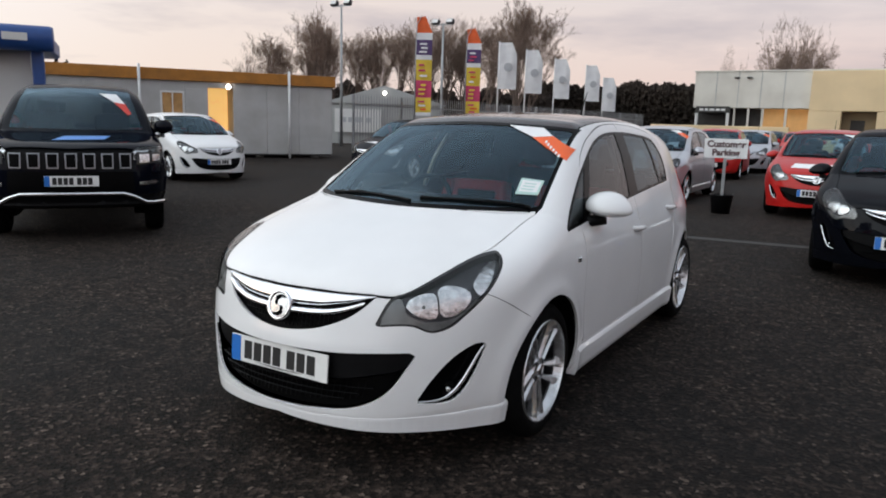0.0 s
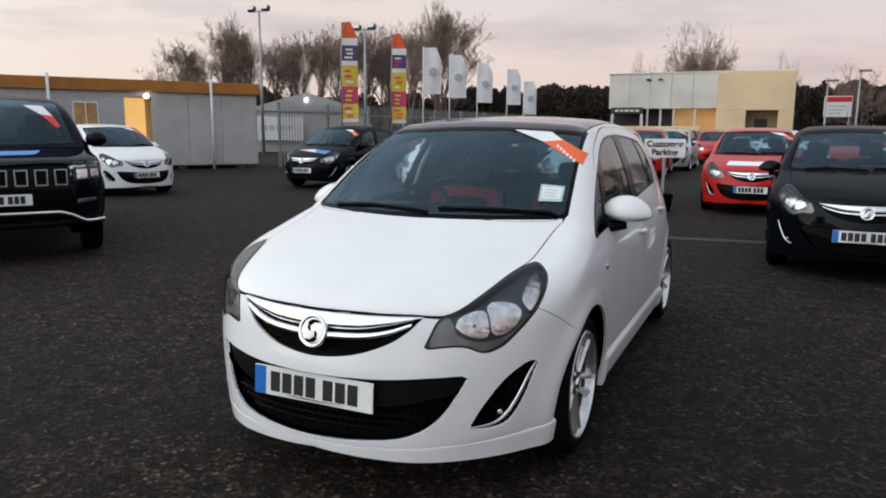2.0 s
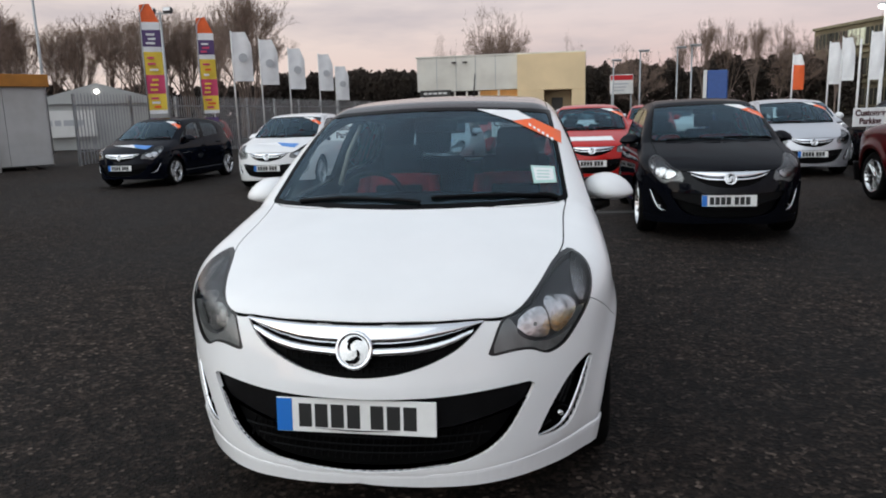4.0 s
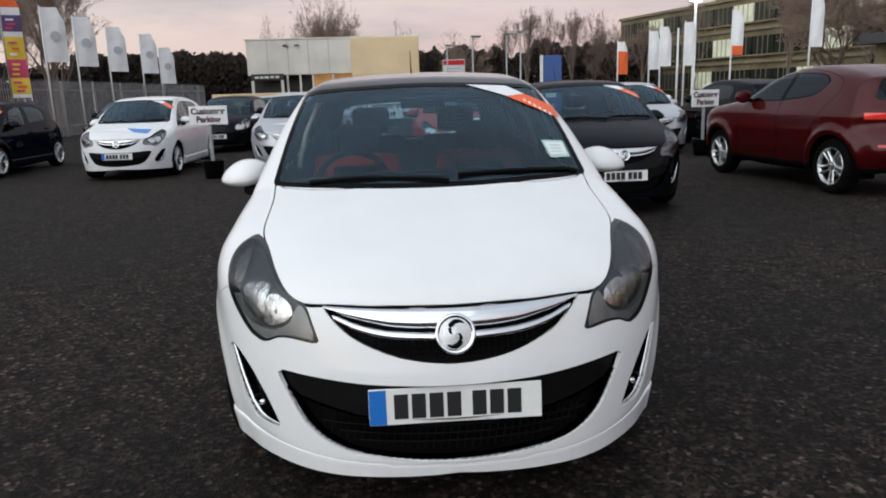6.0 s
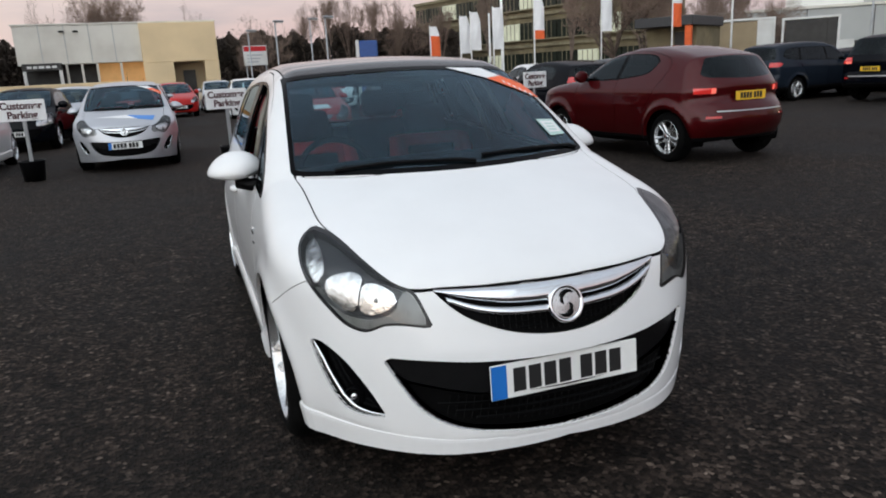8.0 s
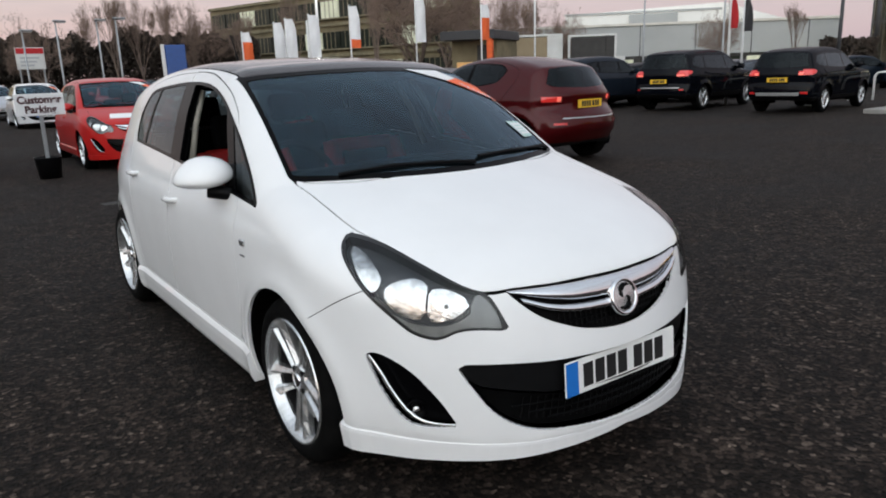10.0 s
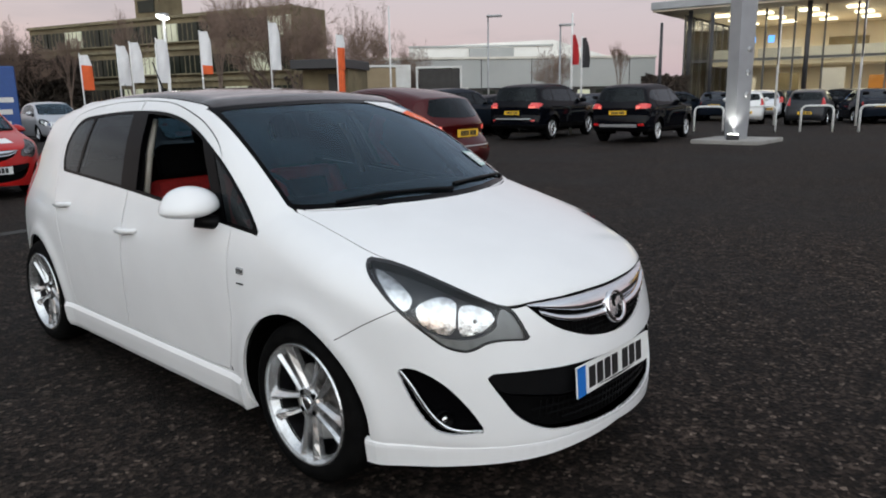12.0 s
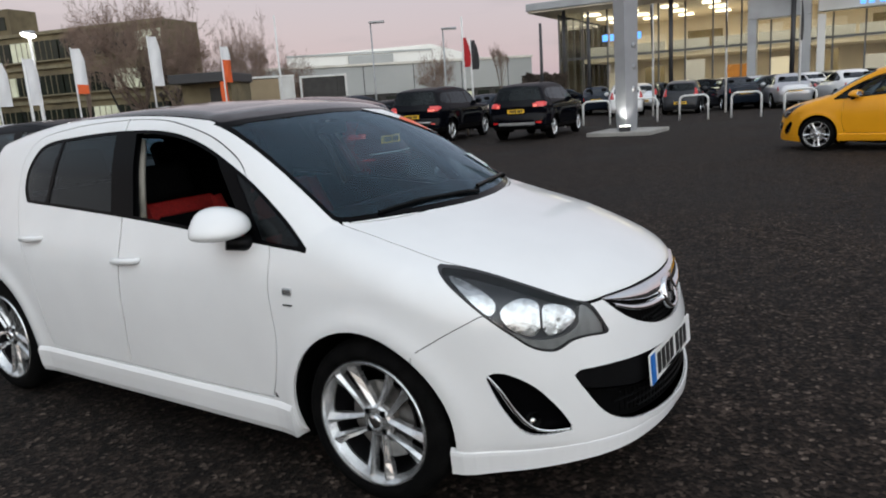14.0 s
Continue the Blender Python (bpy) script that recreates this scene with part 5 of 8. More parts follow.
LINE = material("worn_line_paint", (0.040, 0.038, 0.036), 0.85, vary=0.5, scale=25, stain=(0.03, 0.028, 0.026), stain_scale=9, stain_amount=0.9)
for a, b in (((-0.2, 6.7), (1.9, 6.95)),):
    d = (Vector((*b, 0)) - Vector((*a, 0)))
    n = Vector((-d.y, d.x, 0)).normalized() * 0.10
    q = [Vector((*a, 0.004)) - n, Vector((*b, 0.004)) - n, Vector((*b, 0.004)) + n, Vector((*a, 0.004)) + n]
    tagged(link("bay_line", q, [(0, 1, 2, 3)], LINE), "worn pale bay line painted on the asphalt", "road marking", kind="structure")

# ---- the cars on the lot ----
def stand(x, y, turn=0.0):
    return pose(x, y, ground_z(x, y), 0, 0, turn)


def recolour(car, old, fresh):
    """Gives a copied car another paint, slot by slot on its objects."""
    for o in car.children_recursive:
        if o.type == "MESH" and o.data.materials and o.data.materials[0] is old:
            o.material_slots[0].link = "OBJECT"
            o.material_slots[0].material = fresh


hero_shell = hatch_shell(0.024)
hero = hatchback("hatchback_car", pose(0, 0, 0), WHITE, "white five-door hatchback with a black roof and silver wheels", True, 5, hero_shell, ROOF)


def decal(parent, name, mat, corners, label="", nu=8, nv=4, off=0.003):
    p, f, n = drape(hatch_skin, corners, nu, nv, off)
    return link(name, p, f, mat, parent, label, True, n)


def price_tape(car):
    """A diagonal strip in the corner of the windscreen."""
    tape = decal(car, "price_sticker", STICKER, [(0.215, 1.374), (0.41, 1.363), (0.49, 1.322), (0.40, 1.314)], "white and orange sticker strip")
    decal(tape, "orange_band", ORANGE, [(0.398, 1.313), (0.492, 1.322), (0.626, 1.258), (0.630, 1.205)], "orange sticker")
    for k in range(6):
        decal(tape, "bar", STICKER, [(0.475 + 0.021 * k, 1.300 - 0.013 * k), (0.487 + 0.021 * k, 1.294 - 0.013 * k), (0.488 + 0.021 * k, 1.282 - 0.013 * k), (0.476 + 0.021 * k, 1.288 - 0.013 * k)], nu=2, nv=2, off=0.0045)


def bonnet_sticker(car, mat):
    if mat is STICKER:
        decal(car, "bonnet_sticker", mat, [(-0.42, 0.815), (0.40, 0.815), (0.36, 0.880), (-0.38, 0.880)], "pale advertising sticker on the bonnet")
        return
    decal(car, "bonnet_sticker", mat, [(0.05, 0.90), (0.50, 0.865), (0.46, 0.80), (0.22, 0.835)], "pale blue advertising sticker on the bonnet")
    decal(car, "bonnet_sticker", STICKER, [(-0.45, 0.88), (0.05, 0.90), (0.22, 0.835), (-0.2, 0.87)])


price_tape(hero)
disc = decal(hero, "windscreen_notice", MINT, [(0.495, 1.122), (0.600, 1.113), (0.612, 1.05), (0.515, 1.052)], "pale green notice inside the windscreen")
decal(disc, "notice_panel", STICKER, [(0.507, 1.112), (0.592, 1.105), (0.600, 1.06), (0.522, 1.063)], off=0.0045)
for k in range(3):
    z = 1.100 - 0.012 * k
    decal(disc, "bar", MINT, [(0.525, z), (0.578, z - 0.004), (0.579, z - 0.009), (0.526, z - 0.005)], nu=3, nv=1, off=0.006)

far_shell = hatch_shell(0.05)
base_car = hatchback("hatchback_car", stand(2.27, 5.38), BLACK, "black five-door hatchback facing the white car's row", False, 5, far_shell, group="hatchbacks for sale")
price_tape(base_car)
others = [
    ((1.13, 10.75), 0, RED, "red five-door hatchback with chrome grille bar"),
    ((-1.93, 11.1), 0, SILVER, "silver five-door hatchback with a blue bonnet sticker"),
    ((-4.95, 10.95), 0, WHITE, "white five-door hatchback with a blue bonnet sticker"),
    ((-8.5, 11.65), 0, NAVY, "dark navy five-door hatchback near the fence"),
    ((-10.9, 8.1), 72, WHITE, "white hatchback parked before the sales cabin"),
    ((5.2, 12.2), 0, SILVER, "silver hatchback in the second row"),
    ((-2.1, 24.0), 0, SILVER, "silver hatchback in the far row"),
    ((1.6, 25.5), 0, WHITE, "white hatchback in the far row"),
]
for (x, y), turn, mat, label in others:
    c = copy_thing(base_car, stand(x, y, turn))
    recolour(c, BLACK, mat)
    tagged(c, label)
    if "bonnet sticker" in label or mat in (NAVY, RED):
        bonnet_sticker(c, BLUEST if mat is not RED else STICKER)

yellow = hatchback("hatchback_car", stand(12.9, -0.25, 168.5), YELLOW, "bright yellow three-door hatchback on the drive", False, 3, hatch_shell(0.05, 3))

offroad_spec = suv_spec(0.93, 2.915, 0.98, 1.76, 0.96, 0.34, 0.375, 1.07, 1.17, 0.5)
offroad_spec["front_plate"] = (-0.965, 0.66)
offroad_shell = vehicle_shell(offroad_spec, 0.045)
offroad = vehicle("off_roader", stand(-6.13, 2.17, 55), offroad_spec, offroad_shell, NAVY, "dark navy off-roader with a slotted chrome grille", "large off-roaders")


def off_roader_front(car):
    """Seven-slot grille, lamps, skid bar and bonnet sticker of the off-roader."""
    skin = offroad_spec["skin"]

    def patch(name, mat, corners, parent, off, label="", nu=4, nv=4):
        p, f, n = drape(skin, corners, nu, nv, off)
        return link(name, p, f, mat, parent, label, True, n)
    panel = patch("grille_panel", BLACKTRIM, [(-0.60, 0.775), (0.60, 0.775), (0.62, 0.965), (-0.62, 0.965)], car, 0.006, "dark grille panel", 16, 5)
    for k in range(7):
        x = -0.525 + 0.175 * k
        slot = patch("grille_slot", GREYCHROME, [(x - 0.056, 0.79), (x + 0.056, 0.79), (x + 0.060, 0.95), (x - 0.060, 0.95)], panel, 0.014, "chrome framed slot")
        patch("slot_opening", MESH, [(x - 0.043, 0.803), (x + 0.043, 0.803), (x + 0.047, 0.938), (x - 0.047, 0.938)], slot, 0.020)
    for sd in (1, -1):
        lamp = patch("headlamp_unit", HOUSING_DARK, [(sd * 0.64, 0.83), (sd * 0.90, 0.85), (sd * 0.90, 0.965), (sd * 0.64, 0.965)], car, 0.008, "headlamp with a dark bezel", 8, 5)
        patch("reflector", REFLECTOR, [(sd * 0.67, 0.85), (sd * 0.77, 0.855), (sd * 0.77, 0.945), (sd * 0.67, 0.945)], lamp, 0.014)
        patch("reflector", REFLECTOR, [(sd * 0.80, 0.865), (sd * 0.88, 0.87), (sd * 0.88, 0.94), (sd * 0.80, 0.94)], lamp, 0.014)
        fog = patch("fog_lamp", REFLECTOR, [(sd * 0.66, 0.60), (sd * 0.84, 0.62), (sd * 0.84, 0.655), (sd * 0.66, 0.64)], car, 0.012, "chrome fog lamp")
    patch("lower_intake", MESH, [(-0.62, 0.53), (0.62, 0.53), (0.60, 0.76), (-0.60, 0.76)], car, 0.005, "black lower bumper intake", 14, 5)
    xs = [-0.92, -0.80, -0.72, -0.60, -0.5, -0.25, 0, 0.25, 0.5, 0.60, 0.72, 0.80, 0.92]
    zs = [0.40, 0.40, 0.41, 0.48, 0.515, 0.52, 0.52, 0.52, 0.515, 0.48, 0.41, 0.40, 0.40]
    part("skid_strip", tube([(x, front_y(skin, min(max(x, -0.86), 0.86), max(z, 0.42)) - 0.015, z) for x, z in zip(xs, zs)], 0.022, 10), CHROME, car, "bright chrome skid strip", True)
    patch("bonnet_sticker", BLUEST, [(-0.2, 1.075), (0.32, 1.085), (0.38, 1.115), (-0.1, 1.11)], car, 0.006, "pale sticker on the bonnet", 8, 4)
    tape = patch("price_sticker", STICKER, [(0.25, 1.63), (0.45, 1.625), (0.55, 1.5), (0.42, 1.52)], car, 0.006, "white and red sticker strip", 6, 4)
    patch("red_band", FLAG_RED, [(0.42, 1.52), (0.55, 1.5), (0.62, 1.38), (0.58, 1.36)], tape, 0.008)


GREYCHROME = material("dull_chrome", (0.30, 0.31, 0.33), 0.3, 0.8, vary=0.1)
FLAG_RED = material("sticker_red", (0.62, 0.05, 0.035), 0.5)
off_roader_front(offroad)
suv_a = vehicle("off_roader", stand(19.88, 12.11, 98), offroad_spec, offroad_shell, BLACK, "black off-roader seen from behind", "large off-roaders", TAIL_ON)
midcross_spec = suv_spec(0.90, 2.69, 0.93, 1.68, 0.91, 0.30, 0.345, 1.02, 1.12, 0.42)
midcross_shell = vehicle_shell(midcross_spec, 0.045)
suv_b = vehicle("crossover_car", stand(19.95, 8.55, 97), midcross_spec, midcross_shell, BLACK, "black crossover with a silver rear skid plate", "crossovers", TAIL_ON)
suv_c = vehicle("crossover_car", stand(18.5, 14.9, 95), midcross_spec, midcross_shell, BLUEGREY, "dark blue-grey crossover seen from behind", "crossovers")
smallcross_spec = suv_spec(0.86, 2.53, 0.76, 1.56, 0.88, 0.26, 0.335, 0.97, 1.10, 0.34, 0.8)
smallcross_spec.update(
    skin=Skin(spline([(-0.6, 0.27), (-0.82, 0.38, 1), (-0.86, 0.6), (-0.82, 0.85), (-0.65, 0.97), (-0.1, 1.06), (0.33, 1.10, 1), (0.75, 1.34), (1.05, 1.47), (1.5, 1.545), (1.95, 1.54), (2.45, 1.47), (2.82, 1.39, 1), (2.88, 1.34), (3.07, 1.10),
                      (3.13, 1.0), (3.12, 0.86), (3.20, 0.76), (3.25, 0.66), (3.25, 0.5), (3.12, 0.30, 1), (1.3, 0.26)], 5, True),
              [(0.15, 0.76), (0.3, 0.82), (0.5, 0.865), (0.75, 0.885), (0.95, 0.87), (1.06, 0.815), (1.15, 0.77), (1.4, 0.63), (1.5, 0.55), (1.65, 0.4)], bend=(0.4, 2.6, 1.6), tail=(0.42, 2.4, 2.2), crown=0.08, taper=(0.5, -0.1), taper_back=(0.16, 2.3),
              round_k=0.12, arches=((0, 0.34, 0.42), (2.53, 0.34, 0.42)), flare=0.034),
    side=[(0.55, 1.10, 1), (0.98, 1.37), (1.3, 1.45), (1.75, 1.455), (2.06, 1.42), (2.20, 1.34, 1), (2.04, 1.18), (1.6, 1.12), (1.2, 1.095)],
    posts=[(1.40, 0.08)],
    back=[(-0.2, 1.08), (0, 1.08), (0.5, 1.10), (0.62, 1.14, 1), (0.47, 1.35, 1), (0.2, 1.37), (0, 1.375), (-0.2, 1.37)],
    tail_lamp=[(5.0, 1.06), (5.1, 1.08), (5.1, 1.0)],
    doors=[[(0.5, 1.07), (0.48, 0.7), (0.56, 0.38), (1.42, 0.38), (1.42, 1.1), (1.5, 1.475), (1.1, 1.46), (0.8, 1.32)], [(1.435, 0.38), (1.435, 1.1), (1.515, 1.475), (2.2, 1.42), (2.45, 1.28), (2.3, 1.0), (2.16, 0.76), (2.08, 0.38)]],
    headlamp=[(0.35, 0.80), (0.58, 0.82), (0.64, 0.76), (0.58, 0.68), (0.4, 0.68)], rear_plate=(3.165, 0.86))
smallcross_shell = vehicle_shell(smallcross_spec, 0.04)
smallcross = vehicle("compact_crossover", stand(5.75, 8.1, 184.6), smallcross_spec, smallcross_shell, MAROON, "dark red compact crossover seen from behind", "", TAIL_ON)


def rear_patch(skin, x0, x1, z0, z1, off, nu=8, nv=3):
    """A patch on the tail between two widths and two heights."""
    pts = []
    for j in range(nv + 1):
        for i in range(nu + 1):
            x, z = x0 + (x1 - x0) * i / nu, z0 + (z1 - z0) * j / nv
            t = np.linspace(4.6, 1.8, 1400)
            f = skin.field(np.stack([t * 0 + x, t, t * 0 + z], 1))
            pts.append((x, t[int(np.argmax(f < 0))], z))
    pts = np.array(pts)
    nor = skin.normals(pts)
    faces = [(j * (nu + 1) + i, j * (nu + 1) + i + 1, (j + 1) * (nu + 1) + i + 1, (j + 1) * (nu + 1) + i) for j in range(nv) for i in range(nu)]
    f = faces[0]
    if np.dot(np.cross(pts[f[1]] - pts[f[0]], pts[f[2]] - pts[f[1]]), nor[f[0]]) < 0:
        faces = [g[::-1] for g in faces]
    return pts + nor * off, faces, nor


def tail_dressing(car, skin, lamp, dot=None, strip=None, refl=None, strip_mat=None):
    """Lit lamps with a bright bulb, bumper strip (skid plate, painted highlight) and reflectors on a tail."""
    for sd in (1, -1):
        x0, x1, z0, z1 = lamp
        p, f, n = rear_patch(skin, sd * x0, sd * x1, z0, z1, 0.012, 12, 4)
        ob = link("tail_lamp", p, f, TAIL_ON, car, "lit red tail lamp", True, n)
        if dot:
            p, f, n = rear_patch(skin, sd * (dot[0] - dot[2]), sd * (dot[0] + dot[2]), dot[1] - dot[3], dot[1] + dot[3], 0.02, 5, 5)
            link("bulb", p, f, BULB, ob, "glowing bulb", True, n)
        if refl:
            p, f, n = rear_patch(skin, sd * refl[0], sd * refl[1], refl[2], refl[3], 0.008, 6, 2)
            link("reflector", p, f, TAIL, car, "red bumper reflector", True, n)
    if strip:
        p, f, n = rear_patch(skin, -strip[0], strip[0], strip[1], strip[2], 0.012, 18, 2)
        link("skid_glint_strip", p, f, strip_mat, car, "pale bumper strip, a painted ledge highlight on the compact crossover", True, n)


BULB = material("tail_bulb", (0.8, 0.12, 0.09), 0.3, emit=(1.0, 0.22, 0.16), strength=0.6)
CHROMEDIM = material("brushed_silver", (0.45, 0.46, 0.47), 0.35, 0.5, vary=0.06)
# here the thin silver strip paints the highlight along the bumper ledge
tail_dressing(smallcross, smallcross_spec["skin"], (0.50, 0.745, 0.90, 0.97), (0.525, 0.935, 0.028, 0.030), (0.55, 0.665, 0.68), (0.5, 0.68, 0.585, 0.615), CHROMEDIM)
tail_dressing(suv_b, midcross_spec["skin"], (0.50, 0.80, 0.97, 1.07), (0.56, 1.0, 0.05, 0.03), (0.55, 0.46, 0.54), (0.58, 0.74, 0.50, 0.56), CHROMEDIM)
tail_dressing(suv_a, offroad_spec["skin"], (0.54, 0.84, 1.0, 1.10), (0.64, 1.025, 0.10, 0.025), (0.62, 0.66, 0.69), (0.62, 0.74, 0.60, 0.65), CHROMEDIM)

plain_spec, sal_spec = car_spec(), saloon_spec()
plain_shell, sal_shell = vehicle_shell(plain_spec, 0.095), vehicle_shell(sal_spec, 0.095)
far_base = vehicle("parked_car", stand(9.6, 15.0, 180), plain_spec, plain_shell, GREY, "dark grey hatchback parked behind the crossover", "parked cars", far=True)
sal_base = vehicle("parked_car", stand(34, 5.5, 200), sal_spec, sal_shell, GREY, "grey saloon on the showroom forecourt", "parked cars", far=True)

# ---- cabin, fence, signs and flags ----
CABIN = material("cabin_panel", (0.46, 0.46, 0.45), 0.55, vary=0.06, scale=2.0, stain=(0.33, 0.31, 0.28), stain_scale=1.2, stain_amount=0.4)
FASCIA = material("orange_fascia", (0.40, 0.16, 0.02), 0.6, vary=0.15, scale=4, stain=(0.2, 0.09, 0.02), stain_amount=0.5)
LIT_WARM = material("warm_glow", (0.9, 0.6, 0.25), 0.4, emit=(1.0, 0.60, 0.20), strength=0.75, vary=0.2, scale=3)
DIM_WARM = material("dim_window", (0.20, 0.12, 0.05), 0.3, emit=(1.0, 0.55, 0.2), strength=0.12, vary=0.6, scale=2.5)
LAMP_ON = material("lamp_lit", (1, 1, 1), 0.3, emit=(1.0, 0.97, 0.90), strength=12)
GALV = material("galvanised", (0.36, 0.37, 0.38), 0.45, 0.6, vary=0.1, scale=6, stain=(0.2, 0.2, 0.2), stain_scale=3)
POLE = material("white_pole", (0.72, 0.72, 0.71), 0.4, vary=0.04, stain=(0.5, 0.5, 0.48), stain_scale=4)
DARKPOLE = material("dark_pole", (0.03, 0.03, 0.033), 0.5, vary=0.1)
FLAG = material("white_flag", (0.74, 0.74, 0.75), 0.8, vary=0.06, scale=3, stain=(0.6, 0.6, 0.62), stain_scale=2)
FLAGGREY = material("grey_print", (0.42, 0.43, 0.45), 0.8, vary=0.05)
FLAGORANGE = material("orange_flag", (0.72, 0.12, 0.03), 0.8, vary=0.1, scale=3)
FLAGRED = material("red_flag", (0.50, 0.02, 0.025), 0.8, vary=0.1, scale=3)
FLAGYEL = material("yellow_print", (0.72, 0.52, 0.06), 0.8, vary=0.1, scale=3)
FLAGMAG = material("magenta_print", (0.55, 0.06, 0.14), 0.8, vary=0.1, scale=3)
FLAGPUR = material("purple_print", (0.10, 0.06, 0.16), 0.8, vary=0.1, scale=3)
TAN = material("tan_cladding", (0.78, 0.60, 0.36), 0.7, vary=0.05, scale=0.5, stain=(0.45, 0.35, 0.22), stain_scale=0.3, stain_amount=0.3)
TRAILER_TAN = material("trailer_tan", (0.30, 0.23, 0.14), 0.7, vary=0.1, scale=1)
PALE = material("pale_cladding", (0.70, 0.67, 0.60), 0.7, vary=0.05, scale=0.6, stain=(0.42, 0.38, 0.33), stain_scale=0.4, stain_amount=0.45)
SHOPLIT = material("lit_shopfront", (0.6, 0.35, 0.14), 0.6, emit=(1.0, 0.5, 0.16), strength=0.2, vary=0.2, scale=1)
DARKIN = material("dark_interior", (0.03, 0.028, 0.026), 0.6, vary=0.3, scale=2)
WHITEWALL = material("white_wall", (0.66, 0.66, 0.64), 0.6, vary=0.04, scale=1, stain=(0.5, 0.48, 0.45), stain_scale=0.8)
BLUESIGN = material("blue_sign", (0.02, 0.07, 0.25), 0.4, vary=0.08)
SIGNRED = material("sign_red_ink", (0.06, 0.015, 0.018), 0.6)
TARMAC_GREY = material("concrete", (0.30, 0.29, 0.27), 0.85, vary=0.12, scale=5, bump=0.3, bump_scale=60, stain=(0.15, 0.14, 0.13), stain_scale=2)
BRICK = material("brown_brick", (0.185, 0.150, 0.085), 0.85, vary=0.3, scale=1.2, stain=(0.07, 0.055, 0.035), stain_scale=0.3, stain_amount=0.6)
OLIVE = material("olive_concrete", (0.21, 0.18, 0.11), 0.85, vary=0.2, scale=1.5, stain=(0.09, 0.075, 0.05), stain_scale=0.5)
OFFGLASS = material("office_glass", (0.022, 0.026, 0.02), 0.2, coat=0.08, spec=0.2, vary=0.3, scale=0.4)
OFFLIT = material("office_lit", (0.5, 0.5, 0.4), 0.4, emit=(0.75, 0.80, 0.55), strength=0.28, vary=0.3, scale=0.6)
SHEDGREY = material("grey_cladding", (0.42, 0.43, 0.42), 0.6, vary=0.04, scale=0.4, stain=(0.26, 0.27, 0.26), stain_scale=0.2)
SHEDWHITE = material("white_roof_cladding", (0.86, 0.85, 0.80), 0.5, vary=0.03, scale=0.4)
SHOWGLASS = glass("showroom_glass", (0.88, 0.90, 0.88), 1.18)
SHOWWALL = material("showroom_wall", (0.56, 0.50, 0.40), 0.6, vary=0.1, scale=0.7)
SHOWLIGHT = material("showroom_light", (1, 1, 1), 0.4, emit=(1.0, 0.88, 0.68), strength=4)
MULLION = material("mullion_grey", (0.10, 0.105, 0.11), 0.4, 0.5, vary=0.1)
SIGNBLUE_ON = material("blue_sign_lit", (0.1, 0.3, 0.7), 0.4, emit=(0.12, 0.42, 1.0), strength=1.6)
SILVERCLAD = material("silver_cladding", (0.36, 0.38, 0.40), 0.38, 0.5, vary=0.05, scale=1.5, stain=(0.26, 0.27, 0.28), stain_scale=1.0)


def along(a, b, z=0.0):
    """A frame at a with x towards b and z up."""
    d = Vector((b[0] - a[0], b[1] - a[1], 0))
    return Matrix.Translation((a[0], a[1], z)) @ Matrix.Rotation(math.atan2(d.y, d.x), 4, "Z")


def bars(parent, m, x0, z0, widths, h, gap, mat, y=-0.002):
    """Plain bars in place of lettering, facing -y."""
    x = x0
    for w in widths:
        part("bar", box((x, y - 0.004, z0), (x + w, y, z0 + h), 0, m), mat, parent)
        x += w + gap


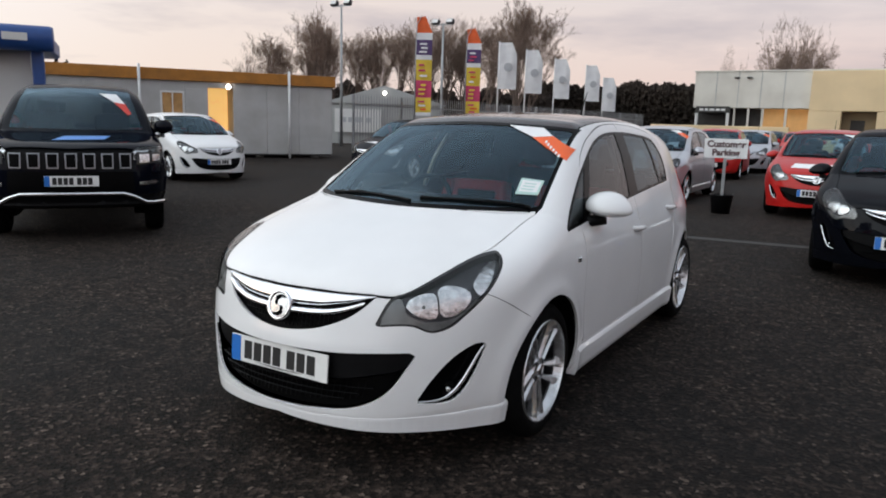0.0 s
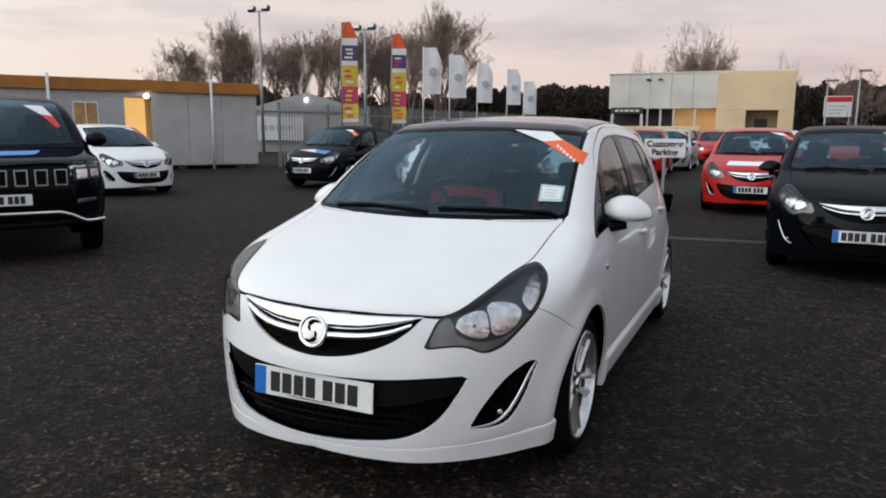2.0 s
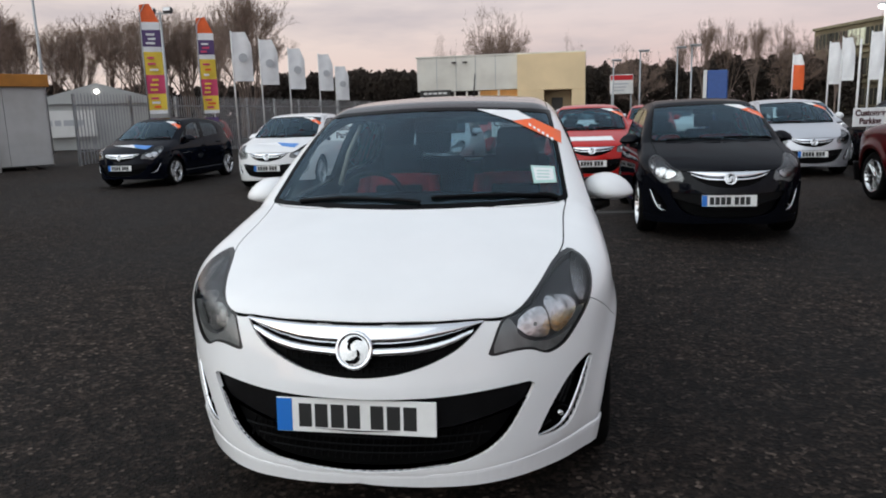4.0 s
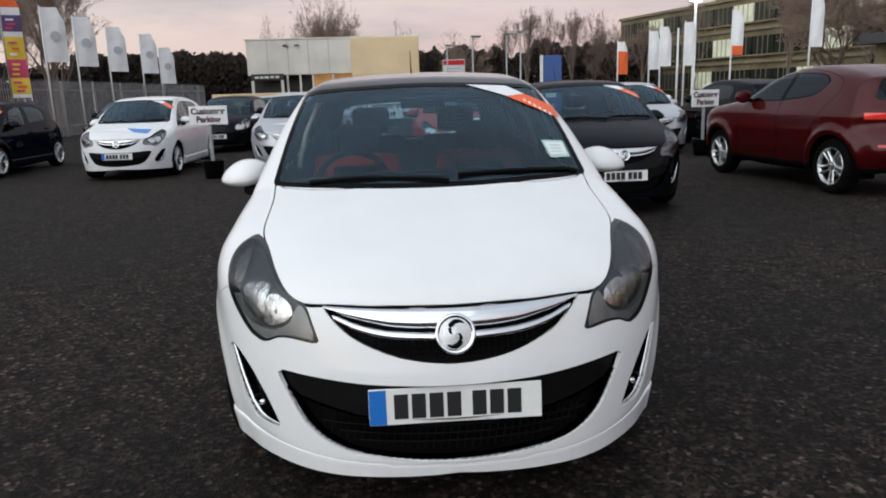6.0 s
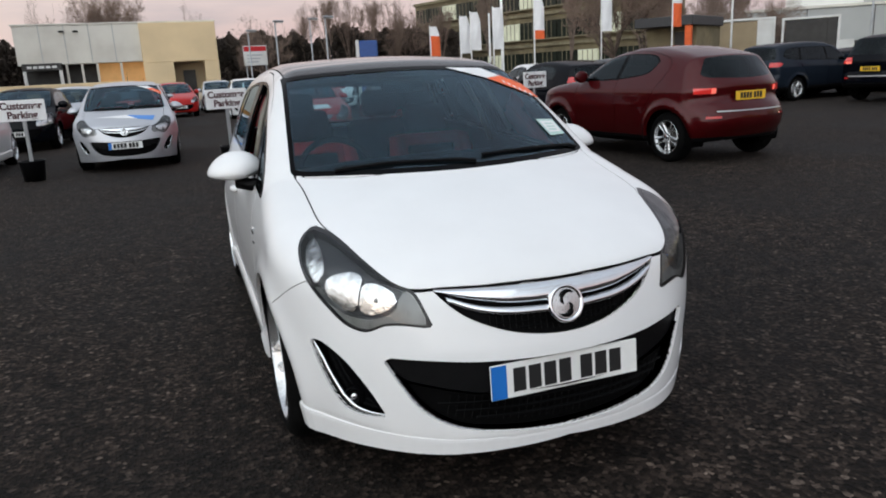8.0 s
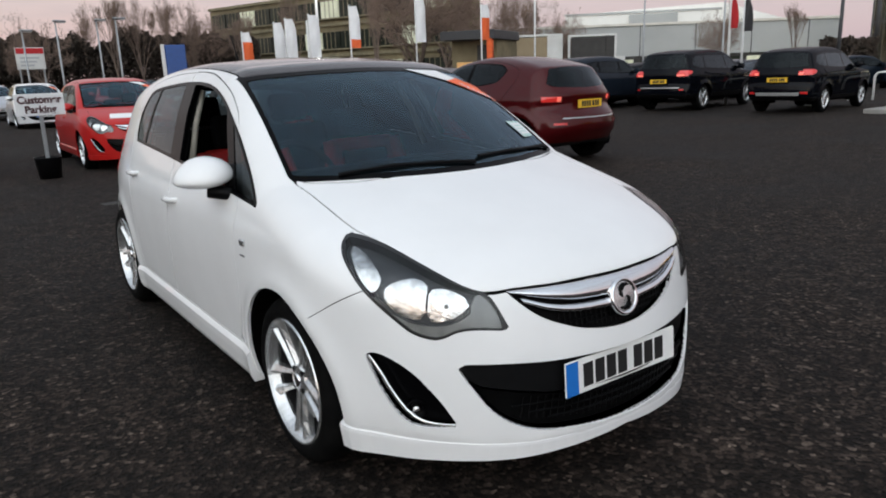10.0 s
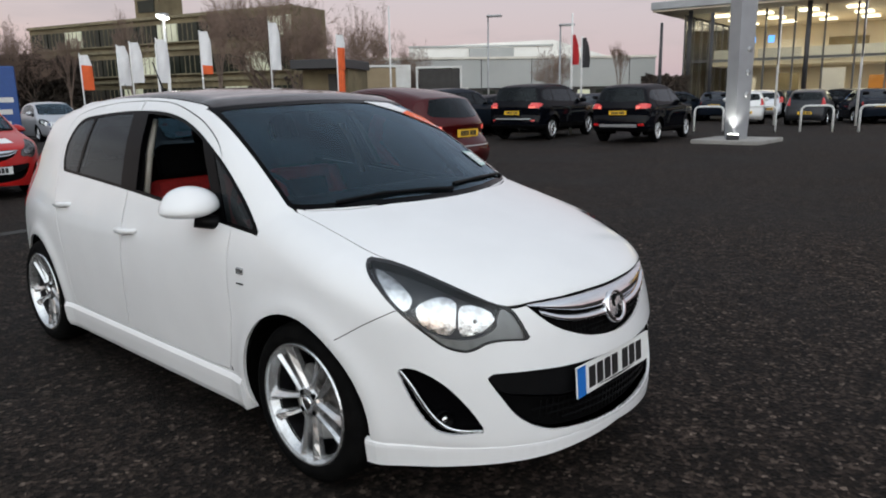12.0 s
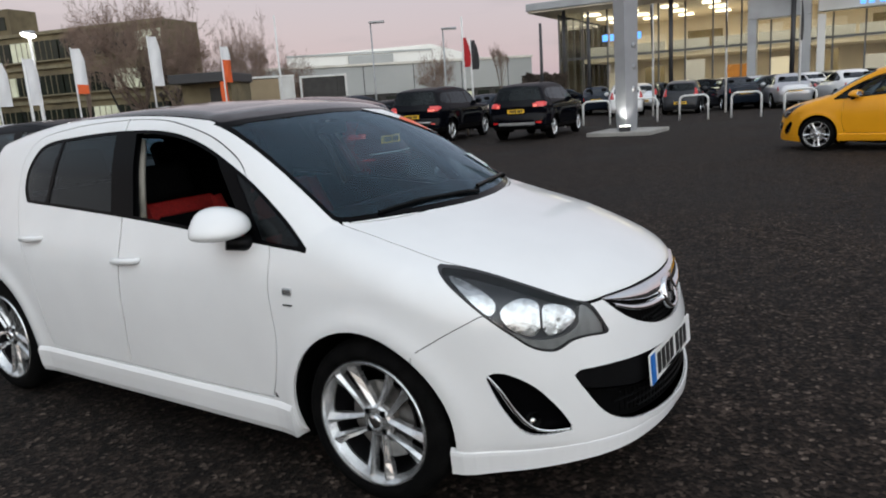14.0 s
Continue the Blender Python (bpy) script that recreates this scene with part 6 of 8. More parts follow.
def sales_cabin():
    m = along((-15.4, 17.7), (-20.4, 10.4))
    cab = thing("sales_cabin", m, "grey panelled portable sales cabin with an orange fascia", "cabin")
    L, H = 12.5, 2.9
    # front wall in panels, with a window and an open lit doorway (front is +y)
    for x0, x1 in [(0.0, 1.17), (1.18, 2.3), (2.31, 3.45), (4.28, 5.04), (5.80, 6.95), (6.96, 8.1), (8.11, 9.3), (9.31, 10.9), (10.91, L)]:
        part("wall_panel", box((x0, -0.06, 0.14), (x1, 0.0, 2.58), 0.006), CABIN, cab)
    part("wall_panel", box((3.45, -0.06, 2.36), (4.28, 0.0, 2.58), 0.004), CABIN, cab)
    part("wall_panel", box((5.04, -0.06, 0.14), (5.80, 0.0, 1.05), 0.004), CABIN, cab)
    part("wall_panel", box((5.04, -0.06, 2.2), (5.80, 0.0, 2.58), 0.004), CABIN, cab)
    part("end_wall", box((-0.06, -3.0, 0.14), (0.0, -0.06, 2.6)), CABIN, cab)
    part("back_wall", box((-0.06, -3.06, 0.14), (L, -3.0, 2.6)), CABIN, cab)
    part("roof", box((-0.12, -3.1, 2.60), (L, 0.04, 2.70), 0.01), TARMAC_GREY, cab)
    part("floor", box((0, -3.0, 0.10), (L, 0.0, 0.14)), DARKIN, cab)
    part("fascia", box((-0.14, 0.0, 2.54), (L, 0.12, 2.92), 0.012), FASCIA, cab, "orange wooden fascia")
    part("fascia", box((-0.14, -3.1, 2.54), (-0.06, 0.0, 2.92), 0.012), FASCIA, cab)
    for x in (1.55, 6.43):
        part("downpipe", tube([(x, 0.17, -0.1), (x, 0.17, 3.02)], 0.045, 10), POLE, cab, "pale drainpipe", True)
    w = part("window", box((5.10, -0.10, 1.1), (5.74, -0.09, 2.15)), DIM_WARM, cab, "dim window lit from inside")
    for lo, hi in (((5.04, -0.05, 1.05), (5.80, 0.03, 1.11)), ((5.04, -0.05, 2.14), (5.80, 0.03, 2.2)), ((5.04, -0.05, 1.11), (5.10, 0.03, 2.14)), ((5.74, -0.05, 1.11), (5.80, 0.03, 2.14)), ((5.40, -0.05, 1.11), (5.44, 0.02, 2.14))):
        part("window_frame", box(lo, hi, 0.005), POLE, w)
    # the wall itself glows, in place of a lamp inside the room
    part("room_wall", box((3.0, -1.6, 0.14), (4.7, -1.55, 2.4)), LIT_WARM, cab, "room wall behind the open doorway, glowing for the room's light")
    part("room_side", box((4.28, -1.55, 0.14), (4.32, -0.06, 2.4)), SHOWWALL, cab)
    part("room_side", box((3.40, -1.55, 0.14), (3.44, -0.06, 2.4)), SHOWWALL, cab)
    part("door_leaf", box((4.30, 0.0, 0.16), (5.02, 0.04, 2.3), 0.005), CABIN, cab, "open door leaf")
    part("step", box((3.4, 0.0, -0.02), (4.35, 0.6, 0.10), 0.01), TARMAC_GREY, cab)
    ch = part("desk", box((3.55, -1.3, 0.14), (4.2, -0.7, 0.9), 0.01), FASCIA, cab, "orange desk in the doorway")
    lamp = part("wall_lamp", lathe([(0, 0), (0.065, 0.01), (0.08, 0.04), (0.065, 0.08), (0, 0.09)], 20, pose(3.62, 0.08, 2.40, -90)), LAMP_ON, cab, "round lit wall lamp", True)
    part("lamp_base", box((3.55, 0.0, 2.34), (3.69, 0.08, 2.46), 0.01), GALV, lamp)
    for x in np.arange(0.4, L, 2.0):
        part("foot", box((x, -0.5, -0.02), (x + 0.25, -0.2, 0.10)), TARMAC_GREY, cab)


sales_cabin()


def kiosk():
    m = along((-14.9, 7.2), (-19.6, 0.4))
    k = thing("kiosk", m, "white kiosk with a rounded blue canopy sign", "kiosk")
    part("wall", box((0.55, -3.0, 0), (9, -0.4, 2.8), 0.02), WHITEWALL, k)
    cap = tube([(0.0, 0.3, 3.03), (0.05, 0.3, 3.03), (9, 0.3, 3.03)], [0.26, 0.29, 0.29], 20)
    part("canopy", cap, BLUESIGN, k, "rounded blue sign canopy", True)
    part("canopy_roof", box((0.1, -3.0, 2.8), (9, 0.3, 3.2), 0.05), BLUESIGN, k)
    part("post", box((0.25, -0.2, 0), (0.50, 0.05, 2.8), 0.03), BLUESIGN, k, "blue post")
    part("window", box((1.9, -0.41, 0.6), (2.4, -0.385, 2.3)), LIT_WARM, k, "lit window")
    for x, w in ((0.5, 0.5), (1.7, 0.32), (2.15, 0.36)):
        part("bar", box((x, 0.585, 2.95), (x + w, 0.60, 3.12), 0.003), WHITEWALL, k)


kiosk()


def palisade_fence():
    a, b = Vector((-15.0, 18.6, 0)), Vector((-12.4, 47, 0))
    m = along(a, b)
    L = (b - a).length
    f = thing("palisade_fence", m, "grey steel palisade fence behind the flags", "fence")
    for x in np.arange(0, L, 2.75):
        part("post", box((x - 0.05, 0.03, 0), (x + 0.05, 0.11, 2.35), 0.008), GALV, f)
    for z in (0.45, 1.95):
        part("rail", box((0, 0.0, z), (L, 0.03, z + 0.05)), GALV, f)
    bm = bmesh.new()
    for x in np.arange(0.08, L, 0.155):
        v = [bm.verts.new(p) for p in ((x, -0.012, 0.05), (x + 0.065, -0.012, 0.05), (x + 0.065, -0.012, 2.28), (x + 0.0325, -0.002, 2.42), (x, -0.012, 2.28), (x + 0.0325, 0.012, 0.05), (x + 0.0325, 0.012, 2.3))]
        bm.faces.new([v[0], v[5], v[6], v[4]])
        bm.faces.new([v[5], v[1], v[2], v[6]])
        bm.faces.new([v[4], v[6], v[2], v[3]])
    tagged(part("pale", bm, GALV, f), kind="stuff")


palisade_fence()


def cloth_strip(w, h, nx=6, nz=14, sway=0.06, shape=None):
    """A hanging flag: its pole edge at x = 0, top at z = 0; shape gives the width at each height."""
    v, f = [], []
    for j in range(nz + 1):
        t = j / nz
        ww = w * (shape(t) if shape else 1)
        for i in range(nx + 1):
            u = i / nx
            v.append((u * ww, sway * math.sin(u * 5 + t * 4) * u, -t * h - 0.10 * u * w * math.sin(t * 3)))
    for j in range(nz):
        for i in range(nx):
            k = j * (nx + 1) + i
            f.append((k, k + 1, k + nx + 2, k + nx + 1))
    return v, f


def compact(v, faces):
    """Only the vertices that the faces use."""
    used = sorted({i for f in faces for i in f})
    at = {i: k for k, i in enumerate(used)}
    return [v[i] for i in used], [tuple(at[i] for i in f) for f in faces]


def flag_pole(x, y, top, w=0.95, h=1.9, turn=0, mat=None, band=None, name="flag_pole", label="white flag on a tall white pole", r=0.04, group="forecourt flags", print_mat=None, drop=0.05, share=6):
    z0 = ground_z(x, y)
    p = thing(name, pose(x, y, z0, 0, 0, turn), label, "flag", group)
    H = top - z0
    part("pole", tube([(0, 0, -0.1), (0, 0, H * 0.6), (0, 0, H)], [r, r * 0.85, r * 0.6], 10), POLE, p, "", True)
    feather = lambda t: 0.72 + 0.28 * min(1, 4 * t)
    v, f = cloth_strip(w, h, shape=feather)
    v = [(a + 0.02, b, H - drop + q) for a, b, q in v]
    low = [g for k, g in enumerate(f) if band and k // 6 > share]
    c = link("cloth", *compact(v, [g for g in f if g not in low]), mat or FLAG, p, "", True)
    if band:
        link("coloured_band", *compact(v, low), band, c, "", True)
    if print_mat:
        link("round_print", *disc_mesh((w * 0.55, -0.02, H - h * 0.55), w * 0.24), print_mat, c)
    return p


def disc_mesh(c, r, n=20):
    return [(c[0] + r * math.cos(2 * math.pi * i / n), c[1] - 0.06, c[2] + r * math.sin(2 * math.pi * i / n)) for i in range(n)], [tuple(range(n))]


for y, top in ((27.0, 5.1), (29.9, 5.05), (33.5, 4.95), (38.2, 5.0), (41.3, 4.5)):
    flag_pole(-13.4, y, top, 0.80, 2.05, 24, print_mat=FLAGGREY, group="row of tall flags")


def banner(x, y, top, turn):
    """A tall feather banner printed in coloured blocks."""
    b = thing("feather_banner", pose(x, y, 0, 0, 0, turn), "tall feather banner in orange, yellow and purple blocks", "banner", "feather banners")
    part("pole", tube([(0, 0, -0.05), (0, 0, top * 0.7), (0.03, 0, top * 0.94), (0.22, 0, top)], [0.035, 0.025, 0.018, 0.012], 8), GALV, b, "", True)
    blocks = [(0, 0.14, FLAGORANGE), (0.14, 0.2, FLAG), (0.2, 0.33, FLAGPUR), (0.33, 0.37, FLAG), (0.37, 0.55, FLAGYEL), (0.55, 0.70, FLAGMAG), (0.70, 0.83, FLAGYEL), (0.83, 0.86, FLAG)]
    h, w = top * 0.80, 0.60
    rng = random.Random(int(y * 10))
    for i, (a, c, mt) in enumerate(blocks):
        nz, v, f = 4, [], []
        for j in range(nz + 1):
            t = a + (c - a) * j / nz
            for u in range(5):
                q = u / 4
                ww = w * min(1, 0.55 + 3.2 * t)
                v.append((0.02 + q * ww, 0.05 * math.sin(q * 4 + t * 9) * q, top - 0.02 - t * h - 0.3 * (1 - q) * max(0, 0.12 - t)))
        for j in range(nz):
            for u in range(4):
                k = j * 5 + u
                f.append((k, k + 1, k + 6, k + 5))
        c0 = link("printed_block", v, f, mt, b, "", True)
        if mt in (FLAGYEL, FLAGMAG, FLAGPUR):
            zt, zb = top - 0.02 - a * h, top - 0.02 - c * h
            for k in range(3):
                zz = zt + (zb - zt) * (0.22 + 0.26 * k)
                x0 = 0.10 + rng.random() * 0.12
                part("bar", box((x0, -0.075, zz - 0.07), (x0 + 0.20 + rng.random() * 0.10, -0.065, zz)), rng.choice([FLAGMAG, FLAGORANGE, FLAG]) if mt is not FLAGMAG else FLAGYEL, c0)
    low = [(0.9, 0.955, FLAGPUR), (0.955, 1.07, FLAGYEL)]
    for a, c, mt in low:
        part("printed_block", box((0.03, -0.01, top - c * h), (w * 0.95, 0.01, top - a * h), 0.004), mt, b)
    part("foot_plate", box((-0.3, -0.3, 0), (0.3, 0.3, 0.04), 0.01), DARKPOLE, b)


banner(-13.6, 20.5, 5.35, 33)
banner(-13.5, 24.2, 5.35, 30)


def floodlight_mast(x, y, top, heads=2, lit=False, label="tall mast with twin floodlights", mat=None):
    z0 = ground_z(x, y)
    p = thing("floodlight_mast", pose(x, y, z0), label, "lamp post", "floodlight masts")
    H = top - z0
    part("pole", tube([(0, 0, -0.1), (0, 0, H * 0.5), (0, 0, H)], [0.09, 0.07, 0.05], 10), mat or GALV, p, "", True)
    part("cross_arm", box((-0.55, -0.04, H - 0.12), (0.55, 0.04, H - 0.05), 0.01), GALV, p)
    for k in range(heads):
        s = -0.45 + 0.9 * k / max(1, heads - 1)
        h = part("floodlight", box((-0.22, -0.10, 0), (0.22, 0.14, 0.26), 0.03, pose(s, -0.1, H - 0.06, -25)), DARKPOLE, p)
        part("lamp_face", box((-0.18, -0.115, 0.03), (0.18, -0.10, 0.22), 0, pose(s, -0.1, H - 0.06, -25)), LAMP_ON if lit else POLE, h)
    return p


floodlight_mast(-23.4, 28.0, 7.45)
floodlight_mast(-19.0, 31.2, 6.7)


def shed():
    m = along((-27.5, 31.5), (-21.5, 35.5))
    s = thing("workshop_shed", m, "small grey gabled shed with a lit lamp", "shed")
    part("wall", box((0, 0, 0), (7.2, 5, 2.5), 0.02), SHEDGREY, s)
    bm = bmesh.new()
    a = [bm.verts.new(p) for p in ((-0.2, -0.2, 2.45), (7.4, -0.2, 2.45), (3.6, -0.2, 3.55), (-0.2, 5.2, 2.45), (7.4, 5.2, 2.45), (3.6, 5.2, 3.55))]
    for f in ((0, 1, 2), (5, 4, 3), (0, 2, 5, 3), (1, 4, 5, 2)):
        bm.faces.new([a[i] for i in f])
    part("roof", bm, SHEDGREY, s)
    part("lamp", lathe([(0, 0), (0.09, 0.02), (0.10, 0.06), (0, 0.10)], 16, pose(3.6, -0.22, 3.1, 90)), LAMP_ON, s, "lit lamp", True)
    h = part("hoarding", box((0.6, -0.5, 0.7), (3.4, -0.42, 2.1), 0.01), WHITEWALL, s, "white hoarding")
    bars(h, Matrix.Translation((0, -0.5, 0)), 0.9, 1.3, (0.4, 0.3, 0.5, 0.35), 0.3, 0.12, FLAGGREY)
    for x in (0.8, 3.2):
        part("post", box((x, -0.42, 0), (x + 0.08, -0.34, 2.1)), GALV, s)


shed()


def parking_sign(x, y, turn):
    """A white board on a post in a weighted tub."""
    s = thing("parking_sign", pose(x, y, ground_z(x, y), 0, 0, turn), "white customer parking sign on a post in a black tub", "sign", "customer parking signs")
    part("tub", lathe([(0, 0), (0.15, 0), (0.185, 0.30), (0.195, 0.32), (0.175, 0.32), (0.165, 0.26), (0, 0.25)], 24), BLACKTRIM, s, "black plastic tub", True)
    part("post", box((-0.025, -0.02, 0.2), (0.025, 0.02, 1.05), 0.004), GALV, s)
    b = part("board", box((-0.34, -0.035, 0.93), (0.34, -0.022, 1.25), 0.005), STICKER, s, "white board with red-brown lettering")
    for text, z in (("Customer", 1.115), ("Parking", 0.975)):
        cu = bpy.data.curves.new("lettering", "FONT")
        cu.body, cu.align_x, cu.size, cu.extrude, cu.offset = text, "CENTER", 0.146, 0.002, 0.005
        cu.materials.append(SIGNRED)
        t = new("lettering", cu)
        t.matrix_basis = pose(0, -0.0385, z, 90)
        t.parent = b
    return s


parking_sign(-0.28, 10.0, 10)
parking_sign(-3.3, 10.1, -8)
parking_sign(5.9, 10.9, 20)


def showroom_block():
    """The pale and tan retail building across the road."""
    b = thing("retail_building", pose(0, 0, 0), "pale and tan flat-roofed retail building", "building")
    y = 56.3
    part("upper_wall", box((-11.2, y, 3.15), (-3.0, y + 14, 5.85), 0.03), PALE, b)
    for x in (-9.6, -8.0, -6.4, -4.8):
        part("panel_joint", box((x, y - 0.02, 3.15), (x + 0.05, y + 0.02, 5.85)), SHEDGREY, b)
    part("wall", box((-3.0, y - 0.25, 3.0), (2.35, y + 14, 5.83), 0.03), TAN, b)
    part("wall", box((-3.0, y - 0.25, 0), (-0.9, y + 14, 3.0), 0.0), TAN, b)
    part("wall", box((1.3, y - 0.25, 0), (2.35, y + 14, 3.0), 0.0), TAN, b)
    part("parapet", box((-11.3, y - 0.06, 5.85), (2.4, y + 14, 5.95), 0.02), PALE, b)
    part("shopfront", box((-11.2, y + 1.4, 0), (-6.2, y + 1.5, 3.15)), DARKIN, b, "dark glazed shopfront")
    part("shopfront", box((-6.2, y + 1.0, 0), (-3.0, y + 1.1, 3.15)), SHOPLIT, b, "warm lit shopfront")
    part("porch_wall", box((-0.9, y + 1.2, 0), (1.3, y + 1.3, 3.0)), TRAILER_TAN, b)
    part("porch_door", box((-0.3, y + 1.1, 0), (0.6, y + 1.19, 2.4)), DARKIN, b)
    for x in (-8.2, -7.2, -6.2, -4.6):
        part("mullion", box((x, y, 0), (x + 0.14, y + 0.2, 3.15)), PALE, b)
    sg = part("fascia_sign", box((-10.9, y - 0.5, 2.75), (-8.4, y - 0.1, 3.25), 0.03), DARKIN, b, "dark fascia sign")
    bars(sg, Matrix.Translation((0, y - 0.5, 0)), -10.6, 2.92, (0.3, 0.25, 0.35, 0.3, 0.3), 0.16, 0.1, WHITEWALL)
    for x in (-10.9, -8.6):
        part("porch_post", box((x, y - 0.5, 0), (x + 0.2, y - 0.3, 2.75)), WHITEWALL, b)
    part("low_wall", box((-12.5, y - 7, 0), (-3.5, y - 6.6, 1.75), 0.02), TAN, b, "low tan boundary wall")
    for x in (-8.3, -7.4):
        part("wall_lamp", box((x, y - 0.2, 5.35), (x + 0.35, y, 5.45)), DARKIN, b)


showroom_block()


def office_block():
    m = along((31.4, 96.5), (42.1, 57.5)) @ Matrix.Diagonal((0.945, 1, 1.083, 1))
    o = thing("office_building", m, "brown brick office block with bands of windows", "building")
    L, H = 42.8, 9.6
    part("wall", box((0, 0.3, 0), (L, 5.5, H), 0.02), BRICK, o)
    part("upper_block", box((18.3, 1.5, H), (22.2, 5, H + 2.6), 0.02), BRICK, o)
    for z0 in (0.4, 3.5, 6.6):
        for k in range(13):
            x = 0.8 + k * 3.22
            w = part("window", box((x, 0.0, z0 + 0.5), (x + 3.0, 0.28, z0 + 2.2), 0.0), OFFLIT if (k * 7 + int(z0)) % 5 == 0 else OFFGLASS, o)
            part("sill", box((x - 0.1, -0.12, z0 + 0.36), (x + 3.1, 0.29, z0 + 0.5)), OLIVE, w)
            for q in (0.72, 1.46, 2.2):
                part("mullion", box((x + q, -0.04, z0 + 0.5), (x + q + 0.07, 0.0, z0 + 2.2)), OLIVE, w)
    for z in (3.2, 6.3, 9.35):
        part("band", box((-0.1, 0.05, z), (L + 0.1, 0.3, z + 0.3), 0.01), OLIVE, o)
    part("window", box((18.9, 1.4, H + 0.7), (21.6, 1.52, H + 1.9)), OFFGLASS, o)


office_block()


def low_canopy():
    """A low dark building with an orange post beside the office."""
    def at(az, d):
        return (-2.4 + d * math.sin(radians(az)), -1.7 + d * math.cos(radians(az)))
    b = thing("low_building", along(at(37.6, 47), at(41.0, 46)), "low dark flat-roofed building with a lit front", "building")
    part("roof", box((-0.3, -1.2, 3.2), (3.2, 4, 3.75), 0.03), DARKPOLE, b, "dark flat roof")
    part("wall", box((0, 0, 0), (3.0, 4, 3.2)), BRICK, b)
    part("window", box((0.3, -0.03, 1.2), (1.5, -0.002, 1.9)), SHOPLIT, b, "lit window")
    # no hole in the wall: a dark sheet paints the opening's shade
    part("opening", box((1.7, -0.03, 0.2), (2.8, -0.002, 2.9)), DARKIN, b, "dark sheet painting the shade of an opening")
    part("post", box((2.75, -1.15, 0), (3.1, -0.9, 3.2), 0.01), FLAGORANGE, b, "orange post")


low_canopy()


def warehouses():
    a = Vector((-2.3 + 84 * math.sin(radians(36.2)), -1.9 + 84 * math.cos(radians(36.2)), 0))
    b = Vector((-2.3 + 92 * math.sin(radians(64.2)), -1.9 + 92 * math.cos(radians(64.2)), 0))
    w = thing("warehouse", along(a, b) @ Matrix.Diagonal((1, 1, 1.09, 1)), "long low grey clad warehouse", "building")
    L = (b - a).length
    part("upper_wall", box((0, 0, 2.1), (L, 25, 5.1), 0.03), SHEDGREY, w)
    part("lower_wall", box((0, 0.15, 0), (L, 25, 2.1)), DARKIN, w, "dark lower wall with windows")
    part("parapet", box((-0.1, -0.15, 5.1), (L + 0.1, 25, 5.35), 0.02), PALE, w)
    for k in range(18):
        x = 1.5 + k * 2.3
        part("window", box((x, 0.05, 0.9), (x + 1.5, 0.14, 1.8)), OFFLIT if k % 6 == 2 else OFFGLASS, w)
    for x in np.arange(4, L, 6.0):
        part("panel_joint", box((x, -0.03, 2.1), (x + 0.08, 0.0, 5.1)), DARKPOLE, w)
    u = L * 0.36
    part("hoarding", box((u, -0.5, 0.6), (u + 4.8, -0.4, 2.2), 0.02), WHITEWALL, w, "white hoarding")
    c = Vector((-2.3 + 118 * math.sin(radians(45.5)), -1.9 + 118 * math.cos(radians(45.5)), 0))
    d = Vector((-2.3 + 122 * math.sin(radians(60.7)), -1.9 + 122 * math.cos(radians(60.7)), 0))
    v = thing("warehouse", along(c, d) @ Matrix.Diagonal((1, 1, 1.115, 1)), "white gabled warehouse beyond", "building")
    L2 = (d - c).length
    bm = bmesh.new()
    pr = [(0, 0), (L2, 0), (L2, 6.6), (L2 * 0.72, 9.0), (0, 8.2)]
    f0, f1 = [bm.verts.new((x, 0, z)) for x, z in pr], [bm.verts.new((x, 30, z)) for x, z in pr]
    bm.faces.new(f0)
    for i in range(5):
        bm.faces.new([f0[i], f1[i], f1[(i + 1) % 5], f0[(i + 1) % 5]])
    part("shell", bm, SHEDWHITE, v)
    part("roof_edge", box((-0.1, -0.2, 8.1), (L2 * 0.72, -0.02, 8.35)), SHEDGREY, v)
    part("plant_room", box((L2 * 0.30, -1, 6.3), (L2 * 0.52, -0.1, 7.9), 0.02), SHEDGREY, v)


warehouses()


def far_light(name, at, to, energy, size, colour):
    """An area lamp standing in for a row of ceiling lights."""
    o = new(name, bpy.data.lights.new(name, "AREA"))
    o.data.shape, o.data.size, o.data.size_y, o.data.energy, o.data.color = "RECTANGLE", size[0], size[1], energy, colour
    o.matrix_world = look(at, to)


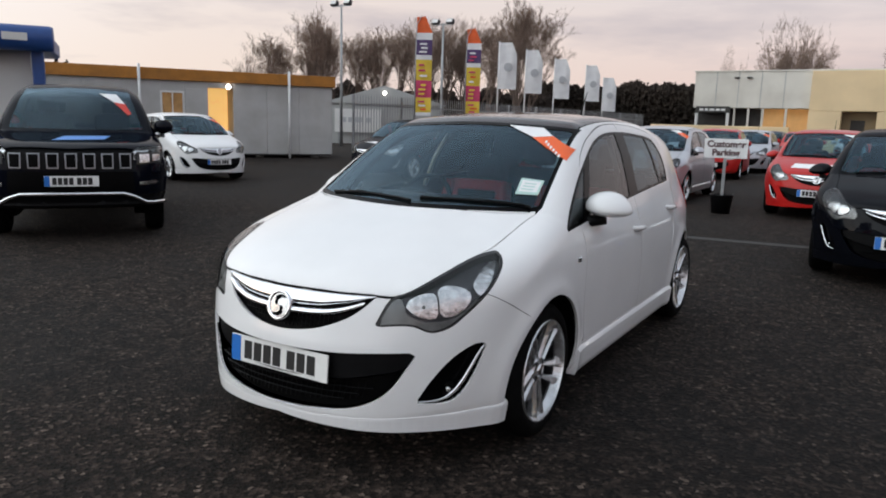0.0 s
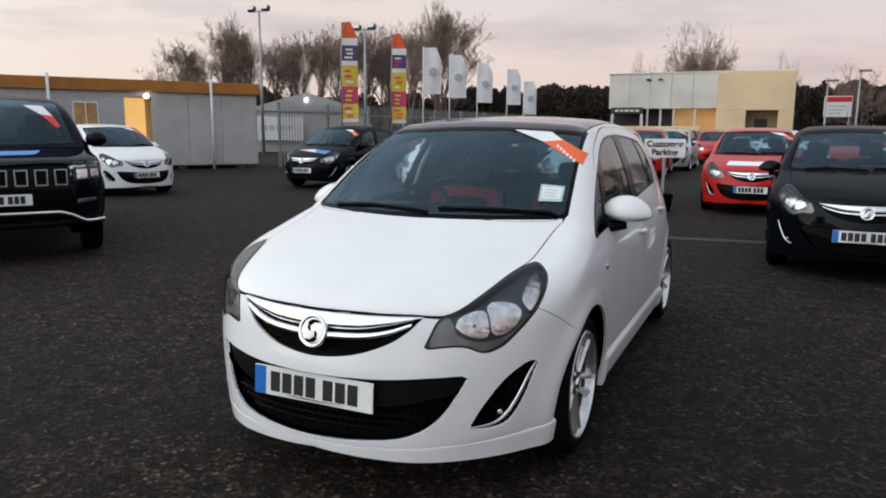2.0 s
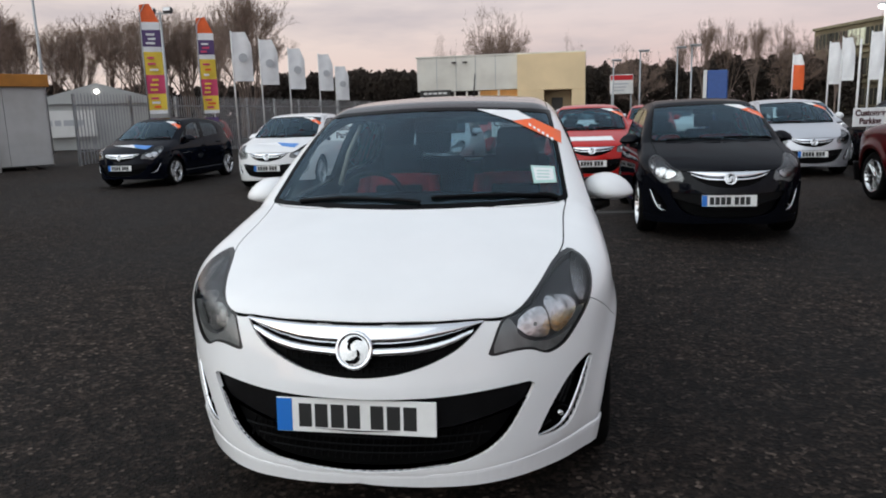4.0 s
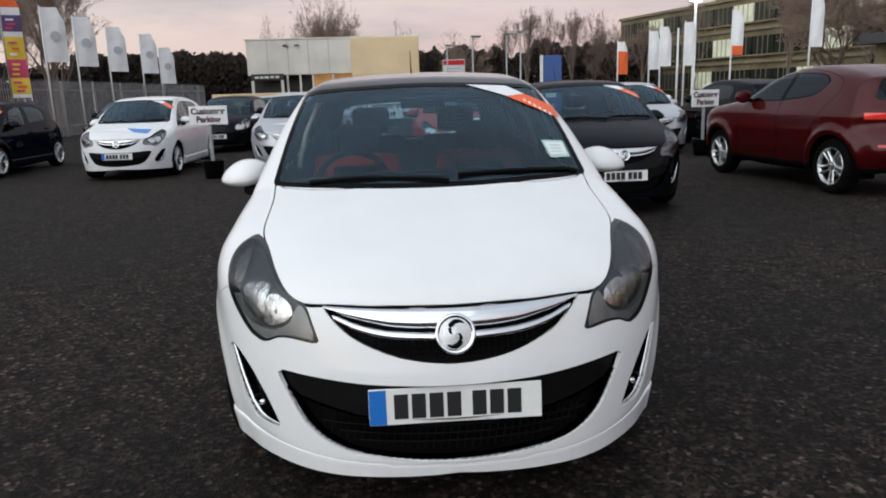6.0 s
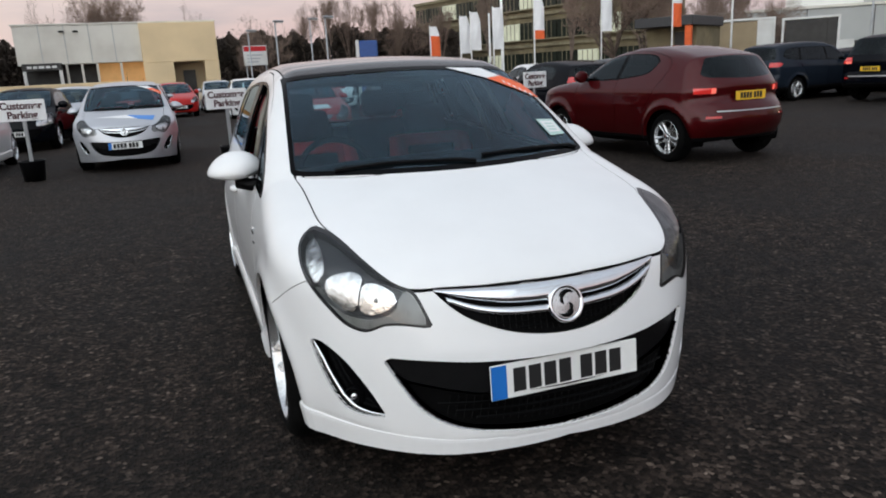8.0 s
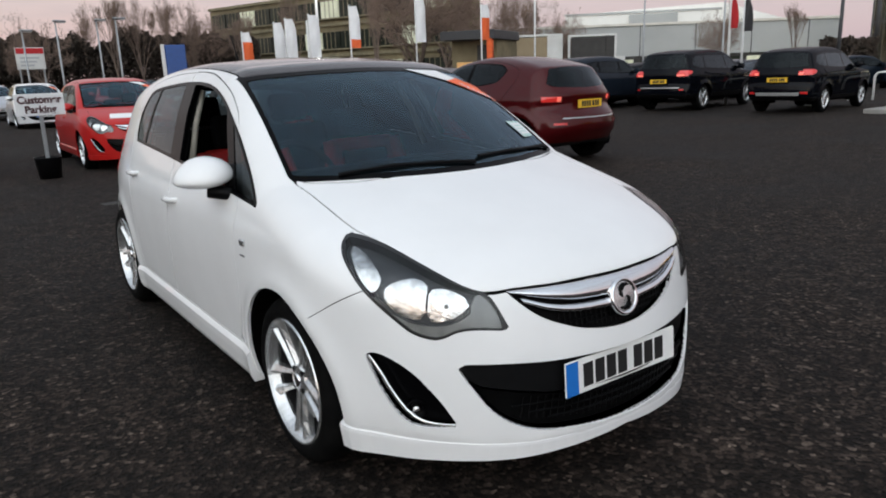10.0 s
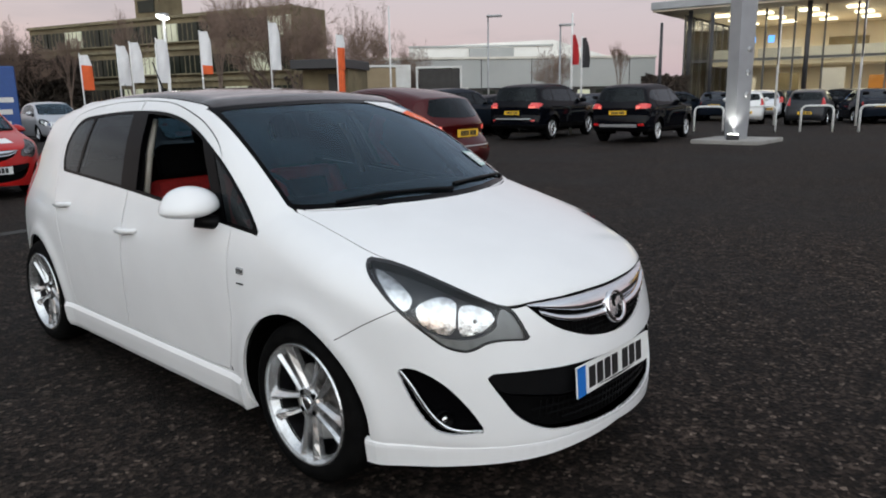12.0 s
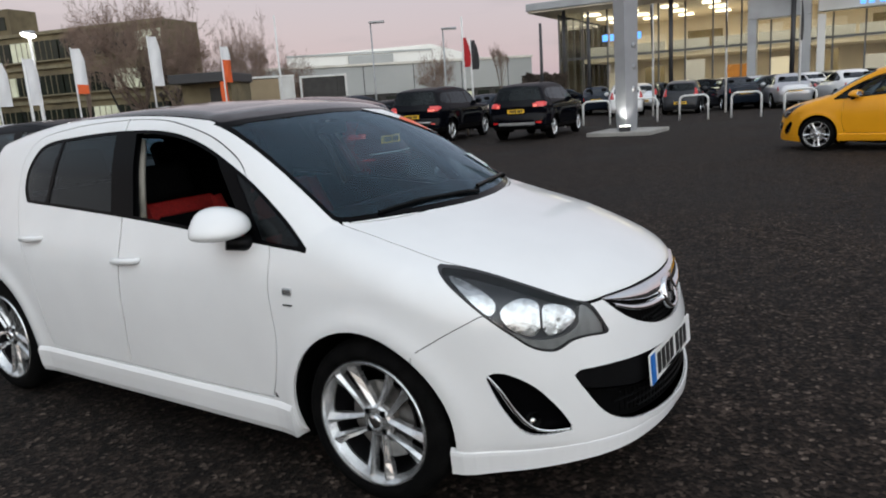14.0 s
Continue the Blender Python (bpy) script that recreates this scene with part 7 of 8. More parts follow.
def car_showroom():
    p0, p1 = (56.95, 24.2), (61.3, -17.2)
    s = thing("car_showroom", along(p0, p1) @ Matrix.Diagonal((1.3, 1.3, 1.18, 1)), "two-storey glass car showroom lit from inside", "building")
    L, H, D = 32.0, 6.6, 14.0
    part("roof", box((-1.2, -3.0, H), (L + 2, D, H + 0.5), 0.04), SILVERCLAD, s, "thin overhanging metal roof")
    part("soffit", box((-1.1, -2.9, H - 0.12), (L + 2, D, H - 0.004)), SHOWWALL, s)
    part("floor", box((0, 0, 0.0), (L, D, 0.12)), TARMAC_GREY, s)
    part("back_wall", box((0, D - 0.2, 0.12), (L, D, H)), SHOWWALL, s, "warm back wall")
    part("mezzanine", box((0, 6.0, 3.1), (L, D, 3.4)), SHOWWALL, s)
    part("end_wall", box((L - 0.2, 0, 0), (L, D, H)), SHOWWALL, s)
    for k in range(20):
        x = k * 1.6
        part("pane", box((x + 0.05, 0.0, 0.15), (x + 1.55, 0.02, 3.2)), SHOWGLASS, s)
        part("pane", box((x + 0.05, 0.0, 3.35), (x + 1.55, 0.02, H - 0.13)), SHOWGLASS, s)
        part("mullion", box((x - 0.05, -0.06, 0.12), (x + 0.05, 0.06, H - 0.12)), MULLION, s)
    for k in range(8):
        part("pane", box((-0.02, 0.1 + k * 1.7, 0.15), (0.0, 1.7 + k * 1.7, H - 0.13)), SHOWGLASS, s)
        part("mullion", box((-0.06, k * 1.7, 0.12), (0.04, k * 1.7 + 0.1, H - 0.12)), MULLION, s)
    part("transom", box((0, -0.05, 3.2), (L, 0.05, 3.35)), MULLION, s)
    for x in (1.0, 7.5, 14, 20.5, 27):
        part("column", tube([(x, -2.2, 0), (x, -2.2, H)], 0.13, 12), DARKPOLE, s, "", True)
    for k in range(12):
        for j in range(3):
            part("ceiling_light", box((1.3 + k * 2.5, 1.2 + j * 3.6, H - 0.3), (2.3 + k * 2.5, 1.9 + j * 3.6, H - 0.2)), SHOWLIGHT, s)
    for k in range(11):
        part("display_panel", box((1.2 + k * 2.8, 8.0, 0.12), (2.6 + k * 2.8, 8.1, 2.2 + 0.3 * (k % 3)), 0.01), (PALE, BRICK, FLAGGREY, FASCIA)[k % 4], s)
        part("balustrade", box((0.2 + k * 2.9, 5.92, 3.4), (2.9 + k * 2.9, 5.97, 4.3)), SHEDGREY, s)
    for k in range(7):
        part("wall_picture", box((2 + k * 4.2, D - 0.3, 3.9), (4.6 + k * 4.2, D - 0.22, 5.4), 0.01), (PALE, BRICK, WHITEWALL)[k % 3], s)
    for x, w in ((2.9, 0.35), (3.4, 0.3), (3.9, 0.4), (5.0, 0.35)):
        part("sign_bar", box((x, -0.12, 4.3), (x + w, -0.07, 4.75), 0.02), SIGNBLUE_ON, s, "lit blue sign")
    # entrance tower and portal
    part("entrance_wall", box((11.6, -1.2, 0), (12.1, 0.0, 5.9), 0.02), SILVERCLAD, s)
    part("entrance_wall", box((14.3, -1.2, 0), (14.9, 0.0, 5.9), 0.02), SILVERCLAD, s)
    part("entrance_head", box((11.6, -1.25, 4.7), (14.9, 0.0, 5.9), 0.02), SILVERCLAD, s, "blue-grey entrance portal")
    po = part("portal", box((15.2, -1.6, 4.75), (20.2, -0.9, 5.7), 0.03), WHITEWALL, s, "white portal sign")
    for x, w in ((17.2, 0.25), (17.6, 0.25), (18.1, 1.1)):
        part("sign_bar", box((x, -1.65, 4.95), (x + w, -1.6, 5.3)), SIGNBLUE_ON, po)
    for x in (15.2, 19.9):
        part("portal_leg", box((x, -1.6, 0), (x + 0.4, -0.9, 4.6), 0.02), WHITEWALL, po)


car_showroom()
far_light("showroom_lights", (66.2, 11.6, 7.4), (66.2, 11.6, 0), 3000, (11, 28), (1.0, 0.88, 0.70))
far_light("ground_floor_lights", (68.2, 7.6, 3.5), (68.2, 7.6, 0), 1900, (9, 30), (1.0, 0.86, 0.66))


def pylon_sign():
    x, y = 18.1, 5.4
    z0 = ground_z(x, y)
    p = thing("pylon_sign", pose(x, y, z0, 0, 0, -22), "tall silver pylon sign lit from its foot", "pylon")
    bm = bmesh.new()
    rows = []
    for z, w in ((0.10, 0.25), (0.6, 0.255), (2.0, 0.27), (4.0, 0.30), (7.6, 0.33)):
        rows.append([bm.verts.new(q) for q in ((-w, -0.19, z), (w, -0.19, z), (w, 0.19, z), (-w, 0.19, z))])
    for a, b in zip(rows, rows[1:]):
        for i in range(4):
            bm.faces.new([a[i], a[(i + 1) % 4], b[(i + 1) % 4], b[i]])
    bm.faces.new(rows[-1])
    bmesh.ops.bevel(bm, geom=[e for e in bm.edges if abs(e.verts[0].co.z - e.verts[1].co.z) > 0.1], offset=0.04, segments=2, affect="EDGES")
    body = part("body", bm, SILVERCLAD, p, "tapered silver column")
    part("sign_face", box((-0.28, -0.235, 4.1), (0.48, -0.215, 4.85), 0.01), WHITEWALL, body, "white sign panel")
    bars(body, Matrix.Translation((0, -0.237, 0)), -0.2, 4.4, (0.1, 0.12, 0.1, 0.12, 0.1), 0.14, 0.03, FLAGGREY)
    for z in (1.3, 1.9, 2.5):
        part("badge", lathe([(0, 0.0), (0.08, 0.0), (0.09, 0.02), (0, 0.03)], 16, pose(0.1, -0.19 - 0.0, z, 90)), GALV, body, "", True)
    slab = tagged(part("plinth", box((17.3, 4.5, 0), (19.3, 6.35, 0.13), 0.02), TARMAC_GREY), "raised concrete plinth under the pylon", "plinth", kind="structure")
    slab.matrix_basis = Matrix.Translation((0, 0, z0 - 0.02))
    lamp = thing("ground_light", pose(17.62, 5.3, z0 + 0.11, 0, 0, -75), "small lit uplighter on the plinth", "lamp")
    part("case", box((-0.16, -0.10, 0), (0.16, 0.10, 0.14), 0.02), DARKPOLE, lamp)
    part("face", box((-0.13, 0.05, 0.10), (0.13, 0.105, 0.16), 0.0), LAMP_ON, lamp)
    spot = new("uplight", bpy.data.lights.new("uplight", "SPOT"))
    spot.data.energy, spot.data.spot_size, spot.data.shadow_soft_size, spot.data.color = 150, radians(70), 0.08, (1, 0.97, 0.9)
    spot.matrix_world = look((17.60, 5.31, z0 + 0.30), (18.05, 5.4, z0 + 1.6))


pylon_sign()


def hoop(x, y, turn, w=1.25, h=0.80):
    z0 = ground_z(x, y)
    b = thing("barrier_hoop", pose(x, y, z0, 0, 0, turn), "galvanised steel hoop barrier beside the forecourt", "barrier", "hoop barriers")
    pts = [(0, 0, -0.05), (0, 0, h - 0.18)] + [(0.18 - 0.18 * math.cos(a), 0, h - 0.18 + 0.18 * math.sin(a)) for a in np.linspace(0.2, math.pi / 2, 5)]
    pts += [(w - q[0], 0, q[2]) for q in pts[::-1]]
    part("bar", tube(pts, 0.038, 8), POLE, b, "", True)


for az in (65.9, 69.3, 72.8, 76.4, 80.0, 83.5):
    hoop(-2.59 + 28 * math.sin(radians(az - 1.0)), -1.5 + 28 * math.cos(radians(az - 1.0)), -az, 0.98, 0.88)


def street_lamp(x, y, top, label, lit=False, arm=0.7, turn=0, mat=None):
    z0 = ground_z(x, y)
    p = thing("street_lamp", pose(x, y, z0, 0, 0, turn), label, "lamp post", "street lamps")
    H = top - z0
    part("pole", tube([(0, 0, -0.1), (0, 0, H * 0.3), (0, 0, H)], [0.085, 0.06, 0.045], 10), mat or GALV, p, "", True)
    hd = part("head", box((-0.22 if lit else -0.1, -0.13, H - 0.05), (0.18 if lit else arm, 0.13, H + 0.08), 0.04, segments=2), GALV, p, "", True)
    if lit:
        part("lens", lathe([(0, -0.10), (0.13, -0.07), (0.19, 0.0), (0.17, 0.05), (0, 0.06)], 20, pose(-0.03, 0, H - 0.05, 0, 14) @ Matrix.Diagonal((1.3, 0.9, 1, 1))), LAMP_ON, hd, "glowing oval lens", True)
    else:
        part("lens", box((0.12, -0.11, H - 0.075), (arm - 0.04, 0.11, H - 0.045), 0.01), POLE, hd)


street_lamp(10.8, 23.0, 4.37, "street lamp with a bright lit head", True, 0.45, -50, POLE)
for az, el, d, lab in ((51.7, 5.9, 48, "grey street lamp beyond the off-roaders"), (57.2, 5.1, 48, "grey street lamp by the warehouse")):
    street_lamp(-2.3 + d * math.sin(radians(az)), -1.9 + d * math.cos(radians(az)), 1.43 + d * math.tan(radians(el)), lab, False, 0.9, -60)
for az, el, d in ((4.9, 3.6, 52), (6.9, 4.2, 50), (9.5, 4.3, 52), (10.6, 4.4, 48)):
    street_lamp(-0.4 + d * math.sin(radians(az)), -2.7 + d * math.cos(radians(az)), 1.35 + d * math.tan(radians(el)), "slim grey lamp post by the wood", False, 0.6, 20)

# feather flags along the edge of the lot
for x, y, top, h, band, share in ((8.95, 25.94, 3.16, 1.25, FLAGORANGE, 3), (9.72, 24.55, 3.43, 1.4, None, 0), (9.9, 23.9, 3.52, 1.4, None, 0), (10.48, 23.09, 3.6, 1.5, None, 0), (12.32, 23.31, 3.98, 1.55, FLAGORANGE, 10), (14.47, 21.94, 4.32, 1.75, None, 0)):
    flag_pole(x, y, top, 0.37, h, -30, band=band, r=0.035, share=share, label="white feather flag with an orange panel" if band else "white feather flag on a thin pole", group="feather flags")
flag_pole(17.1, 21.15, 3.95, 0.34, 1.35, -20, band=FLAGORANGE, share=4, r=0.035, label="slim white feather flag with an orange-red foot", group="feather flags")
for x, y, top in ((18.2, 19.2, 4.9), (9.4, 21.0, 3.2)):
    p = thing("bare_pole", pose(x, y, ground_z(x, y)), "slim white pole without a flag", "pole", "bare poles")
    part("shaft", tube([(0, 0, -0.1), (0, 0, top)], [0.04, 0.03], 8), POLE, p, "", True)
for az, el, d, mt, w, h, drop, lab in ((58.4, 6.0, 26, FLAGRED, 0.32, 1.0, 0.72, "red flag on a white pole"), (59.1, 4.3, 30, DARKPOLE, 0.42, 1.15, 0.06, "black flag on a white pole")):
    flag_pole(-2.25 + d * math.sin(radians(az)), -1.76 + d * math.cos(radians(az)), 1.39 + d * math.tan(radians(el)), w, h, 250, mat=mt, label=lab, r=0.05, group="showroom flags", drop=drop)
for az, el, d in ((73.5, 5.7, 33), (78.6, 6.0, 33), (83.4, 6.0, 34)):
    flag_pole(-2.59 + d * math.sin(radians(az)), -1.5 + d * math.cos(radians(az)), 1.4 + d * math.tan(radians(el)), 0.6, 2.2, 190, mat=DARKPOLE, label="dark furled flag on a pale pole", r=0.05, group="showroom flags")
for az, el, d in ((64.75, 5.05, 44), (68.3, 5.6, 40)):
    p = thing("bare_pole", pose(-2.25 + d * math.sin(radians(az)), -1.76 + d * math.cos(radians(az)), 0), "dark slim pole by the showroom", "pole", "bare poles")
    part("shaft", tube([(0, 0, -0.1), (0, 0, 1.39 + d * math.tan(radians(el)))], [0.12, 0.08], 8), DARKPOLE, p, "", True)


def board_sign(x, y, w, z0, z1, turn, mat, label, band=None):
    s = thing("roadside_sign", pose(x, y, ground_z(x, y), 0, 0, turn), label, "sign")
    part("board", box((-w / 2, -0.12, z0), (w / 2, 0.12, z1), 0.03), mat, s)
    for dx in (-w / 2 + 0.1, w / 2 - 0.2):
        part("post", box((dx, -0.05, -0.05), (dx + 0.1, 0.05, z0)), GALV, s)
    if mat is BLUESIGN:
        part("edge_panel", box((-w / 2 - 0.13, -0.12, 0.1), (-w / 2 - 0.004, 0.12, z1 + 0.02), 0.01), WHITEWALL, s, "white edge panel")
    if band:
        part("band", box((-w / 2 + 0.05, -0.14, z1 - (z1 - z0) * 0.28), (w / 2 - 0.05, -0.12, z1 - 0.05)), band, s)
    for k in range(3):
        z = z0 + (z1 - z0) * (0.15 + 0.17 * k)
        part("bar", box((-w * 0.36, -0.135, z), (w * (0.1 + 0.1 * k), -0.12, z + (z1 - z0) * 0.07)), WHITEWALL if mat is not WHITEWALL else FLAGGREY, s)


board_sign(6.3, 25.8, 0.72, 0.3, 2.66, -14, BLUESIGN, "blue roadside totem sign with a white edge")
board_sign(5.2, 57.0, 1.8, 2.5, 4.0, 0, WHITEWALL, "white roadside sign with a red band", FLAGRED)


def transporter(az0, az1, d, top, side_mat, label):
    """An open-framed trailer body seen side on, between two bearings."""
    def at(az):
        return (-2.6 + d * math.sin(radians(az)), -1.4 + d * math.cos(radians(az)))
    a, b = at(az0), at(az1)
    t = thing("box_trailer", along(a, b), label, "trailer", "trailers")
    L = math.hypot(b[0] - a[0], b[1] - a[1])
    part("bed", box((0, 0, 0.85), (L, 2.3, 1.05), 0.02), WHITEWALL, t)
    # in DARKIN, side sheet and headboard paint the shade of an open body
    part("side_panel", box((0.25, 0.06, 1.05), (L * 0.78, 0.1, top - 0.2)), side_mat, t)
    part("headboard", box((L * 0.78, 0.0, 1.05), (L * 0.97, 2.3, top - 0.1), 0.03), WHITEWALL if side_mat is not DARKIN else DARKIN, t)
    for x in (0.0, L - 0.16):
        part("frame_post", box((x, -0.02, 1.05), (x + 0.16, 0.12, top), 0.02), WHITEWALL, t)
    part("top_rail", box((0, -0.03, top - 0.16), (L, 0.13, top), 0.02), WHITEWALL, t)
    part("roof", box((0, 0.13, top - 0.12), (L, 2.3, top - 0.04), 0.02), WHITEWALL, t)
    for wx in (0.8, L - 0.9):
        part("wheel", lathe([(0, -0.25), (0.42, -0.25), (0.45, -0.2), (0.45, 0.0), (0.42, 0.03), (0.2, 0.0), (0, 0.0)], 20, pose(wx, 0.0, 0.45, 90)), RUBBER, t, "", True)


transporter(40.9, 46.2, 58, 3.9, TRAILER_TAN, "white framed trailer with a tan side on the road")
transporter(46.6, 50.2, 58, 3.75, DARKIN, "white framed trailer, its open side a dark sheet for shade")

# ---- trees, woods and forecourt cars ----
BARK = material("bare_bark", (0.17, 0.125, 0.10), 0.9, vary=0.25, scale=3, bump=0.4, bump_scale=20)
TWIG = material("bare_twig", (0.22, 0.155, 0.122), 0.9, vary=0.2, scale=2)
HEDGE = material("dark_evergreen", (0.046, 0.034, 0.026), 0.95, vary=0.6, scale=0.5)
SCRUB = material("winter_scrub", (0.060, 0.046, 0.040), 0.95, vary=0.4, scale=0.6)


def tree_meshes(seed, fan, upright, dome, trunk=0.22, limbs=4, depth=7, ratio=0.80):
    """A leafless tree that forks again and again: trunk and limbs in one mesh, the fine twigs in another."""
    rng = random.Random(seed)
    wood, twig = ([], []), ([], [])

    def stick(store, a, b, ra, rb, n):
        v, f = store
        d = (b - a).normalized()
        s = d.cross(Vector((0.3, 0.8, 0.5))).normalized()
        t = d.cross(s)
        k = len(v)
        for c, r in ((a, ra), (b, rb)):
            for i in range(n):
                q = 2 * math.pi * i / n
                v.append(c + (s * math.cos(q) + t * math.sin(q)) * r)
        for i in range(n):
            f.append((k + i, k + (i + 1) % n, k + n + (i + 1) % n, k + n + i))

    def sliver(a, b, r):
        # the thinnest twigs: a narrow blade each
        v, f = twig
        s = (b - a).cross(Vector((rng.gauss(0, 1), rng.gauss(0, 1), rng.gauss(0, 0.4)))).normalized() * r
        k = len(v)
        v.extend((a - s, a + s, b + s * 0.5, b - s * 0.5))
        f.append((k, k + 1, k + 2, k + 3))

    def bend(d, angle):
        side = Vector((rng.gauss(0, 1), rng.gauss(0, 1), rng.gauss(0, 1)))
        side = (side - d * side.dot(d)).normalized()
        return (d * math.cos(angle) + side * math.sin(angle)).normalized()

    def grow(p, d, length, r, level):
        for i in range(2):
            d = (d + Vector((rng.gauss(0, 0.08), rng.gauss(0, 0.08), rng.gauss(0.10 * upright, 0.05)))).normalized()
            q = p + d * length / 2
            r2 = max(0.010, r * 0.86)
            if level < 5:
                stick(wood if level < 4 else twig, p, q, r, r2, (7, 6, 5, 4, 3)[level])
            else:
                sliver(p, q, max(r, 0.011))
            if level >= 2:
                for _ in range(2 if level < 5 else 1):
                    a = p + (q - p) * rng.random()
                    e = bend(d, radians(rng.uniform(25, 60)))
                    e.z += 0.25 * upright
                    b = a + e.normalized() * length * rng.uniform(0.35, 0.7)
                    sliver(a, b, 0.012)
                    sliver(a + (b - a) * 0.5, a + (b - a) * 0.5 + bend(e.normalized(), 0.6) * length * 0.3, 0.010)
            p, r = q, r2
        if level >= depth:
            return
        count = limbs if level == 0 else 2 + (rng.random() < 0.45)
        for k in range(count):
            lead = k == 0 and level < 3 and upright > 0.4
            turn = 0.25 if lead else rng.uniform(0.7, 1.25)
            e = bend(d, radians(turn * (fan * 1.5 if level == 0 else fan)))
            if e.z < -0.1:
                e.z *= -0.4
            size = length * ratio * rng.uniform(0.82, 1.15) * (1.25 if level == 0 else 1)
            grow(p, e.normalized(), size, r * (0.8 if lead else 0.66), level + 1)

    grow(Vector((0, 0, -0.2)), Vector((0, 0, 1)), 10.0 * trunk, 0.24, 0)
    top = sorted(v.z for v in twig[0])[int(len(twig[0]) * 0.995)]
    reach = sorted(math.hypot(v.x, v.y) for v in twig[0])[int(len(twig[0]) * 0.96)]
    for store in (wood, twig):
        for v in store[0]:
            v.z *= 10.2 / top
            v.x, v.y = v.x * dome / reach, v.y * dome / reach
    return wood, twig


def bare_tree(m, data, label, group):
    wood, twig = data
    t = thing("bare_tree", m, label, "tree", group)
    link("trunk", wood[0], wood[1], BARK, t, "", True)
    tagged(link("crown", twig[0], twig[1], TWIG, t, "fine leafless twigs"), kind="stuff")
    return t


kinds = [tree_meshes(3, 17, 0.9, 2.5, 0.24, 5), tree_meshes(8, 36, 0.0, 4.6, 0.15, 9, 7, 0.84), tree_meshes(15, 15, 1.1, 2.1, 0.22, 5)]
bases = [bare_tree(pose(-40, 44, 0), kinds[0], "tall leafless tree behind the fence", "row of bare trees"),
         bare_tree(pose(-8.0, 86, 0), kinds[1], "broad leafless tree behind the retail building", "broad bare trees"),
         bare_tree(pose(-21.5, 46, 0), kinds[2], "upright leafless tree behind the fence", "row of bare trees")]


def plant(which, az, d, top, from_xy, turn, wide=1.0):
    x, y = from_xy[0] + d * math.sin(radians(az)), from_xy[1] + d * math.cos(radians(az))
    t = copy_thing(bases[which], Matrix())
    t.matrix_basis = pose(x, y, 0, 0, 0, turn) @ Matrix.Diagonal((wide * top / 10.2, wide * top / 10.2, top / 10.2, 1))
    return t


c0, c1 = (1.98, -2.82), (-2.3, -1.9)
rng = random.Random(5)
for i, (az, el) in enumerate(((-46.0, 4.6), (-44.2, 6.0), (-42.3, 6.6), (-40.6, 7.4), (-38.8, 6.6), (-37.0, 7.0), (-35.2, 7.4), (-33.6, 7.6), (-31.8, 7.8), (-29.8, 7.6), (-28.2, 7.2), (-25.9, 8.5))):
    d = 52 + 9 * rng.random()
    plant(2 if i % 2 else 0, az, d, 1.4 + d * math.tan(radians(el)), c0, rng.random() * 360, 1.45)
    if i % 2:
        plant(0, az + 0.9, d + 5, 1.4 + (d + 5) * math.tan(radians(el * 0.93)), c0, rng.random() * 360, 1.5)
plant(1, -5.6, 84, 12.4, c0, 40, 0.72)
for turn, az, top in ((150, -5.4, 12.0),):
    plant(1, az, 85, top, c0, turn, 0.72)
plant(1, -10.2, 86, 9.6, c0, 200, 0.42)
plant(1, 0.2, 92, 9.8, c0, 100, 0.35)
for az, el, w in ((9.0, 5.2, 0, ), (11.0, 5.9, 2), (12.6, 5.8, 0), (14.4, 5.6, 2), (16.0, 5.4, 0), (17.6, 5.0, 1), (6.5, 4.4, 1), (19.6, 4.7, 2)):
    d = 78 + 8 * rng.random()
    plant(int(w) if w else 0, az, d, 1.4 + d * math.tan(radians(el)), (-0.4, -2.7), rng.random() * 360, 0.9)
for az, el, d, w, k in ((35.2, 8.6, 54, 0.85, 1), (37.0, 7.4, 53, 0.7, 1), (42.3, 6.1, 60, 0.55, 1), (42.5, 5.9, 61, 0.5, 1), (46.0, 3.7, 66, 0.7, 1), (38.6, 4.2, 70, 0.8, 0), (57.0, 3.2, 70, 0.8, 1), (62.0, 3.0, 66, 0.7, 2), (31.5, 6.4, 70, 0.9, 2), (25.5, 5.5, 66, 0.8, 0)):
    plant(k, az - 0.3, d, 1.4 + d * math.tan(radians(el + 0.7)), c1, rng.random() * 360, w)


def thicket(name, az0, az1, d, el0, el1, n, mat, label, eye, size=0.9, seed=1):
    """Far woods: a mass of small overlapping leaf and twig clumps with an uneven top, as one stuff object."""
    r = random.Random(seed)
    v, f = [], []
    for i in range(n):
        s = r.random()
        az = az0 + (az1 - az0) * s
        dd = d + r.uniform(-4, 6)
        wave = 0.5 + 0.5 * noise.noise(Vector((az * 0.45, seed, 0))) + 0.25 * noise.noise(Vector((az * 1.7, seed, 3)))
        top = 1.4 + d * math.tan(radians(el0 + (el1 - el0) * wave))
        z = top * (r.random() ** 0.6)
        c = Vector((eye[0] + dd * math.sin(radians(az)), eye[1] + dd * math.cos(radians(az)), z - 0.3))
        for _ in range(3):
            k = len(v)
            a, b = Vector((r.gauss(0, 1), r.gauss(0, 1), r.gauss(0, 1))).normalized(), Vector((r.gauss(0, 1), r.gauss(0, 1), r.gauss(0, 1.3))).normalized()
            q = size * r.uniform(0.3, 1.0)
            v += [c + a * q, c + b * q, c - a * q * 0.6 + b * 0.2 * q, c - b * q * 0.8]
            f += [(k, k + 1, k + 2), (k, k + 2, k + 3)]
    tagged(link(name, v, f, mat), label, "woodland", kind="stuff")


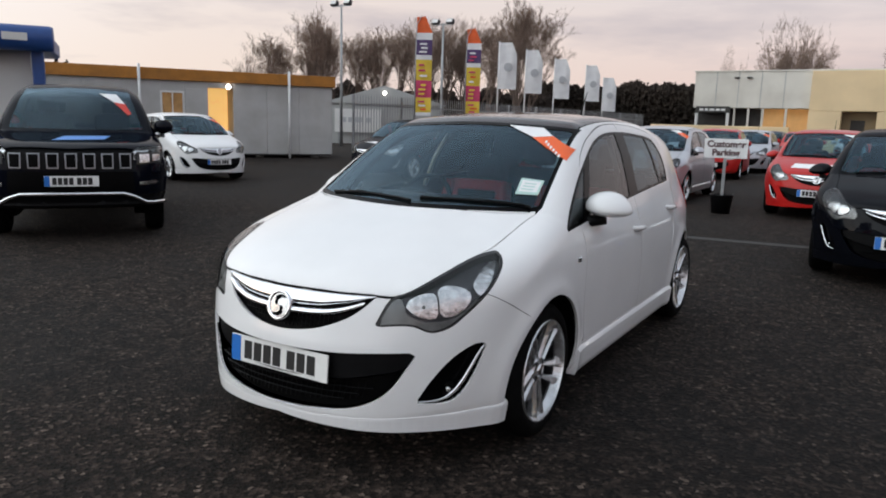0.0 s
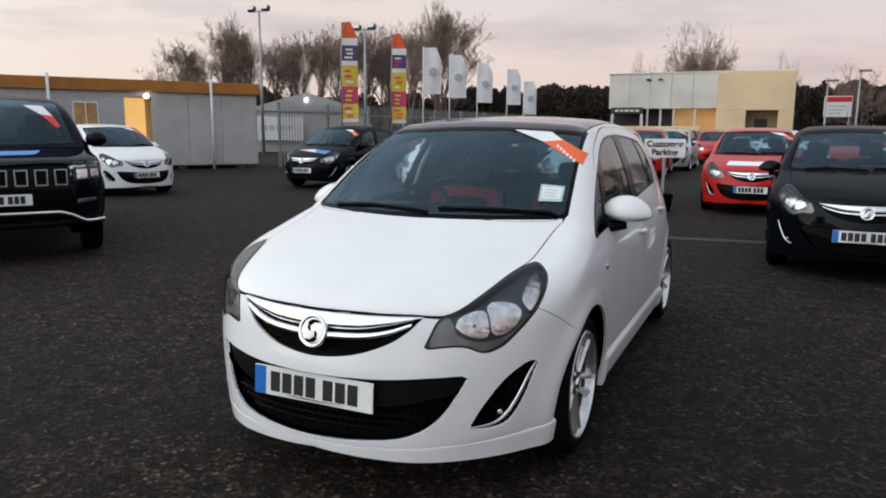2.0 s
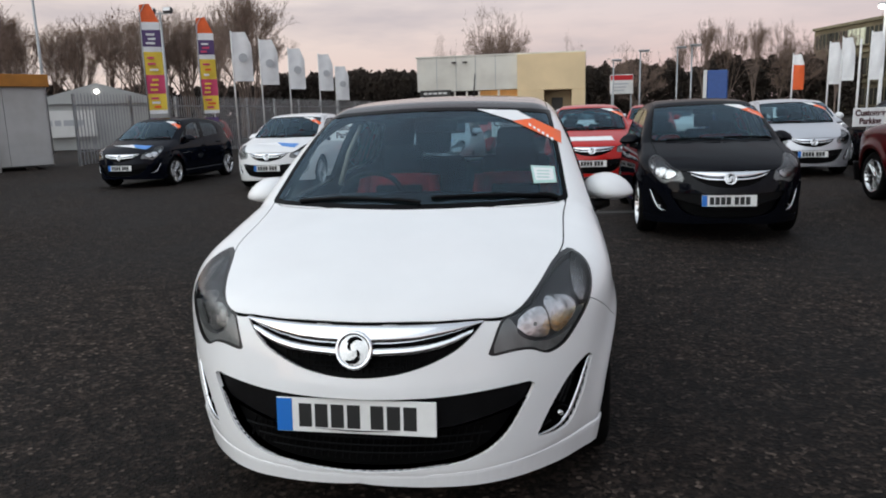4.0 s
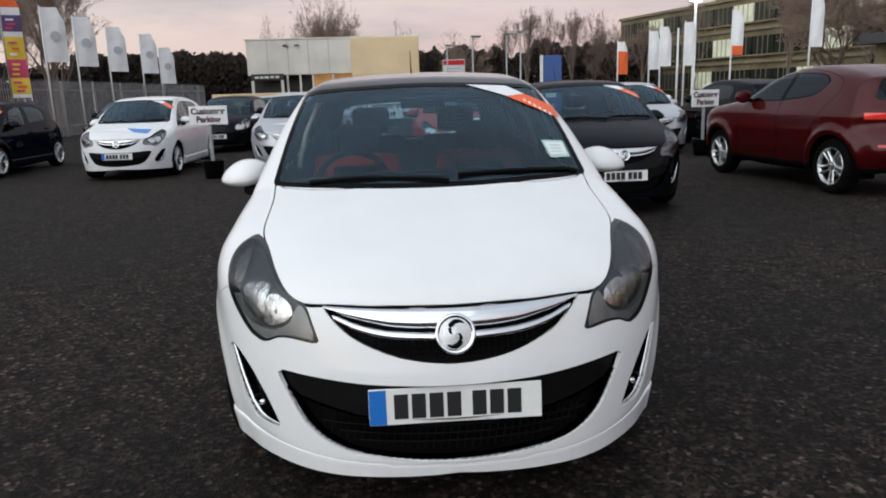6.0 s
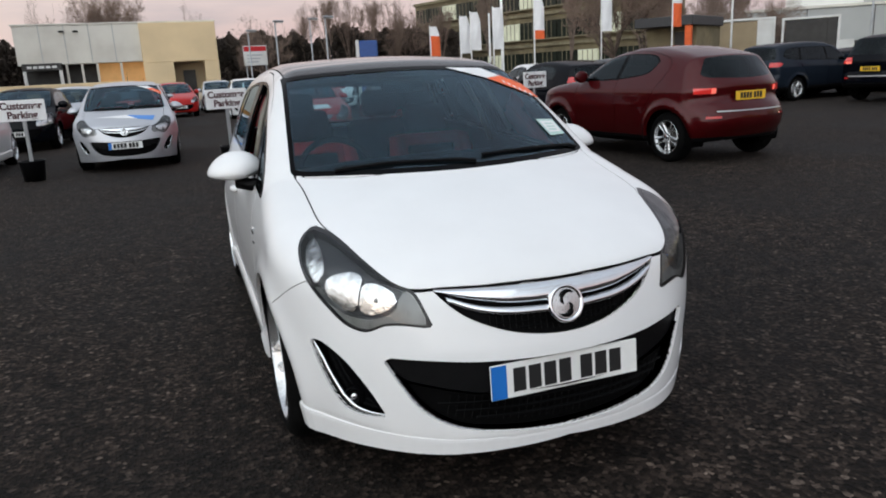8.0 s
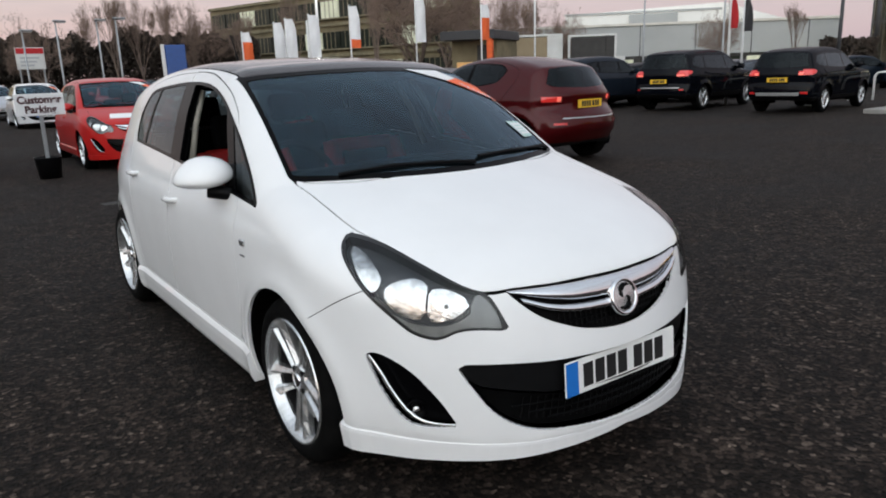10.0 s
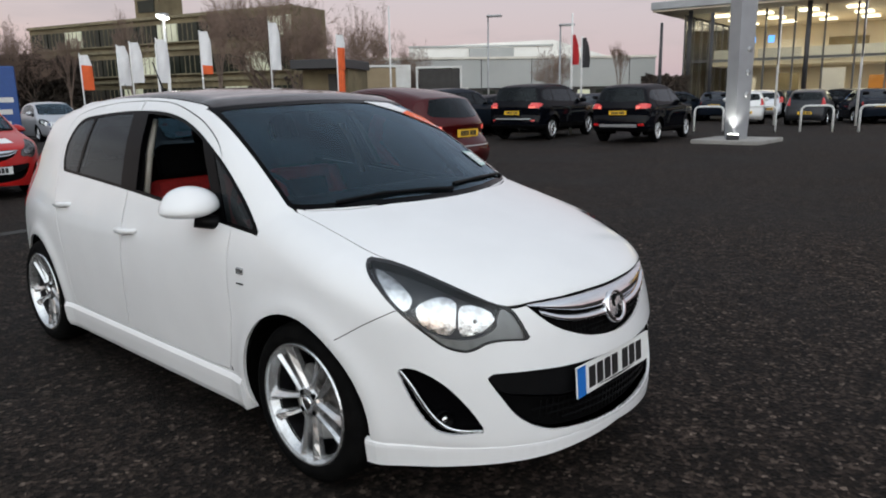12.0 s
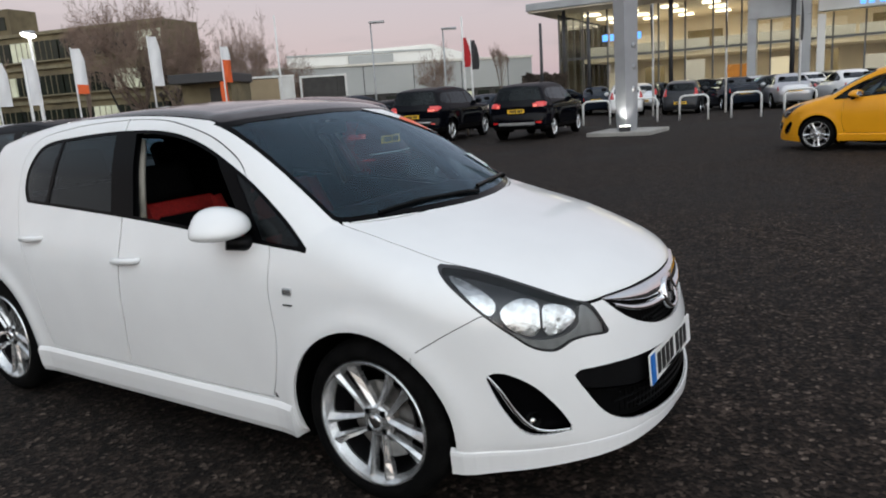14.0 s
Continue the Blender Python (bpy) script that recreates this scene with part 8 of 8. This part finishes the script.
thicket("far_woods", -24, -10.5, 74, 2.6, 4.2, 26000, HEDGE, "dark evergreen wood behind the flags", c0, 0.22, 2)
thicket("far_woods", -48, -23, 70, 1.6, 3.6, 20000, SCRUB, "brown winter scrub under the bare trees", c0, 0.25, 4)
thicket("far_woods", 1.5, 21, 88, 2.4, 4.2, 26000, HEDGE, "dark wood beyond the retail building", (-0.4, -2.7), 0.26, 6)
thicket("far_woods", -13, 4, 98, 2.0, 3.4, 7200, HEDGE, "dark wood behind the retail building", c0, 0.38, 8)
thicket("far_woods", 36, 47, 78, 1.5, 2.6, 4320, SCRUB, "brown scrub by the warehouse", c1, 0.31, 9)
thicket("far_woods", 63.3, 66.7, 62, 1.0, 1.9, 3360, HEDGE, "dark shrubs by the showroom", c1, 0.2, 10)
thicket("far_woods", -75, -58, 60, 2.0, 4.0, 6000, SCRUB, "brown scrub behind the kiosk", c0, 0.35, 12)

rng = random.Random(11)
paints = [GREY, BLACK, BLUEGREY, BLUEGREY, BLACK, MAROON, GREY, SILVER, GREY, BLACK]
words = {GREY.name: "dark grey", SILVER.name: "silver", BLACK.name: "black", BLUEGREY.name: "blue-grey", WHITE.name: "white", MAROON.name: "dark red", RED.name: "red"}


def park(base, x, y, turn, mat, where):
    c = copy_thing(base, stand(x, y, turn))
    recolour(c, GREY, mat)
    tagged(c, f"{words[mat.name]} {'saloon' if base is sal_base else 'hatchback'} {where}")
    return c


# forecourt before the showroom
for k, (az, d, turn, kind, mat) in enumerate(((66.6, 44, 100, 0, BLACK), (68.2, 40, 60, 0, BLUEGREY), (69.6, 41, 110, 1, BLUEGREY), (71.0, 50, 200, 1, WHITE), (72.2, 44, 120, 0, SILVER), (73.6, 46, 100, 0, BLACK), (75.0, 48, 80, 1, BLUEGREY),
                                              (76.4, 46, 150, 0, BLACK), (77.5, 52, 150, 0, WHITE), (79.2, 47, 130, 1, GREY), (80.6, 43, 110, 1, SILVER), (80.2, 54, 100, 1, GREY), (82.4, 50, 140, 1, SILVER), (83.8, 46, 110, 1, WHITE),
                                              (84.4, 54, 90, 1, SILVER), (86.2, 55, 80, 0, GREY), (87.8, 54, 100, 1, BLACK), (89.4, 52, 90, 0, GREY), (91.5, 54, 100, 1, SILVER), (90.0, 44, 110, 1, GREY),
                                              (71.6, 37, 110, 0, WHITE), (76.0, 36, 100, 0, GREY), (78.8, 38, 115, 1, BLUEGREY), (82.6, 37, 105, 1, SILVER), (86.0, 37, 110, 1, WHITE), (89.5, 38, 105, 0, BLACK))):
    park((far_base, sal_base)[kind], c1[0] + d * math.sin(radians(az - 0.9)), c1[1] + d * math.cos(radians(az - 0.9)), turn, mat, "on the showroom forecourt")
for k, (az, d) in enumerate(((50.5, 28), (54.0, 30), (57.2, 31), (59.4, 36), (61.6, 34), (47.0, 30), (64.0, 36))):
    park(far_base if k % 2 else sal_base, c1[0] + d * math.sin(radians(az)), c1[1] + d * math.cos(radians(az)), 90 + rng.uniform(-12, 12), paints[(k * 3 + 1) % len(paints)], "beyond the off-roaders")
# rows behind the hatchbacks
for k, (x, y, mat) in enumerate(((6.6, 16.2, WHITE), (7.6, 14.2, BLACK), (-2.3, 19.4, RED), (-7.6, 17.6, BLACK), (-4.6, 17.0, BLACK), (-4.2, 21.5, SILVER), (-11.5, 18.0, BLUEGREY), (-15.0, 25.5, RED), (3.4, 21.5, RED), (5.0, 26.5, WHITE),
                                 (-1.0, 30.5, RED), (0.9, 33.5, SILVER), (2.7, 33.0, WHITE), (-2.8, 33.5, GREY), (4.8, 34, SILVER), (6.6, 30, BLACK), (8.4, 27, SILVER), (12.0, 24, WHITE), (14.5, 22, BLACK), (15.0, 27.5, GREY))):
    park(far_base, x, y, rng.uniform(-6, 6) + (180 if k in (1, 17, 18) else 0), mat, "in the rows behind")
